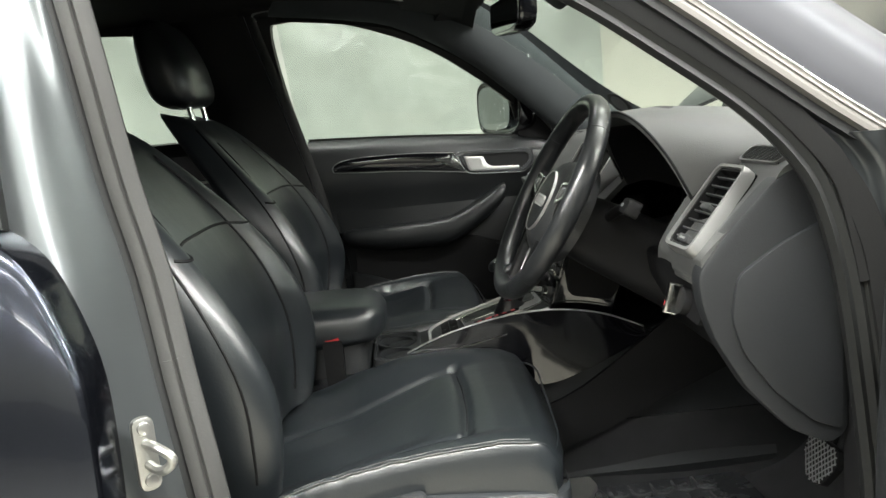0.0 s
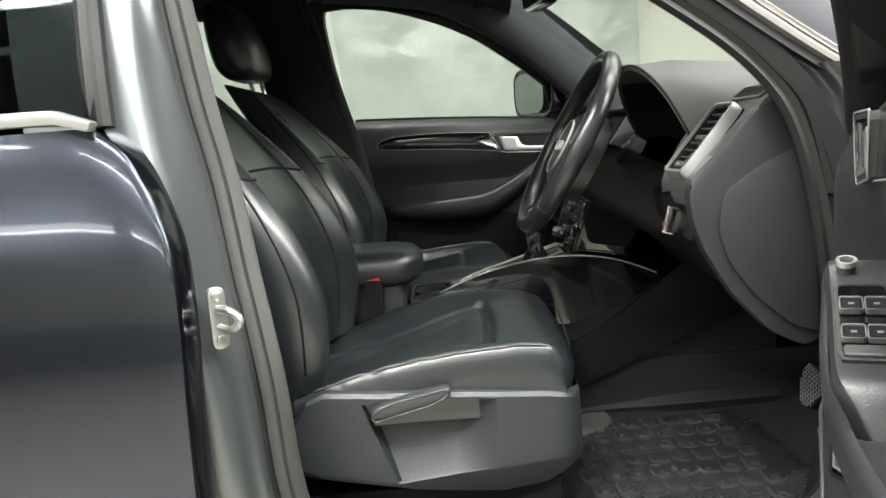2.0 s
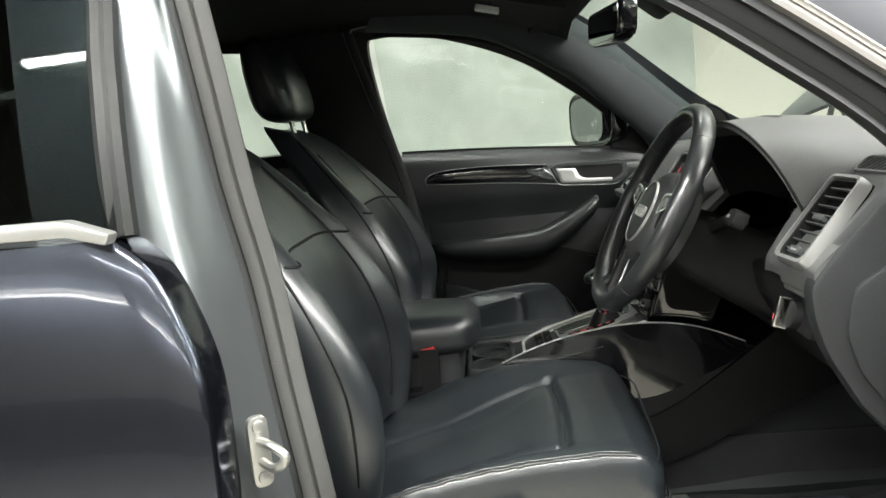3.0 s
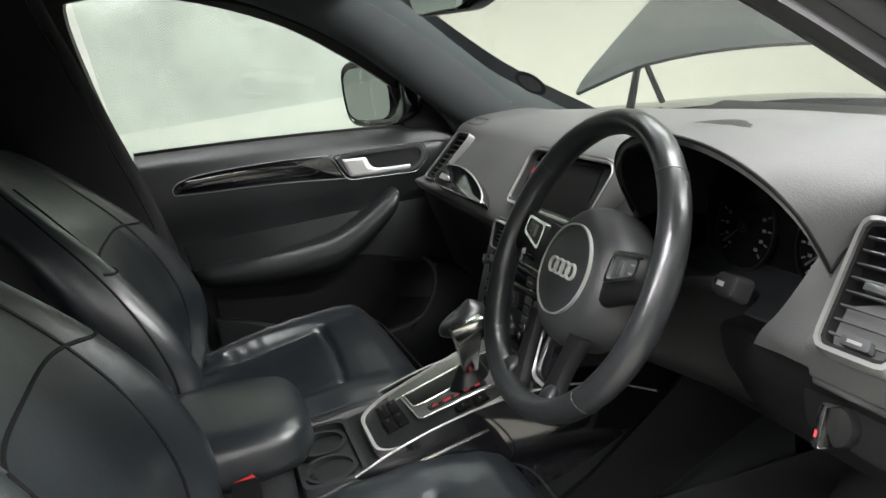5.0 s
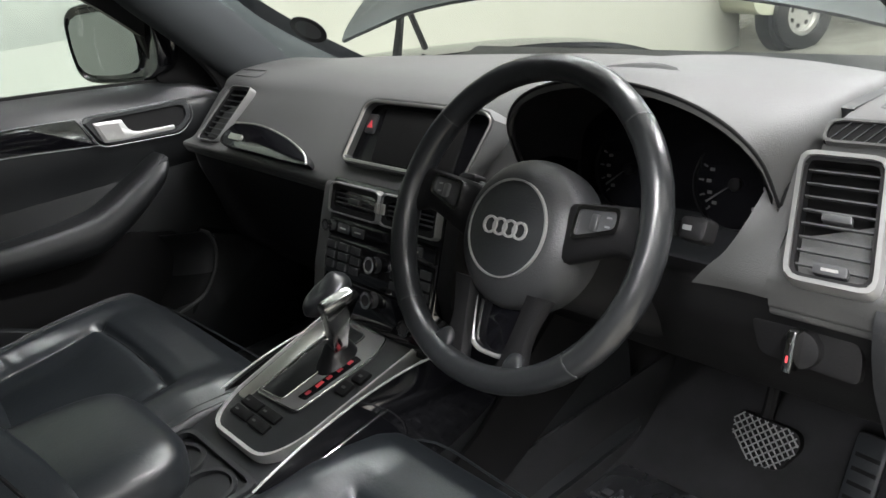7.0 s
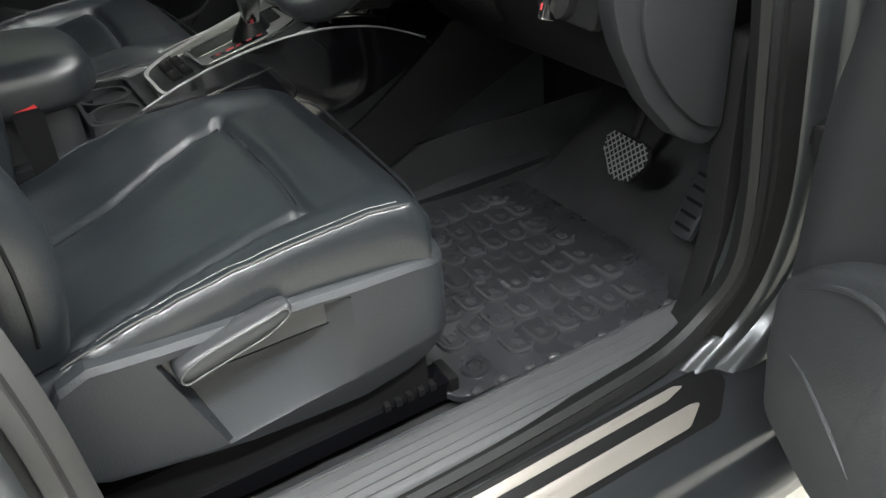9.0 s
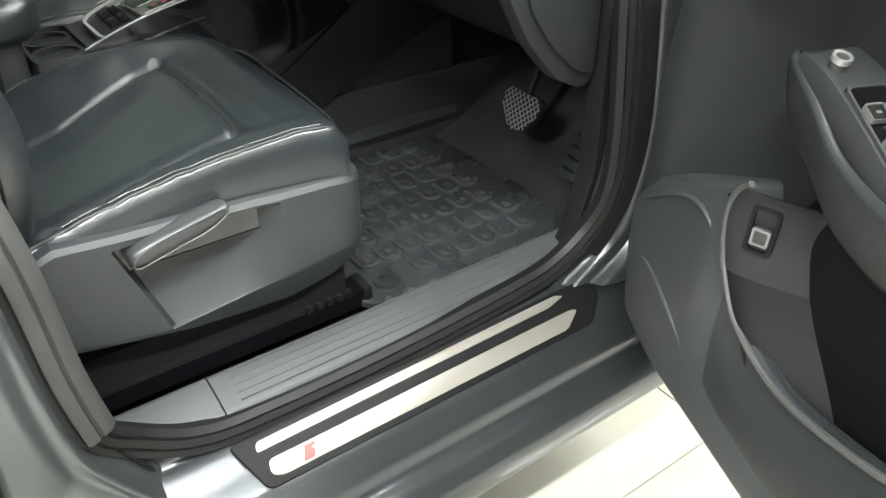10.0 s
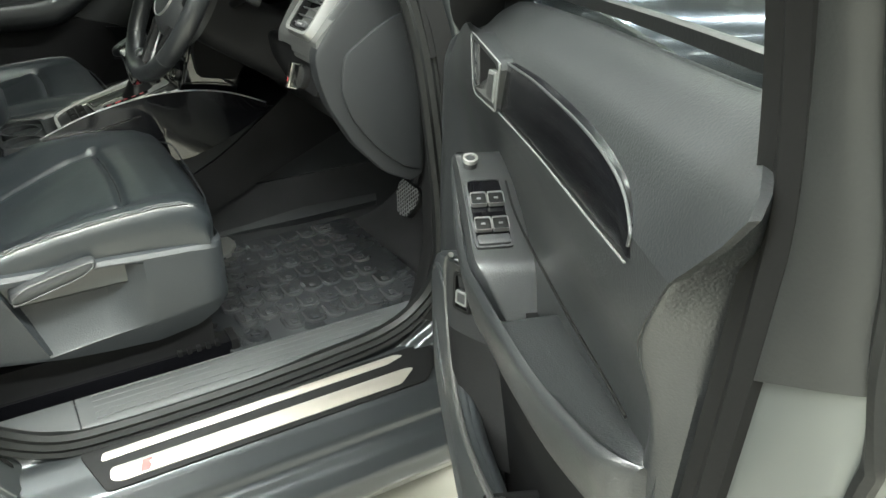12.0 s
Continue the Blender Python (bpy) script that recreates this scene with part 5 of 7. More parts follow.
def seat(name, cx, cy, label, buckle_side):
    XF[0] = Matrix.Translation((cx, cy, 0)) @ Matrix.Diagonal((1, 1 if buckle_side > 0 else -1, 1, 1))
    st = thing(name, label, "car seat", (0, 0, 0.49), group="front car seats")
    bm = bmesh.new()
    skin(bm, cushion_rows(), False, True, True)
    part("cushion", bm, LEATHER, st, "black creased leather seat cushion", smooth=70)
    for s in (-1, 1):
        edge = [(x, s * 0.2535, cushion_top(x, s * 0.252) + (0.0005 if s < 0 else -0.001)) for x in [-0.19 + 0.02 * k for k in range(20)]] + [(0.208, s * 0.246, cushion_top(0.2, s * 0.25) - 0.006), (0.226, s * 0.232, 0.744)]
        part("piping", tube(edge, 0.0017, n=8, per=2), THREAD, st, "worn seam along the cushion edge, paled for its highlight")
        part("stitch_line", tube([(x, s * 0.2425, cushion_top(x, s * 0.2425) + 0.0003) for x in [-0.17 + 0.02 * k for k in range(19)]], 0.0010, n=6, per=2), THREAD, st)
    inner = [(x, between(SEAM_INNER, x), cushion_top(x, between(SEAM_INNER, x)) - 0.0002) for x in [-0.19 + 0.029 * k for k in range(11)]]
    outer = [(x, between(SEAM_OUTER, x), cushion_top(x, between(SEAM_OUTER, x)) - 0.0002) for x in [-0.19 + 0.029 * k for k in range(11)]]
    cross = [(0.101 + 0.012 * (1 - (y / 0.19) ** 2), y, cushion_top(0.101 + 0.012 * (1 - (y / 0.19) ** 2), y) - 0.0002) for y in [-0.170 + 0.029 * k for k in range(11)]]
    for line in (inner, outer, cross):
        part("seam", tube(line, 0.0018, n=6, per=2), DARK, st)
    part("front_seam", tube([(0.226, -0.232, 0.744), (cushion_nose(-0.17) - 0.006, -0.17, 0.742), (cushion_nose(-0.08) - 0.006, -0.08, 0.743), (cushion_nose(0.05) - 0.006, 0.05, 0.743), (cushion_nose(0.17) - 0.007, 0.17, 0.742), (0.222, 0.236, 0.738)], 0.0018, n=6, per=4), LEATHER, st)
    rows = reclined(back_rows(0.0 if buckle_side > 0 else 0.025), 0.06 if buckle_side > 0 else 0.02)
    part("backrest", loft(rows, 4, 4), LEATHER, st, "black leather backrest", smooth=50)
    g = grid_of(rows, 4, 4)
    m = len(g[0])
    for j in (8, m - 8):
        seam(g, [(i, j) for i in range(2, 24)], "seam", DARK, st, 0.003)
    seam(g, [(16, (j + m) % m) for j in range(-16, 17)], "seam", DARK, st, 0.0028)
    for j in (17, m - 17):
        seam(g, [(i, j) for i in range(2, 27)], "seam", DARK, st, 0.0022)
    # headrest on two posts
    hr = []
    for z, w, d0, d1 in [(1.318, 0.075, -0.008, -0.060), (1.330, 0.112, 0.012, -0.080), (1.36, 0.130, 0.026, -0.092), (1.42, 0.138, 0.028, -0.088), (1.48, 0.132, 0.018, -0.078), (1.515, 0.112, 0.004, -0.066), (1.532, 0.07, -0.015, -0.05)]:
        x = -0.400 - (z - 1.32) * 0.22
        c, h = x + (d0 + d1) / 2, (d0 - d1) / 2
        hr.append([(c + h * math.copysign(abs(math.cos(a)) ** 0.7, math.cos(a)), w * math.copysign(abs(math.sin(a)) ** 0.6, math.sin(a)), z) for a in [2 * math.pi * k / 14 for k in range(14)]])
    tip = 0.06 if buckle_side > 0 else 0.02
    head = part("headrest", loft(reclined(hr, tip), 4, 3), LEATHER, st, "black leather headrest", smooth=60)
    for y in (-0.055, 0.055):
        part("post", tube(reclined([[(-0.405, y, 1.25), (-0.420, y, 1.34)]], tip)[0], 0.0065, n=10), CHROME, head, "chrome headrest post")
    # plastic side valance on the door side, with its recess and height lever
    columns = [-0.245, -0.239, -0.225, -0.20, -0.17, -0.145, -0.120, -0.110, -0.103, -0.08, -0.05, -0.02, 0.01, 0.038, 0.046, 0.075, 0.098, 0.106, 0.112, 0.13, 0.155, 0.18, 0.20, 0.215, 0.226, 0.236, 0.243, 0.247, 0.249]
    rows = []
    for x0 in columns:
        row = []
        weight = min(1.0, (x0 + 0.245) / 0.135) if x0 < -0.106 else max(0.0, (0.038 - x0) / 0.141)
        top = between([(-0.245, 0.655), (-0.19, 0.730), (-0.10, 0.722), (0.07, 0.712), (0.19, 0.702), (0.25, 0.690)], x0)
        low = between([(-0.245, 0.612), (-0.20, 0.580), (-0.09, 0.550), (0.11, 0.532), (0.18, 0.540), (0.212, 0.556), (0.25, 0.585)], x0)
        shelf = min(top - 0.036, max(low + 0.009, 0.570 + 0.07 * (x0 + 0.05)))
        brow = min(0.704, top - 0.012)
        for z, deep in ((low, 0.0), (low + 0.004, 0.0), (shelf - 0.004, 0.0), (shelf, 0.0), (shelf + 0.004, 0.10), (shelf * 0.5 + brow * 0.5, 0.96), (shelf * 0.25 + brow * 0.75, 1.0), (brow - 0.004, 1.0), (brow, 0.0), (top - 0.009, 0.0), (top - 0.002, 0.0), (top, 0.0)):
            x = x0 + weight * 0.36 * max(0.0, 0.700 - z)
            inside = deep * min(1.0, max(0.0, (x0 + 0.110) / 0.007)) * min(1.0, max(0.0, (0.106 - x0) / 0.060))
            y = -0.276 + 0.034 * inside + 0.30 * max(0.0, shelf - z) + 0.010 * max(0.0, (x0 - 0.108) / 0.128) ** 1.3 + between([(0.20, 0.0), (0.215, 0.0015), (0.226, 0.005), (0.236, 0.012), (0.243, 0.022), (0.247, 0.036), (0.249, 0.07)], x0)
            y += 0.005 * (z >= top - 0.003) + 0.008 * (z == top) + 0.008 * (z == low)
            row.append((x, y, z))
        rows.append(row)
    part("valance", sheet(rows, 0.010, 1, 1, (0, 1, 0)), SEATPLASTIC, st, "grey plastic seat valance with a deep recess", smooth=24, bevel=0.0015)
    part("valance_front", slab(rounded([(-0.245, 0.555), (0.25, 0.555), (0.262, 0.69), (-0.252, 0.69)], 0.03, 4), YZ, 0.12, 0.230, 0.02), SEATPLASTIC, st)
    rows = []
    for x, z, h, w in ((-0.096, 0.688, 0.004, 0.010), (-0.092, 0.689, 0.0105, 0.016), (-0.070, 0.694, 0.0140, 0.018), (-0.030, 0.703, 0.0135, 0.018), (0.006, 0.711, 0.0120, 0.017), (0.028, 0.716, 0.0095, 0.014), (0.035, 0.718, 0.004, 0.008)):
        rows.append([(x, -0.276 - w * math.copysign(abs(math.cos(a)) ** 0.6, math.cos(a)), z + h * math.copysign(abs(math.sin(a)) ** 0.6, math.sin(a))) for a in [2 * math.pi * k / 16 for k in range(16)]])
    lv_ = part("height_lever", loft(rows, 4, 1), PODGREY, st, "grey plastic height lever", smooth=50)
    # thin paler line around the lever's face
    rim_line = [(-0.088, 0.680), (-0.091, 0.691), (-0.068, 0.7045), (-0.030, 0.7135), (0.006, 0.7205), (0.026, 0.7225), (0.029, 0.714), (0.006, 0.702), (-0.030, 0.693), (-0.066, 0.6845)]
    part("lever_rim", tube([(x, -0.2935 + 0.003 * (x > 0.02), z) for x, z in rim_line], 0.0012, closed=True, n=6), SOFT, lv_, "paler rim line around the lever")
    part("release_cable", tube([(-0.100, -0.262, 0.672), (-0.092, -0.262, 0.640), (-0.083, -0.262, 0.615), (-0.074, -0.262, 0.598)], 0.0045, n=6), DARK, st)
    # slide rails
    for y in (-0.235, 0.235):
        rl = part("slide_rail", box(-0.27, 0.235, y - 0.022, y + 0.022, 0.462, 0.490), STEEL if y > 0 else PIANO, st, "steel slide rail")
        part("upper_rail", box(-0.25, 0.205, y - 0.014, y + 0.014, 0.490, 0.545), DARK, rl)
        part("rail_cap", slab(rounded(rect(y - 0.024, y + 0.024, 0.464, 0.494), 0.006, 2), YZ, 0.232, 0.246, 0.003), DARK, rl)
        if y < 0:
            for k in range(5):
                part("rail_ridge", box(0.135 + 0.017 * k, 0.143 + 0.017 * k, y - 0.024, y - 0.010, 0.488, 0.498), DARK, rl)
    # belt buckle on the tunnel side
    bk = part("buckle_stalk", slab(rounded([(-0.145, 0.64), (-0.148, 0.815), (-0.108, 0.815), (-0.112, 0.64)], 0.008, 3), XZ, 0.238, 0.268, 0.006), DARK, st, "black belt buckle")
    part("buckle_button", slab(rounded(rect(-0.146, -0.112, 0.241, 0.265), 0.004, 2), XY, 0.815, 0.826, 0.003), RED, bk, "red buckle button")
    XF[0] = Matrix()
    return st


seat("driver_seat", 0.0, -0.37, "black leather driver's seat with grey plastic valance and lever", 1)
seat("passenger_seat", -0.035, 0.37, "black leather passenger seat beside the centre console", -1)

# rear bench, mostly in shade
bench = thing("rear_bench", "black leather rear bench in the shade behind the front seats", "rear seat", (-1.1, 0, 0.44))
part("cushion", loft([[(x, y, z) for x, z in ((-1.45, 0.55), (-1.45, 0.78), (-1.2, 0.79), (-0.98, 0.78), (-0.93, 0.72), (-0.95, 0.55))] for y in (-0.62, -0.60, -0.3, 0, 0.3, 0.60, 0.62)], 3, 3), LEATHER, bench)
part("backrest", loft([[(x, y, z) for x, z in ((-1.38, 0.72), (-1.36, 0.9), (-1.42, 1.1), (-1.48, 1.22), (-1.56, 1.2), (-1.55, 0.7))] for y in (-0.62, -0.60, -0.3, 0, 0.3, 0.60, 0.62)], 3, 3), LEATHER, bench)

# ---- dashboard ----
dash = thing("dashboard", "grey soft-touch dashboard with black lower half", "dashboard", (0.6, 0, 0.8))


def dash_profile(y):
    base = 0.985 - 0.30 * (y / 0.72) ** 2
    q = min(1.0, max(0.0, (-0.545 - y) / 0.04)) if y < 0 else min(1.0, max(0.0, (y - 0.50) / 0.06))
    e, f = 0.012 * q, 0.010 * q
    g = 0.024 if y < -0.585 else 0.0
    return [(base, y, 1.11), (base - 0.04, y, 1.135 - 0.5 * f), (0.72, y, 1.160 - f), (0.60, y, 1.165 - f), (0.53, y, 1.150 - f), (0.49 + e, y, 1.122 - e), (0.445 + e, y, 1.082 - e), (0.405 + e, y, 1.046 - e), (0.388 + g, y, 1.026 - 0.25 * g), (0.392 + 0.95 * g, y, 1.012 - 0.4 * g), (0.42 + 0.1 * g, y, 1.004 - 0.6 * g), (0.47, y, 1.0 - 0.6 * g)]


def cluster_profile(y):
    p = dash_profile(y)
    p[4:9] = [(0.585, y, 1.15), (0.575, y, 1.12), (0.565, y, 1.06), (0.555, y, 1.02), (0.50, y, 1.01)]
    p[9:] = [(0.47, y, 1.005), (0.46, y, 1.0), (0.47, y, 0.995)]
    return p


ys_r = (-0.712, -0.69, -0.64, -0.60, -0.586)
ys_c = (-0.584, -0.57, -0.40, -0.24, -0.226)
ys_l = (-0.224, -0.20, -0.10, 0.0, 0.1, 0.25, 0.4, 0.55, 0.66, 0.69, 0.712)
part("top_driver_end", sheet([dash_profile(y) for y in ys_r], 0.012, 2, 4, (0.3, 0, -0.8)), SOFT, dash, "soft grey dash end")
part("binnacle_floor", sheet([cluster_profile(y) for y in ys_c], 0.012, 2, 4, (0.3, 0, -0.8)), TRIM, dash)
part("top", sheet([dash_profile(y) for y in ys_l], 0.012, 2, 4, (0.3, 0, -0.8)), SOFT, dash, "soft grey dash top")
# fascia between the instruments and the driver's vent, running out to a tip below
part("fascia_cheek", sheet([[(0.478, -0.562, 1.122), (0.484, -0.575, 1.123), (0.487, -0.588, 1.123)], [(0.456, -0.556, 1.095), (0.466, -0.572, 1.097), (0.468, -0.588, 1.098)], [(0.438, -0.546, 1.065), (0.444, -0.566, 1.066), (0.446, -0.588, 1.066)],
                           [(0.426, -0.532, 1.038), (0.422, -0.560, 1.037), (0.420, -0.588, 1.036)], [(0.422, -0.512, 1.016), (0.414, -0.552, 1.017), (0.413, -0.588, 1.018)], [(0.426, -0.492, 0.992), (0.418, -0.545, 1.000), (0.416, -0.588, 1.001)]], 0.010, 4, 4, (0.9, 0, -0.2)), SOFT, dash, "grey fascia beside the vent")
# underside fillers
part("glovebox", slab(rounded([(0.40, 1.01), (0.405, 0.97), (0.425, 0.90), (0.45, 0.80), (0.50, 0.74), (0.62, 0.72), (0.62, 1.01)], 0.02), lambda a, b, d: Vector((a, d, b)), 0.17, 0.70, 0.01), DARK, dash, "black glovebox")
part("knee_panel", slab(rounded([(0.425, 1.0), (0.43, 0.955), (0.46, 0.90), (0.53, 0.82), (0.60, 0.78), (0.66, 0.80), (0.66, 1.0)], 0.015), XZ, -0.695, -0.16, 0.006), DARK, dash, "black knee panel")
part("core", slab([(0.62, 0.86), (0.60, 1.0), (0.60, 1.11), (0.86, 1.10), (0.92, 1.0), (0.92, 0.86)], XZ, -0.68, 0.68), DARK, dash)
# curved end panel seen past the open door
endo = rounded([(0.56, 1.145), (0.505, 1.120), (0.44, 1.055), (0.405, 1.01), (0.41, 0.965), (0.425, 0.92), (0.465, 0.85), (0.52, 0.79), (0.575, 0.762), (0.60, 0.78), (0.60, 1.10)], 0.014, 3)
part("end_panel", slab(endo, XZ, -0.690, -0.716, 0.006), SHADEDDASH, dash, "grey dash end panel")
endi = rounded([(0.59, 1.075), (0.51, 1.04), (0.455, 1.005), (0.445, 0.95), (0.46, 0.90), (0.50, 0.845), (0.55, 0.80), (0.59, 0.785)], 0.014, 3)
part("fuse_cover", slab(endi, XZ, -0.714, -0.722, 0.003), SHADEDDASH, dash, "removable side cover")
endl = rounded([(0.56, 1.145), (0.505, 1.120), (0.44, 1.055), (0.405, 1.01), (0.41, 0.965), (0.425, 0.92), (0.465, 0.85), (0.60, 0.80), (0.60, 1.10)], 0.014, 3)
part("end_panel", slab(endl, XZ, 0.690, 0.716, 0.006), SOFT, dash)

# instrument hood
rim, mid, back = [], [], []
for k in range(13):
    a = math.pi * k / 12
    c, s = math.cos(a), math.sin(a) ** 0.75
    k2 = 0.90 if c > 0 else 1.0
    y = -0.405 - 0.188 * c * k2
    rim.append((0.455 - 0.060 * s, y, 1.085 + 0.132 * s))
    mid.append((0.52 - 0.03 * s, -0.405 - 0.196 * c * k2, 1.10 + 0.118 * s))
    back.append((0.66, -0.405 - 0.215 * c * (0.80 if c > 0 else 1.0), 1.150 + 0.045 * s))
far_rim = [(0.80, -0.405 - 0.22 * math.cos(math.pi * k / 12) * (0.75 if k < 6 else 1.0), 1.145 + 0.01 * math.sin(math.pi * k / 12)) for k in range(13)]
part("instrument_hood", sheet([rim, mid, back, far_rim], 0.012, 4, 2, (0, 0, -0.7)), SOFT, dash, "grey instrument hood")
part("hood_lining", sheet([[(p[0] + 0.004, -0.405 + (p[1] + 0.405) * 0.955, p[2] - 0.006) for p in rim], [(0.50, -0.405 + (p[1] + 0.405) * 0.93, p[2] * 0.98 + 1.09 * 0.02) for p in rim], [(0.565, -0.405 + (p[1] + 0.405) * 0.88, 1.06 + (p[2] - 1.085) * 0.7) for p in rim]], 0.004, 3, 2, (0, 0, 0.6)), DARK, dash)
part("rim_edge", tube(rim, 0.0022, n=8, per=3), DARK, dash)
part("dash_seam", tube([(0.452, -0.578, 1.088), (0.500, -0.572, 1.127), (0.545, -0.566, 1.149), (0.60, -0.556, 1.160), (0.68, -0.535, 1.164), (0.75, -0.50, 1.160)], 0.0016, n=6), DARK, dash)
part("speaker_cover", slab(rounded([(0.575, -0.690), (0.600, -0.606), (0.690, -0.600), (0.680, -0.675)], 0.010, 3), lambda a, b, d: Vector((a, b, 1.152 + d + 0.03 * (a - 0.6))), -0.004, 0.0035, 0.0015), SHADEDDASH, dash, "grey loudspeaker cover")

# instruments
clus = part("instrument_panel", slab(rounded(rect(-0.575, -0.235, 1.0, 1.165), 0.03), YZ, 0.575, 0.555, 0.003), DARKSCREEN, dash, "dark instrument panel")
for gy in (-0.475, -0.325):
    gp = plane_put((0.553, gy, 1.065), (0, -1, 0), (0.25, 0, 0.97))
    gg = part("gauge_ring", ring(gp, 0.0545, 0.057, 0.0, 0.006, 48), DARK, clus, "dark gauge ring")
    part("gauge_face", disc(gp, 0.053, -0.002, 0.003, 0, 36), DARKSCREEN, clus)
    for k in range(13):
        a = radians(225 - 22.5 * k)
        c, s = math.cos(a), math.sin(a)
        part("gauge_mark", slab([(0.049 * c - 0.001 * s, 0.049 * s + 0.001 * c), (0.049 * c + 0.001 * s, 0.049 * s - 0.001 * c), (0.043 * c + 0.001 * s, 0.043 * s - 0.001 * c), (0.043 * c - 0.001 * s, 0.043 * s + 0.001 * c)], gp, 0.003, 0.0042), DIMMARK, clus)
        part("gauge_numeral", slab(rect(0.036 * c - 0.003, 0.036 * c + 0.003, 0.036 * s - 0.002, 0.036 * s + 0.002), gp, 0.003, 0.0038), DIMMARK, clus)
    part("needle", slab([(-0.006, -0.002), (-0.034, -0.026), (-0.036, -0.024), (0.002, 0.004)], gp, 0.005, 0.007), DIMMARK, clus)
    part("needle_hub", disc(gp, 0.008, 0.004, 0.011, 0.002, 18), DARK, clus)


def air_vent(name, o, u, v, w, h, slats, parent, bar=True, r=0.016, shear=0.0, lift=0.015, rim=0.006):
    """A bright-framed air vent of width w and height h with sloping slats."""
    p0 = plane_put(o, u, v)
    p = lambda a, b, d: p0(a + shear * b, b, d + lift)
    vt = part(name, framed(rounded(rect(-w / 2, w / 2, -h / 2, h / 2), r, 4), rounded(rect(-w / 2 + rim, w / 2 - rim, -h / 2 + rim, h / 2 - rim), r * 0.7, 4), p, -0.012, 0.006, lip=0.3), VENTSATIN, parent, "satin metal vent surround")
    # shallow plate coloured black in place of the duct's shaded depth
    part("vent_duct", slab(rect(-w / 2 + 0.003, w / 2 - 0.003, -h / 2 + 0.003, h / 2 - 0.003), p, -0.020, -0.0125), VOID, vt)
    part("vent_inner", framed(rounded(rect(-w / 2 + rim * 1.03, w / 2 - rim * 1.03, -h / 2 + rim * 1.03, h / 2 - rim * 1.03), r * 0.7, 4), rounded(rect(-w / 2 + 0.011, w / 2 - 0.011, -h / 2 + 0.011, h / 2 - 0.011), r * 0.5, 4), p, -0.014, 0.002), DARK, vt)
    for k in range(slats):
        b = -h / 2 + 0.014 + (h - 0.028) * (k + 0.5) / slats
        part("slat", slab(rect(-w / 2 + 0.010, w / 2 - 0.010, b - 0.0009, b + 0.0009), p, -0.0055, -0.001), LEVERDARK, vt)
    if bar:
        part("slider", slab(rounded(rect(-0.014, 0.014, -0.004, 0.004), 0.0015, 2), p, -0.004, 0.004, 0.001), LEVERDARK, vt)
    return vt


V_UP = (0.70, 0, 0.71)
rv = air_vent("air_vent", (0.456, -0.634, 1.0785), (0.04, -1, 0), V_UP, 0.090, 0.142, 8, dash, True, 0.016, -0.20, 0.006, 0.0065)
gvq = plane_put((0.456, -0.634, 1.0785), (0.04, -1, 0), V_UP)
gvp = lambda a, b, d: gvq(a - 0.20 * b, b, d + 0.006)
part("vent_switch", slab(rounded(rect(-0.016, 0.016, -0.058, -0.047), 0.003, 2), gvp, -0.004, 0.004, 0.001), BUTTON, rv)
part("vent_mark", slab(rect(-0.008, 0.008, -0.0545, -0.0515), gvp, 0.0041, 0.0046), SATIN, rv)
lv = air_vent("air_vent", (0.456, 0.615, 1.0785), (0.04, -1, 0), V_UP, 0.086, 0.138, 8, dash, False, 0.016, 0.22, 0.004, 0.0035)
# side demister grilles
for s in (-1, 1):
    dp = plane_put((0.533, -0.640, 1.1455), (0.05, -1, 0), (0.80, 0, 0.60)) if s < 0 else plane_put((0.552, 0.648, 1.1455), (0.0, -1, 0), (0.93, 0, 0.30))
    dg = part("demister", framed(rounded(rect(-0.056, 0.052, -0.0155, 0.0155), 0.010, 4), rounded(rect(-0.053, 0.049, -0.0125, 0.0125), 0.008, 4), dp, -0.012, 0.0035), SOFT, dash)
    part("grille_back", slab(rect(-0.054, 0.050, -0.0135, 0.0135), dp, -0.008, 0.0012), SEALBLACK, dg)
    for k in range(8):
        a = -0.050 + 0.0115 * k
        part("grille_bar", slab([(a, -0.012), (a + 0.0010, -0.012), (a + 0.0160, 0.012), (a + 0.015, 0.012)], dp, 0.0, 0.0022), BUTTON, dg)

# centre screen and stack
scp = plane_put((0.437, -0.012, 1.100), (0, -1, 0), (0.55, 0, 0.835))
surround = rounded([(-0.157, -0.055), (0.150, -0.055), (0.175, 0.045), (0.15, 0.062), (-0.115, 0.062), (-0.135, 0.050)], 0.012, 4)
hole = rounded([(-0.141, -0.048), (0.142, -0.048), (0.163, 0.042), (0.145, 0.053), (-0.110, 0.053), (-0.126, 0.043)], 0.010, 4)
ctr = part("screen_surround", framed(surround, hole, scp, -0.03, 0.010, 72, lip=0.4), SOFT, dash, "grey screen surround")
part("screen_trim", sweep([scp(a, b, 0.0085) for a, b in hole], circle(0.0028, 6), True, (-0.8, 0, 0.5), 0), ALU, dash, "bright screen trim")
part("display_glass", slab(hole, scp, -0.03, -0.006), DARKSCREEN, dash, "dark switched-off display")
part("display", slab(rounded(rect(-0.085, 0.105, -0.040, 0.046), 0.004, 2), scp, -0.0059, -0.0035, 0.001), SEALBLACK, dash)
part("hazard_switch", slab(rounded(rect(-0.124, -0.100, 0.002, 0.034), 0.004, 2), scp, -0.0059, -0.002, 0.001), BUTTON, dash)
tri = part("hazard_triangle", slab([(-0.119, 0.011), (-0.105, 0.011), (-0.112, 0.024)], scp, -0.0019, -0.0012), REDLIGHT, dash, "red lit hazard triangle")
skp = plane_put((0.3805, 0.0, 1.020), (0, -1, 0), (0.33, 0, 0.944))
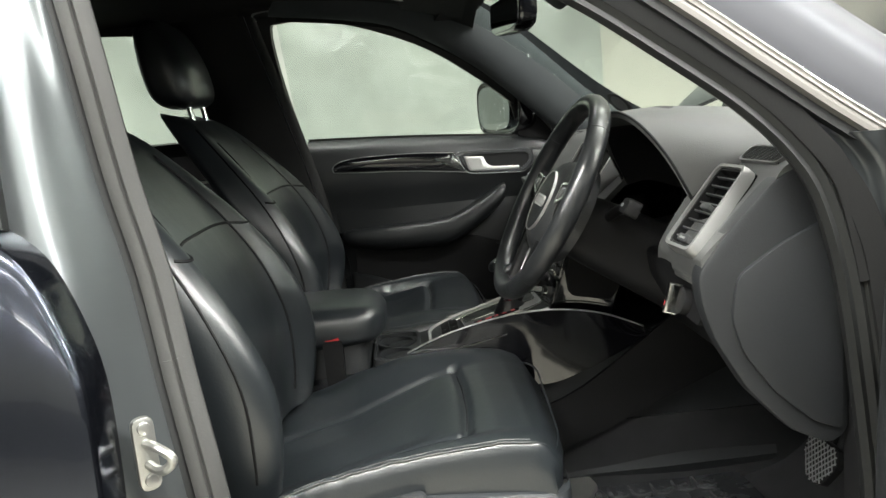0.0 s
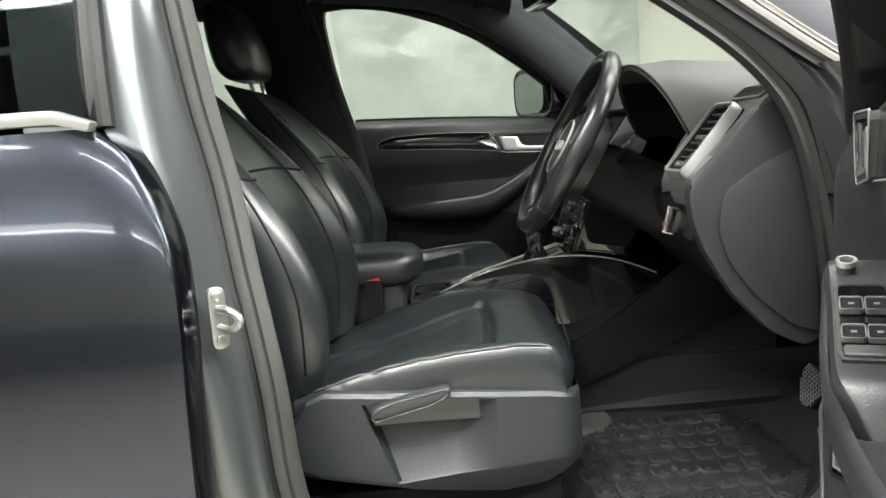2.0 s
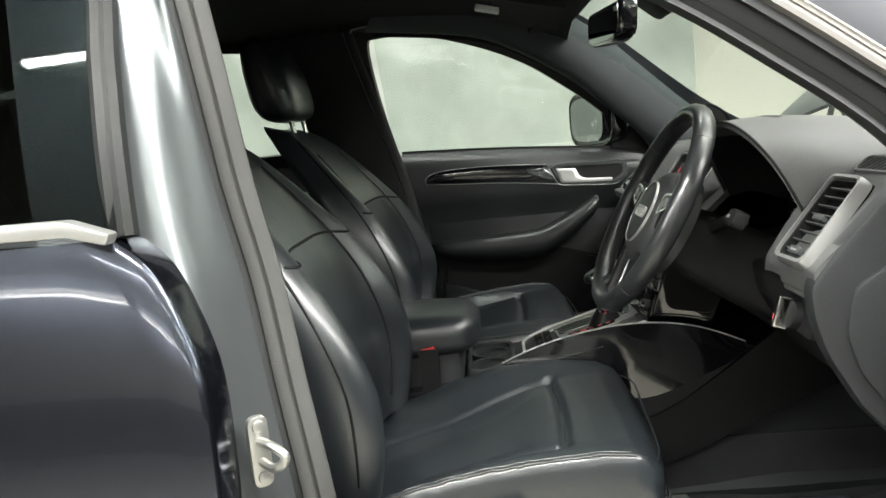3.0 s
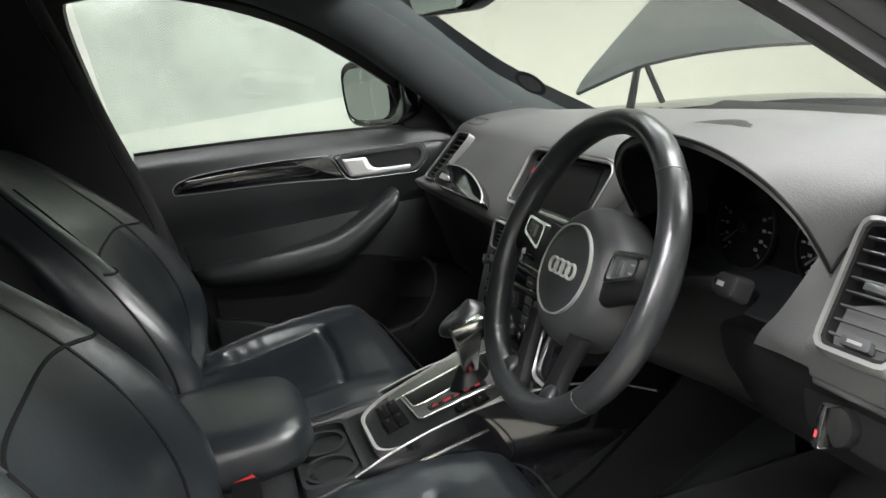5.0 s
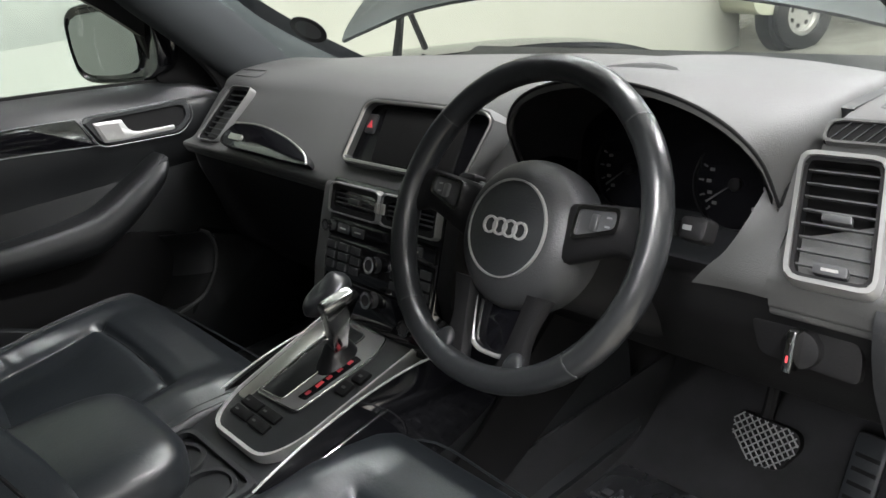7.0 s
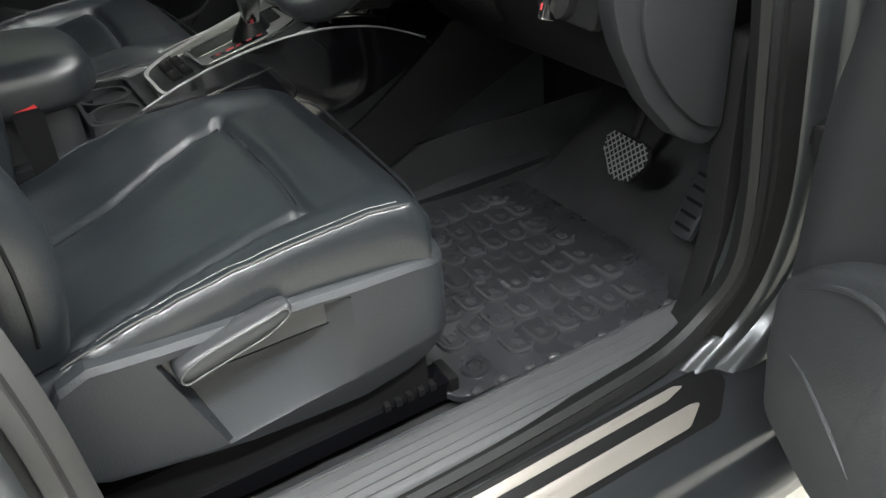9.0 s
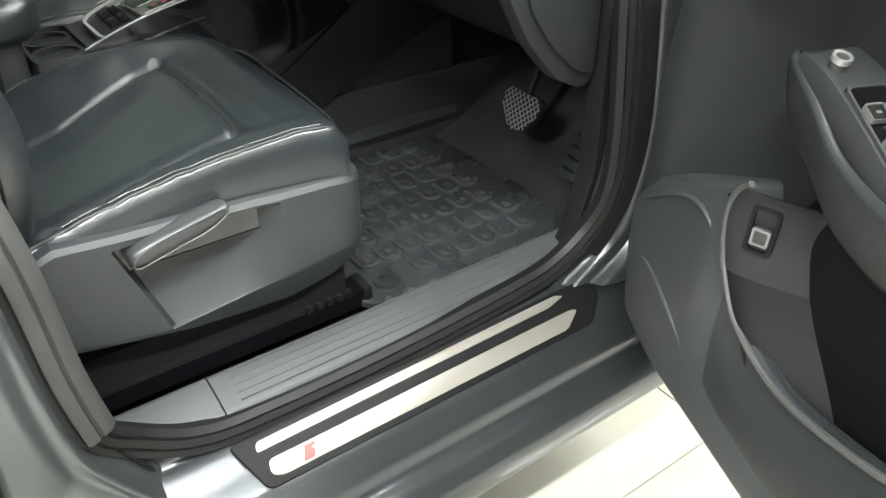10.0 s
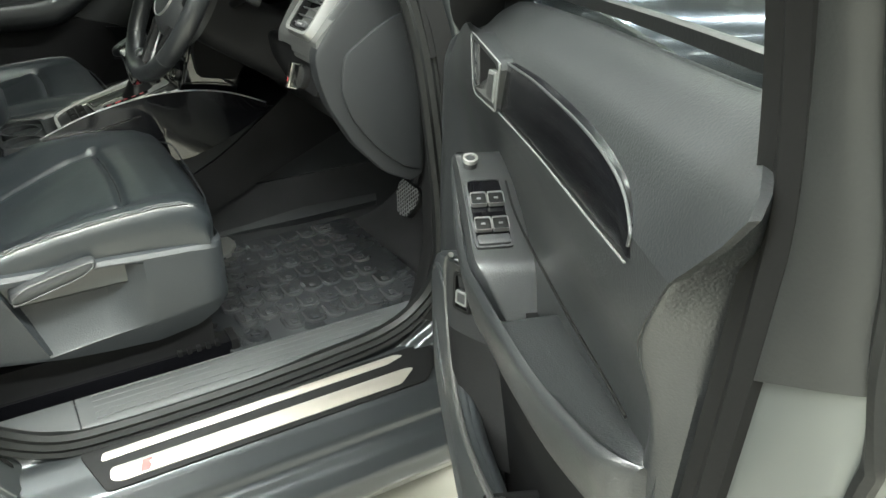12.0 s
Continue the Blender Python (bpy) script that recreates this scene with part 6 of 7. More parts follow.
part("centre_panel", slab(rounded([(-0.140, 0.020), (0.140, 0.020), (0.135, -0.21), (-0.135, -0.21)], 0.008, 2), skp, -0.12, -0.002, 0.003), PIANO, dash, "gloss black centre stack")
for a in (-0.068, 0.068):
    air_vent("centre_vent", skp(a, -0.012, 0.0), (0, -1, 0), (0.33, 0, 0.944), 0.130, 0.050, 3, dash, True, 0.006, 0.0, 0.004, 0.0025)
part("vent_lever", slab(rounded(rect(-0.012, 0.012, -0.020, -0.004), 0.002, 2), skp, 0.0, 0.009, 0.002), ALU, dash)
part("row_panel", slab(rounded(rect(-0.132, 0.132, -0.072, -0.045), 0.004, 2), skp, -0.002, 0.003, 0.001), PIANO, dash)
part("radio_panel", slab(rounded(rect(-0.132, 0.132, -0.135, -0.076), 0.004, 2), skp, -0.002, 0.002, 0.001), PIANO, dash)
part("climate_panel", slab(rounded(rect(-0.132, 0.132, -0.20, -0.139), 0.004, 2), skp, -0.002, 0.002, 0.001), PIANO, dash)


def dial(a, b, r):
    k = part("dial", disc(skp, r, 0.002, 0.017, 0.002, 26, a, b), BUTTON, dash, "black dial with a chrome rim")
    part("dial_rim", ring(skp, r * 0.70, r * 1.06, 0.012, 0.0185, 30, a, b), CHROME, k)


dial(-0.122, -0.058, 0.009)
dial(0.003, -0.098, 0.0125)
dial(0.005, -0.152, 0.0125)
dial(-0.100, -0.170, 0.012)
dial(0.100, -0.170, 0.012)
for b in (-0.088, -0.104, -0.120):
    for a in (-0.118, -0.085, -0.052, 0.052, 0.085, 0.118):
        part("radio_button", slab(rounded(rect(a - 0.013, a + 0.010, b - 0.006, b + 0.006), 0.0015, 2), skp, 0.002, 0.0045, 0.001), BUTTON, dash)
for a in (-0.09, -0.05, 0.05, 0.09):
    part("row_button", slab(rounded(rect(a - 0.015, a + 0.015, -0.066, -0.051), 0.0015, 2), skp, 0.003, 0.0055, 0.001), BUTTON, dash)
    part("row_mark", slab(rect(a - 0.008, a + 0.008, -0.0595, -0.0575), skp, 0.0056, 0.006), MARK, dash)
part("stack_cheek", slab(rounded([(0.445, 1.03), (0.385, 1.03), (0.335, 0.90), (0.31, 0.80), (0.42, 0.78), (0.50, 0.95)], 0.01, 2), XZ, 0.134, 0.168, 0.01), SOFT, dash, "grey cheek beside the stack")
# driver-side twin of the grey cheek, its shade put into a near-black colour
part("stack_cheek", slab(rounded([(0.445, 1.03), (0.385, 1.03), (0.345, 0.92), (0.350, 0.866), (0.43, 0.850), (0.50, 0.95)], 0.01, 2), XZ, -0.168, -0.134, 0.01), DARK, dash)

# passenger-side decorative inlay
tp = plane_put((0.4, 0.36, 1.062), (0, -1, 0), (0.72, 0, 0.69))
blade = [(-0.155, -0.022), (-0.135, 0.026), (-0.05, 0.030), (0.05, 0.018), (0.13, -0.004), (0.155, -0.022), (0.12, -0.026), (-0.02, -0.026)]
part("dash_inlay", slab([(p.x, p.y) for p in spline([(a, b, 0) for a, b in blade], 4, True)], tp, -0.012, 0.007, 0.003), PIANO, dash, "gloss black dash inlay")
part("inlay_border", tube([tp(a, b, 0.0065) for a, b in blade[1:6]], 0.002, n=6, per=4), ALU, dash)
part("inlay_badge", slab(rounded(rect(-0.13, -0.085, -0.010, 0.002), 0.002, 2), tp, 0.007, 0.0085), ALU, dash, "small bright badge")

# light switch under the driver's vent
lsp = plane_put((0.428, -0.621, 0.955), (0, -1, 0), (0.28, 0, 0.96))
part("switch_panel", slab(rounded([(-0.060, 0.014), (0.045, 0.020), (0.056, 0.006), (0.058, -0.026), (-0.045, -0.022)], 0.010, 3), lsp, -0.006, 0.004, 0.002), DARK, dash)
knob = part("light_switch", disc(lsp, 0.020, 0.004, 0.016, 0.003, 28, 0.0, -0.004), DARK, dash, "rotary light switch")
part("switch_grip", slab(rounded(rect(-0.007, 0.003, -0.026, 0.018), 0.003, 3), lsp, 0.016, 0.034, 0.003), CHROME, knob, "chrome switch grip")
part("switch_mark", slab(rect(-0.0036, -0.0012, -0.015, -0.008), lsp, 0.0341, 0.0343), REDLIGHT, knob)

# ---- steering wheel ----
AIRBAG = material("airbag_skin", (0.024, 0.025, 0.026), 0.46, grain=0.5, grain_scale=500, vary=0.15, vary_scale=8)
WC = Vector((0.291, -0.367, 1.073))
wp = plane_put(WC, (0, -1, 0), (0.5, 0, 0.866))
wheel = thing("steering_wheel", "worn black leather steering wheel with chrome trimmed spokes", "steering wheel", WC)
rim_pts = []
for k in range(48):
    a = 2 * math.pi * k / 48
    r = 0.1735
    b = r * math.sin(a)
    rim_pts.append(wp(r * math.cos(a), 0.006 + (b if b > 0 else b * 0.96), 0.012))
part("rim", sweep(rim_pts, circle(0.0145, 12, 0.0175), True, (-0.866, 0, 0.5), 0), LEATHER_WORN, wheel, "polished black leather rim", smooth=60)
for k in (6, 19, 30, 42):
    c, t = rim_pts[k], (rim_pts[k + 1] - rim_pts[k - 1]).normalized()
    part("rim_seam", sweep([c - t * 0.0009, c + t * 0.0009], circle(0.0149, 14, 0.0179), False, (-0.866, 0, 0.5), 0), THREAD, wheel)
hub = []
for r, dd in ((0.081, -0.045), (0.083, -0.022), (0.080, -0.002), (0.071, 0.010), (0.054, 0.0185), (0.02, 0.0205)):
    hub.append([wp(r * math.cos(a) * 1.0, r * math.sin(a) * (1.0 if math.sin(a) > 0 else 1.04), dd) for a in [2 * math.pi * i / 20 for i in range(20)]])
part("airbag_cover", loft(hub, 3, 2), AIRBAG, wheel, "grey airbag cover", smooth=60)
part("badge_face", disc(wp, 0.052, 0.0, 0.0215, 0.001, 40), TRIM, wheel)
part("badge_ring", ring(wp, 0.0522, 0.0540, 0.010, 0.0226, 48), SATIN, wheel, "thin bright ring")
for k in range(4):
    part("emblem_ring", ring(wp, 0.0076, 0.0098, 0.0213, 0.0245, 28, -0.0216 + 0.0144 * k, 0.0), BRIGHTSATIN, wheel, "satin metal ring")
for s in (-1, 1):
    arm = [[wp(s * 0.06, 0.035, 0.006), wp(s * 0.06, -0.020, 0.006), wp(s * 0.06, -0.020, -0.012), wp(s * 0.06, 0.035, -0.012)],
           [wp(s * 0.10, 0.042, 0.012), wp(s * 0.10, -0.004, 0.012), wp(s * 0.10, -0.008, -0.008), wp(s * 0.10, 0.036, -0.008)],
           [wp(s * 0.14, 0.046, 0.012), wp(s * 0.14, 0.006, 0.012), wp(s * 0.14, 0.004, -0.004), wp(s * 0.14, 0.040, -0.004)],
           [wp(s * 0.170, 0.046, 0.014), wp(s * 0.170, -0.004, 0.014), wp(s * 0.170, -0.004, 0.004), wp(s * 0.170, 0.046, 0.004)]]
    part("spoke", loft(arm, 4, 4), DARK, wheel, "black spoke")
    pad = rounded([(s * 0.083, 0.040), (s * 0.134, 0.044), (s * 0.136, 0.020), (s * 0.083, 0.004)], 0.006, 3)
    inner = rounded([(s * 0.0865, 0.0365), (s * 0.131, 0.0405), (s * 0.1325, 0.0235), (s * 0.0865, 0.0085)], 0.005, 3)
    sp_ = part("switch_trim", framed(pad, inner, wp, 0.008, 0.019, 48), CHROME, wheel, "chrome switch trim")
    part("switch_pad", slab(inner, wp, 0.008, 0.0165, 0.001), BUTTON, sp_)
    part("scroll_roller", slab(rounded(rect(s * 0.108 - 0.004, s * 0.108 + 0.004, 0.018, 0.034), 0.002, 2), wp, 0.0165, 0.021, 0.001), LEVERDARK, sp_)
    for yy in (0.024, 0.033):
        part("symbol", slab(rect(s * 0.122 - 0.003, s * 0.122 + 0.003, yy - 0.001, yy + 0.001), wp, 0.0166, 0.0170), LEVERGREY, sp_)
    part("lower_spoke", loft([[wp(s * x0, y, 0.008), wp(s * x1, y, 0.008), wp(s * x1, y, -0.008), wp(s * x0, y, -0.008)] for x0, x1, y in ((0.042, 0.068, -0.062), (0.036, 0.056, -0.10), (0.030, 0.056, -0.13), (0.024, 0.066, -0.160))], 3, 3), DARK, wheel)
part("spoke_trim", tube([wp(-0.040, -0.080, -0.004), wp(-0.031, -0.122, -0.006), wp(-0.020, -0.134, -0.006), wp(0.0, -0.136, -0.006), wp(0.020, -0.134, -0.006), wp(0.031, -0.122, -0.006), wp(0.040, -0.080, -0.004)], 0.0028, n=8, per=5), SATIN, wheel, "satin V trim")
part("spoke_filler", slab(rounded([(-0.038, -0.080), (0.038, -0.080), (0.026, -0.134), (-0.026, -0.134)], 0.006, 3), wp, -0.020, -0.008, 0.002), PIANO, wheel)
for s in (-1, 1):
    part("thumb_rest", loft([[wp(s * x + dx_, y + dy_, d) for dx_, dy_ in circle(r, 8)] for x, y, d, r in ((0.050, -0.128, 0.002, 0.006), (0.052, -0.134, 0.010, 0.012), (0.055, -0.144, 0.018, 0.012), (0.058, -0.154, 0.016, 0.005))], 3, 2), LEATHER_WORN, wheel)

# column shroud and stalks
col = thing("steering_column", "black steering column shroud with two stalks", "steering column", (0.40, -0.345, 0.95))
rows = []
for d, w, h in ((-0.035, 0.055, 0.045), (-0.06, 0.062, 0.055), (-0.12, 0.064, 0.06), (-0.20, 0.07, 0.065), (-0.28, 0.075, 0.07)):
    rows.append([wp(w * math.copysign(abs(math.cos(a)) ** 0.6, math.cos(a)), h * math.copysign(abs(math.sin(a)) ** 0.6, math.sin(a)) - 0.012, d) for a in [2 * math.pi * i / 16 for i in range(16)]])
part("shroud", loft(rows, 3, 2), DARK, col)
for s in (-1, 1):
    st_ = part("stalk", tube([wp(s * 0.05, 0.02, -0.080), wp(s * 0.10, 0.035, -0.075), wp(s * 0.145, 0.045, -0.070)], 0.0085, n=10), DARK, col, "black stalk")
    part("stalk_end", slab(rounded(rect(s * 0.164 - 0.016, s * 0.164 + 0.016, 0.034, 0.060), 0.008, 4), wp, -0.082, -0.060, 0.006), DARK, st_)
    part("stalk_mark", slab(rect(s * 0.160 - 0.006, s * 0.160 + 0.004, 0.044, 0.049), wp, -0.0600, -0.0594), LEVERGREY, st_)

# ---- centre console ----
GATEGREY = material("selector_panel_grey", (0.20, 0.20, 0.20), 0.4, metal=0.4, grain=0.1, vary=0.1)
DIMRED = glow("dim_red_backlight", (0.30, 0.02, 0.03), 0.10)
con = thing("centre_console", "black centre console with gloss sides and bright edging", "centre console", (0.1, 0, 0.44))
rows = []
for x, zt, w in ((-0.36, 0.70, 0.10), (-0.20, 0.725, 0.11), (-0.05, 0.735, 0.118), (0.05, 0.750, 0.125), (0.18, 0.775, 0.13), (0.30, 0.805, 0.14), (0.42, 0.80, 0.145), (0.56, 0.77, 0.15), (0.75, 0.74, 0.15)):
    rows.append([(x, -w * 0.86, zt), (x, -w, zt - 0.02), (x, -w - 0.008, zt - 0.10), (x, -w - 0.008, 0.56), (x, -w - 0.008, 0.44), (x, w + 0.008, 0.44), (x, w + 0.008, 0.56), (x, w + 0.008, zt - 0.10), (x, w, zt - 0.02), (x, w * 0.86, zt)])
part("body", loft(rows, 3, 2), TRIM, con, "black console body", smooth=30)
for s in (-1, 1):
    side = [[(0.02, s * 0.140, 0.775), (0.08, s * 0.146, 0.800), (0.14, s * 0.150, 0.818), (0.21, s * 0.154, 0.832), (0.28, s * 0.158, 0.838), (0.35, s * 0.162, 0.834), (0.42, s * 0.166, 0.818), (0.49, s * 0.170, 0.788)],
            [(0.05, s * 0.143, 0.758), (0.10, s * 0.149, 0.775), (0.16, s * 0.153, 0.788), (0.22, s * 0.157, 0.800), (0.285, s * 0.162, 0.792), (0.355, s * 0.166, 0.785), (0.43, s * 0.169, 0.785), (0.492, s * 0.172, 0.780)],
            [(0.07, s * 0.143, 0.735), (0.12, s * 0.150, 0.730), (0.17, s * 0.155, 0.722), (0.23, s * 0.160, 0.708), (0.29, s * 0.165, 0.690), (0.37, s * 0.169, 0.712), (0.45, s * 0.172, 0.748), (0.494, s * 0.174, 0.772)]]
    side = side if s < 0 else [[(x, y * 0.93, z - 0.045) for x, y, z in r] for r in side]
    part("side_inlay", sheet(side, 0.006, 3, 3, (0, -s, 0)), PIANO, con, "gloss black side inlay")
    part("side_edging", tube([(p[0], s * (abs(p[1]) + 0.001), p[2] + 0.003) for p in side[0]], 0.0017, n=6), SATIN, con, "bright edging")
    part("side_line", tube([(p[0], s * (abs(p[1]) + 0.002), p[2] - 0.001) for p in side[1][1:4]], 0.0018, n=6), CHROME, con)
    part("tunnel_carpet", sheet([[(-0.30, s * 0.150, z), (0.0, s * 0.158, z), (0.40, s * 0.168, z), (0.70, s * 0.172, z), (0.95, s * 0.174, z)] for z in (0.44, 0.52, 0.60)], 0.006, 3, 3, (0, -s, 0)), CARPET, con, "black tunnel carpet")
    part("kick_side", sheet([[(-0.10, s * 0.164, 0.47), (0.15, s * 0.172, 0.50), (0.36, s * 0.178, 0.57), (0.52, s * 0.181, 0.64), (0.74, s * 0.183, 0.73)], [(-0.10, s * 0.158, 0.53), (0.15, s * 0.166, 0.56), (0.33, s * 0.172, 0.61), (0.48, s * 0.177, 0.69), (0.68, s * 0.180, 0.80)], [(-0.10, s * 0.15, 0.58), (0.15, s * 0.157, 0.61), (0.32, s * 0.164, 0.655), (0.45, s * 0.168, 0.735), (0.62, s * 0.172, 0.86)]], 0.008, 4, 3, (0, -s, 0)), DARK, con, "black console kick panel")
# selector plate: sloping up to the front
plp = plane_put((0.205, 0.0, 0.798), (0, -1, 0), (0.965, 0, 0.26))
plate = rounded([(-0.072, -0.146), (0.072, -0.146), (0.100, -0.095), (0.118, 0.165), (-0.118, 0.165), (-0.100, -0.095)], [0.05, 0.05, 0.03, 0.01, 0.01, 0.03], 5)
platei = rounded([(-0.069, -0.137), (0.069, -0.137), (0.095, -0.091), (0.111, 0.16), (-0.111, 0.16), (-0.095, -0.091)], [0.046, 0.046, 0.03, 0.01, 0.01, 0.03], 5)
part("selector_plate", slab(platei, plp, -0.04, 0.002, 0.002), TRIM, con, "black selector plate")
part("plate_border", framed(plate, platei, plp, -0.04, 0.006, 80, lip=0.4), BRIGHTSATIN, con, "chrome plate border")
part("side_tray", slab(rounded([(-0.090, -0.085), (-0.064, -0.085), (-0.066, 0.13), (-0.107, 0.14)], 0.008, 3), plp, 0.002, 0.004, 0.0015), ALU, con, "brushed metal side panel")
gate_o = rounded([(-0.060, -0.066), (0.042, -0.060), (0.062, 0.075), (0.050, 0.112), (-0.054, 0.112)], 0.010, 3)
part("gate_panel", slab(gate_o, plp, 0.0, 0.005, 0.0015), GATEGREY, con, "grey selector panel")
part("gate_line", sweep([plp(a, b, 0.0055) for a, b in gate_o], circle(0.0014, 6), True, (-0.26, 0, 0.965), 0), CHROME, con, "thin bright selector line")
well = rounded([(-0.056, -0.060), (-0.002, -0.056), (0.012, 0.10), (-0.050, 0.106)], 0.008, 3)
part("gate_leather", slab(well, plp, 0.0, 0.0062, 0.002), LEATHER_WORN, con, "creased black leather gaiter")
part("gate_line", sweep([plp(a, b, 0.0062) for a, b in well], circle(0.0012, 6), True, (-0.26, 0, 0.965), 0), CHROME, con)
part("gear_display", slab(rounded([(0.018, -0.040), (0.036, -0.038), (0.050, 0.060), (0.034, 0.062)], 0.003, 2), plp, 0.004, 0.0062), DARKSCREEN, con)
for k in range(5):
    b = -0.031 + 0.0185 * k
    a = 0.0235 + 0.14 * (b + 0.03)
    part("gear_letter", slab(rect(a, a + 0.0075, b, b + (0.009 if k != 1 else 0.013)), plp, 0.0062, 0.0066), REDLIGHT if k == 1 else DIMRED, con, "red lit selector mark")
for k in range(2):
    for j in range(2):
        bt = part("console_button", slab(rounded(rect(-0.066 + 0.050 * j, -0.020 + 0.050 * j, -0.112 + 0.020 * k, -0.095 + 0.020 * k), 0.002, 2), plp, 0.002, 0.006, 0.0015), DARK, con, "black console button")
        part("button_mark", slab(rect(-0.060 + 0.050 * j, -0.052 + 0.050 * j, -0.105 + 0.020 * k, -0.102 + 0.020 * k), plp, 0.0061, 0.0064), DIMMARK, bt)
for k in range(2):
    md = part("mode_button", slab(rounded(rect(0.060 + 0.006 * k, 0.084 + 0.006 * k, -0.004 + 0.028 * k, 0.020 + 0.028 * k), 0.003, 2), plp, 0.002, 0.007, 0.002), DARK, con, "black mode button")
    part("button_mark", slab(rect(0.068 + 0.006 * k, 0.076 + 0.006 * k, 0.006 + 0.028 * k, 0.010 + 0.028 * k), plp, 0.0071, 0.0074), DIMMARK, md)
# cupholders
for cy in (-0.045, 0.045):
    cup = part("cupholder_ring", ring(XY, 0.036, 0.043, 0.735, 0.752, 32, -0.005, cy), TRIM, con, "black cupholder")
    part("cup_bottom", disc(XY, 0.036, 0.7385, 0.7392, 0, 28, -0.005, cy), PIANO, cup)
part("cup_surround", framed(rounded(rect(-0.055, 0.05, -0.108, 0.108), 0.02, 4), rounded(rect(-0.046, 0.040, -0.095, 0.095), 0.02, 4), XY, 0.70, 0.757, 72, lip=0.3), TRIM, con)
# armrest lid
rows = []
for x, w, t in ((-0.40, 0.085, 0.030), (-0.38, 0.112, 0.048), (-0.28, 0.128, 0.058), (-0.13, 0.130, 0.058), (-0.060, 0.122, 0.052), (-0.034, 0.102, 0.040), (-0.020, 0.07, 0.022)):
    c = 0.828
    rows.append([(x, w * math.copysign(abs(math.cos(a)) ** 0.5, math.cos(a)), c + t * (0.85 if math.sin(a) > 0 else 0.7) * math.copysign(abs(math.sin(a)) ** 0.6, math.sin(a))) for a in [2 * math.pi * i / 16 for i in range(16)]])
part("armrest", loft(rows, 4, 3), LEATHER, con, "padded black leather armrest", smooth=60)
part("armrest_box", slab(rounded(rect(-0.34, -0.06, -0.095, 0.095), 0.02, 3), XY, 0.68, 0.80, 0.006), TRIM, con)

# gear selector
sel = thing("gear_selector", "leather topped gear selector with satin metal grip", "gear selector", (0.262, -0.005, 0.80))
rows = []
for (x, z), w, d in zip(((0.250, 0.800), (0.254, 0.84), (0.258, 0.868), (0.256, 0.893), (0.250, 0.912), (0.248, 0.928), (0.250, 0.938)), (0.011, 0.012, 0.015, 0.022, 0.027, 0.024, 0.010), (0.010, 0.011, 0.014, 0.024, 0.040, 0.036, 0.015)):
    rows.append([(x + d * math.cos(a), -0.008 + w * math.sin(a), z + 0.012 * math.cos(a) * (1 if z > 0.9 else 0)) for a in [2 * math.pi * i / 14 for i in range(14)]])
part("grip", loft(rows, 4, 2), LEATHER_WORN, sel, "black leather grip", smooth=60)
face = plane_put((0.246, -0.0345, 0.885), (1, 0, 0), (0.05, -0.25, 1))
part("grip_inlay", slab(rounded([(-0.012, -0.055), (0.012, -0.055), (0.018, 0.0), (0.036, 0.036), (0.024, 0.046), (-0.030, 0.036), (-0.020, 0.0)], 0.008, 3), face, -0.012, 0.004, 0.003), CHROME, sel, "satin metal grip inlay")
part("boot", loft([[(0.25 + r * 1.3 * math.cos(a), -0.008 + r * math.sin(a), z) for a in [2 * math.pi * i / 12 for i in range(12)]] for r, z in ((0.034, 0.795), (0.028, 0.812), (0.020, 0.830), (0.013, 0.845))], 3, 2), LEATHER_WORN, sel)

# ---- pedals and mat ----
brake = thing("brake_pedal", "black rubber brake pedal with a diamond grid of bright ribs", "pedal", (0.72, -0.42, 0.60))
bp = plane_put((0.703, -0.437, 0.605), (-0.10, -0.99, 0), (0.38, 0, 0.92))
bpp = lambda a, b, d: bp(a, b, d)
bo = rounded([(-0.052, 0.030), (0.050, 0.034), (0.060, 0.010), (0.034, -0.038), (-0.010, -0.044), (-0.054, -0.010)], 0.014, 4)
part("pad", slab(bo, bpp, -0.012, 0.0, 0.003), DARK, brake)
for sgn in (-1, 1):
    for k in range(-8, 9):
        c0 = k * 0.0135
        line = []
        for i in range(-30, 31):
            t = i * 0.003
            p = (c0 + t, sgn * t * 1.0)
            inside = False
            for e in range(len(bo)):
                (xa, ya), (xb, yb2) = bo[e - 1], bo[e]
                if (ya > p[1]) != (yb2 > p[1]) and p[0] < (xb - xa) * (p[1] - ya) / (yb2 - ya) + xa:
                    inside = not inside
            if inside:
                line.append(bpp(p[0], p[1], 0.002))
        if len(line) > 2:
            part("rib", sweep([line[0], line[-1]], circle(0.0013, 5), False, (-0.9, 0, 0.4), 0), LEVERGREY, brake, "worn bright rib")
part("arm", tube([(0.72, -0.43, 0.61), (0.76, -0.43, 0.70), (0.80, -0.42, 0.82)], 0.010, n=8), DARK, brake)
gas = thing("accelerator_pedal", "black plastic accelerator pedal by the footwell wall", "pedal", (0.78, -0.60, 0.52))
gp2 = plane_put((0.735, -0.565, 0.555), (-0.1, -0.99, 0), (0.45, 0, 0.89))
part("pad", slab(rounded(rect(-0.022, 0.026, -0.055, 0.085), 0.01, 3), gp2, -0.010, 0.0, 0.003), SEATPLASTIC, gas)
for k in range(5):
    part("groove", slab(rect(-0.016, 0.020, -0.04 + 0.022 * k, -0.034 + 0.022 * k), gp2, 0.0, 0.0015), DARK, gas)

mat_ = thing("floor_mat", "black moulded rubber floor mat with raised angular ribs", "floor mat", (0.45, -0.4, 0.465))
mo = rounded([(0.235, -0.648), (0.50, -0.665), (0.60, -0.655), (0.66, -0.60), (0.66, -0.20), (0.25, -0.19), (0.225, -0.23), (0.215, -0.60)], 0.02, 4)
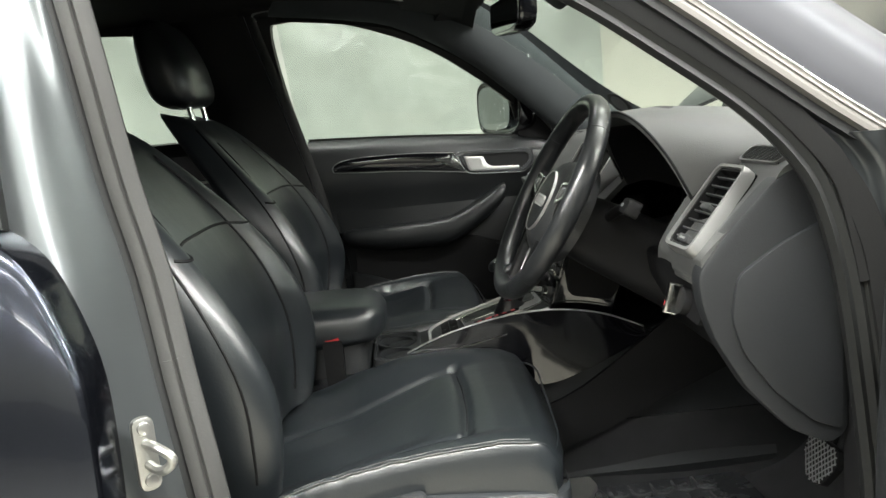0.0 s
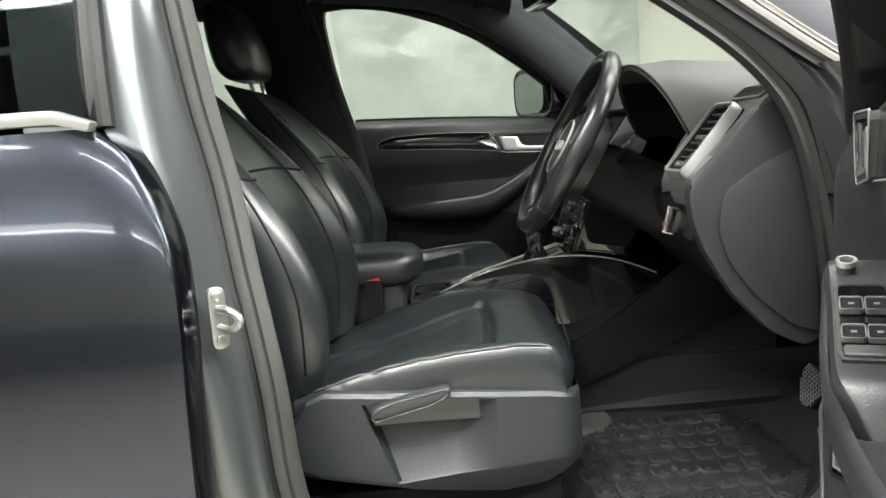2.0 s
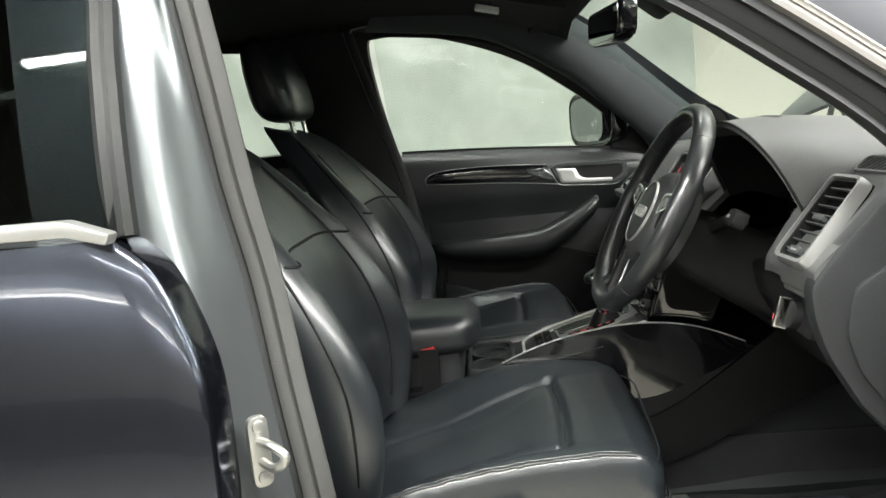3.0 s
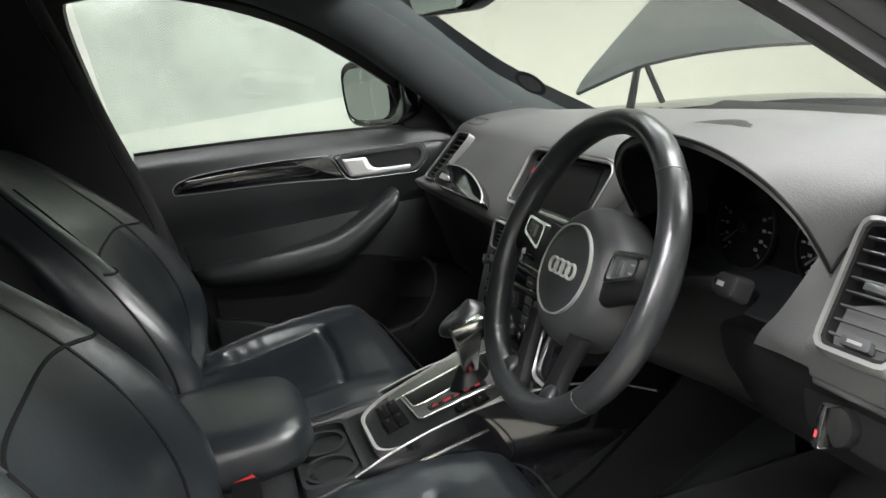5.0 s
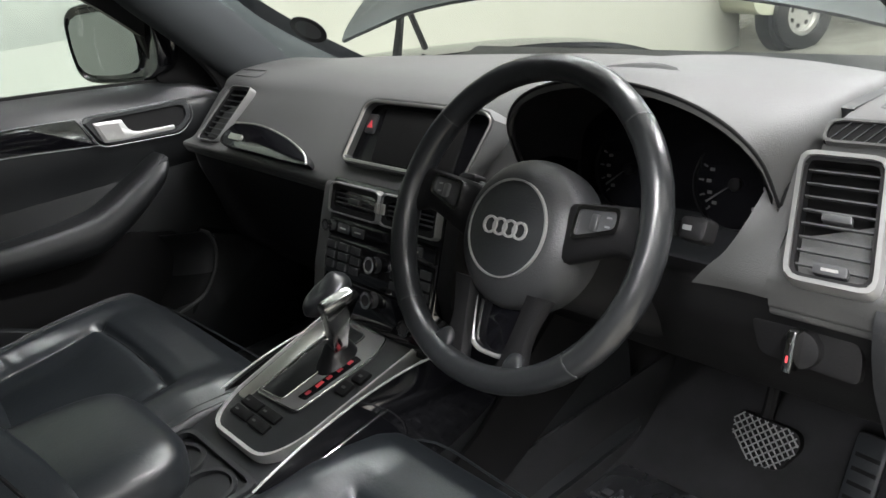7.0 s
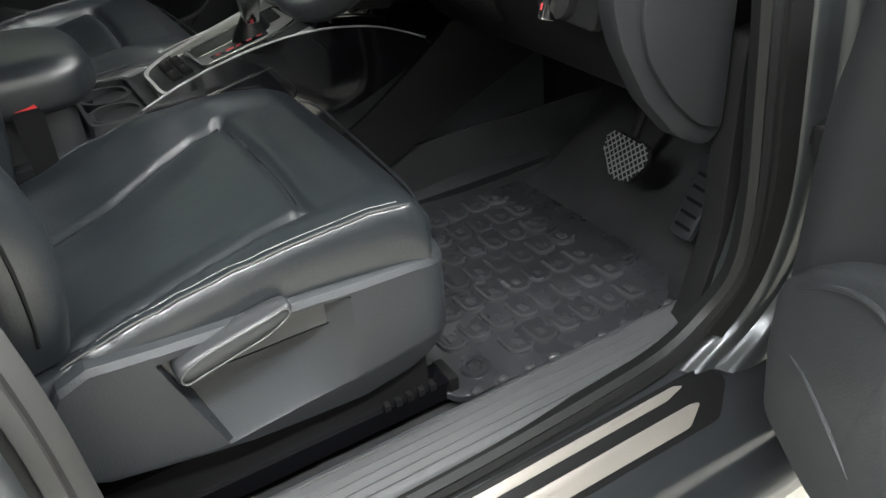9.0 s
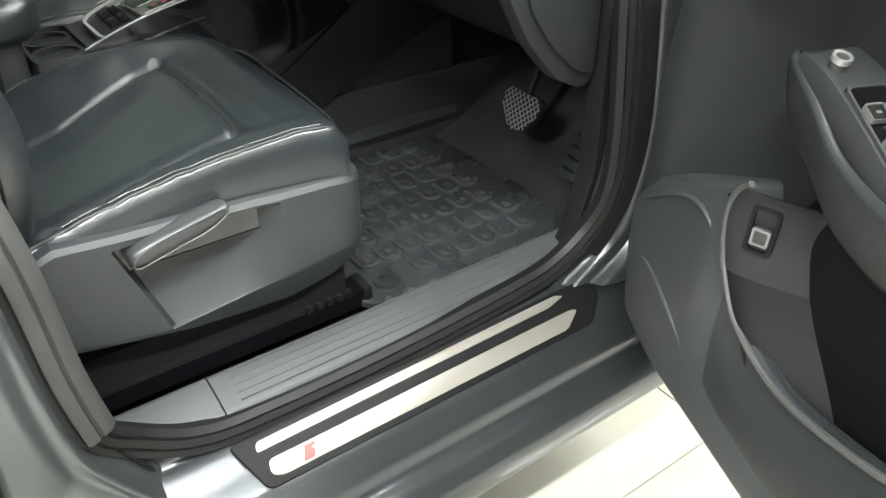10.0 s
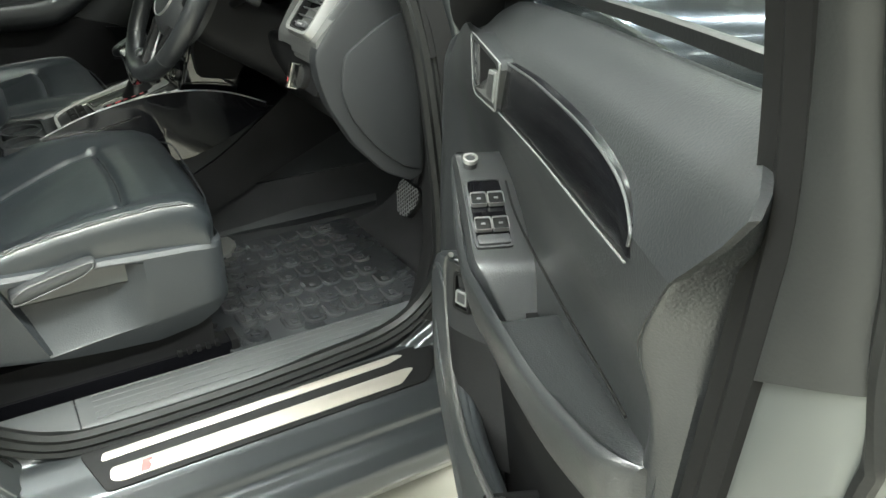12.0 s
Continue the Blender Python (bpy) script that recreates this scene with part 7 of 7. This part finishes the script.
part("base", slab(mo, lambda a, b, d: Vector((a, b, d + 0.05 * max(0, a - 0.52))), 0.462, 0.472, 0.003), MATRUBBER, mat_, "black rubber mat base")
def mat_top(x, y, d=0.0):
    return Vector((x, y, 0.472 + 0.05 * max(0, x - 0.52) + d))
random.seed(4)
# ribs lighter than the mat base: their highlights are put into the colour
RIBRUBBER = material("highlit_rubber_ribs", (0.034, 0.035, 0.037), 0.20, grain=0.2, grain_scale=300, vary=0.5, vary_scale=18, rough_vary=0.1)
for i in range(8):
    for j in range(7):
        x, y = 0.276 + i * 0.043 + 0.012 * (j % 2), -0.600 + j * 0.061
        if x > 0.605 or (i <= 1 and j < 1):
            continue
        q = 0.0165
        part("rib", sweep([mat_top(x - q, y + 0.022, 0.001), mat_top(x - q, y - 0.012, 0.001), mat_top(x - q * 0.35, y - 0.021, 0.001), mat_top(x + q * 0.55, y - 0.021, 0.001), mat_top(x + q, y - 0.014, 0.001)], [(-0.0040, -0.002), (-0.0032, 0.0055), (0.0, 0.0072), (0.0032, 0.0055), (0.0040, -0.002)], False, (0, 0, 1), 2), RIBRUBBER, mat_)
        part("stud", slab(rounded(rect(x - 0.004, x + 0.010, y - 0.006, y + 0.012), 0.003, 2), lambda a, b, d: mat_top(a, b, d), 0.0, 0.0042, 0.0018), RIBRUBBER, mat_)
for i in range(9):
    x = 0.262 + i * 0.042
    part("edge_stud", loft([[mat_top(x + r * 1.5 * c_, -0.648 - 0.012 * min(1, (x - 0.24) * 3) + r * s_, h) for c_, s_ in circle(1, 8)] for r, h in ((0.007, 0.0), (0.0065, 0.004), (0.004, 0.0066))], 2, 1), RIBRUBBER, mat_)
for i in range(6):
    y = -0.60 + 0.014 * i
    part("edge_rib", tube([mat_top(0.615, y, 0.001), mat_top(0.645, y, 0.001)], 0.0034, n=6, per=1), MATRUBBER, mat_)
for i in range(8):
    y = -0.22 - 0.024 * i
    part("edge_rib", tube([mat_top(0.56, y, 0.001), mat_top(0.60, y, 0.001)], 0.0034, n=6, per=1), MATRUBBER, mat_)
part("fastener", ring(lambda a, b, d: Vector((a, b, d)), 0.012, 0.021, 0.472, 0.4785, 28, 0.284, -0.607), MATRUBBER, mat_, "round mat fastener")
part("fastener_cap", disc(XY, 0.010, 0.472, 0.478, 0.002, 20, 0.284, -0.607), MATRUBBER, mat_)
# bare bracket at the seat's inner front foot
alone("seat_bracket", slab(rounded([(0.24, -0.275), (0.345, -0.255), (0.372, -0.20), (0.355, -0.12), (0.32, -0.11), (0.30, -0.19), (0.24, -0.215)], 0.01, 3), XY, 0.455, 0.485, 0.006), STEEL, "bare metal seat bracket on the carpet", "bracket")

# ---- mirror, lamp, sticker ----
rvm = thing("rear_view_mirror", "black rear-view mirror hanging from the windscreen", "mirror", (0.33, -0.03, 1.44))
mp = plane_put((0.285, -0.035, 1.425), (0.12, -0.98, -0.02), (0.06, 0, 1))
mo = rounded([(-0.118, 0.034), (0.118, 0.036), (0.116, -0.026), (0.06, -0.038), (-0.10, -0.036), (-0.120, -0.01)], 0.018, 4)
part("housing", slab(mo, mp, -0.030, 0.004, 0.008), PIANO, rvm)
part("mirror_glass", slab([(a * 0.93, b * 0.86) for a, b in mo], mp, 0.003, 0.0055), MIRROR, rvm, "mirror glass")
part("stem", tube([(0.31, -0.03, 1.44), (0.34, -0.02, 1.47), (0.37, -0.01, 1.49)], 0.014, n=10), DARK, rvm)
part("sensor_box", slab(rounded(rect(-0.06, 0.05, -0.05, 0.04), 0.02, 3), plane_put((0.385, -0.01, 1.475), (0, -1, 0), (-0.75, 0, 0.6)), -0.02, 0.02, 0.008), DARK, rvm)
lamp_ = thing("sun_visor_clip", "small pale plastic clip on the dark headliner", "visor clip", (0.06, 0.35, 1.535))
part("clip", slab(rounded(rect(-0.03, 0.03, -0.022, 0.022), 0.008, 3), plane_put((0.055, 0.33, 1.538), (0.95, 0, -0.25), (0, 1, 0)), -0.008, 0.004, 0.003), MARK, lamp_)
for s in (-1, 1):
    vis = thing("sun_visor", "dark cloth sun visor folded against the headliner", "sun visor", (0.12, s * 0.36, 1.54))
    part("board", sheet([[(0.235, s * y, 1.513 - 0.03 * abs(y - 0.3)), (0.15, s * y, 1.533 - 0.03 * abs(y - 0.3)), (0.07, s * y, 1.552 - 0.03 * abs(y - 0.3))] for y in (0.18, 0.3, 0.42, 0.54)], 0.014, 3, 3, (0, 0, -1)), HEADLINER, vis)
disc_ = thing("licence_disc", "round black windscreen sticker in the lower corner", "sticker", (0.66, 0.58, 1.22))
dp = plane_put((0.668, 0.575, 1.222), (-0.35, 0.93, 0.05), (-0.60, -0.22, 0.72))
part("border", ring(dp, 0.030, 0.042, -0.001, 0.001, 40), DARK, disc_)
part("face", disc(dp, 0.030, -0.0008, 0.0008, 0, 32), BUTTON, disc_)

# seat belt on the passenger pillar
belt = thing("seat_belt", "black webbing seat belt hanging on the passenger pillar", "seat belt", (-0.36, 0.70, 0.55))
part("webbing", sweep([(-0.375, 0.640, 1.38), (-0.36, 0.665, 1.2), (-0.345, 0.69, 0.95), (-0.33, 0.70, 0.7), (-0.32, 0.70, 0.52)], [(-0.024, -0.001), (-0.024, 0.001), (0.024, 0.001), (0.024, -0.001)], False, (0, -1, 0), 4), DARK, belt)
part("anchor", slab(rounded(rect(-0.40, -0.35, 1.35, 1.43), 0.012, 3), XZ, 0.66, 0.63, 0.006), DARK, belt)

# ---- another car further along the showroom ----
def far_car(x, y, yaw):
    XF[0] = pose(x, y, 0, 0, 0, yaw)
    SILVER = material("pale_car_paint", (0.47, 0.47, 0.36), 0.3, metal=0.3, coat=0.8, vary=0.05)
    c = thing("parked_car", "pale car parked further along the showroom", "car", (0, 0, 0))
    prof = [(-1.80, 0.35), (-1.86, 0.7), (-1.80, 0.95), (-1.2, 1.42), (0.2, 1.45), (0.9, 0.98), (1.9, 0.85), (2.1, 0.6), (2.05, 0.3)]
    part("body", slab(rounded(prof, 0.15, 4), XZ, -0.85, 0.85, 0.12), SILVER, c)
    part("side_glass", slab(rounded([(-1.25, 0.98), (-1.0, 1.34), (0.1, 1.37), (0.6, 1.0)], 0.05), XZ, -0.852, -0.858), DARKSCREEN, c)
    for wx in (-1.3, 1.3):
        q = lambda a, b, d: Vector((wx + a, -0.72 - d, 0.31 + b))
        w = part("wheel", ring(q, 0.19, 0.31, 0.0, 0.19, 40), RUBBER, c, "black tyre on a silver wheel")
        part("rim", ring(q, 0.15, 0.195, 0.02, 0.17, 36), ALU, w)
        part("rim_disc", disc(q, 0.155, 0.05, 0.13, 0.01, 30), ALU, w)
        for k in range(7):
            a = 2 * math.pi * k / 7
            part("rim_hole", disc(q, 0.022, 0.128, 0.1315, 0, 12, 0.105 * math.cos(a), 0.105 * math.sin(a)), DARK, w)
        part("wheel_arch", disc(q, 0.36, -0.05, 0.128, 0, 36), DARK, c)
    XF[0] = Matrix()


far_car(8.65, 2.92, -22)

# ---- floor tiles ----
def floor_tiles():
    size, gap = 1.2, 0.003
    me = bpy.data.meshes.new("floor_tile")
    bm = slab(rect(-size / 2 + gap / 2, size / 2 - gap / 2, -size / 2 + gap / 2, size / 2 - gap / 2), XY, -0.010, 0.0, 0.0012)
    bm.to_mesh(me)
    bm.free()
    me.materials.append(FLOOR_TILE)
    for i in range(-6, 9):
        for j in range(-7, 8):
            ob = new("floor_tile", me)
            ob.parent = floor
            ob.matrix_basis = Matrix.Translation((0.89 + size * (i + 0.5), -0.89 + size * (j + 0.5), 0))


floor_tiles()
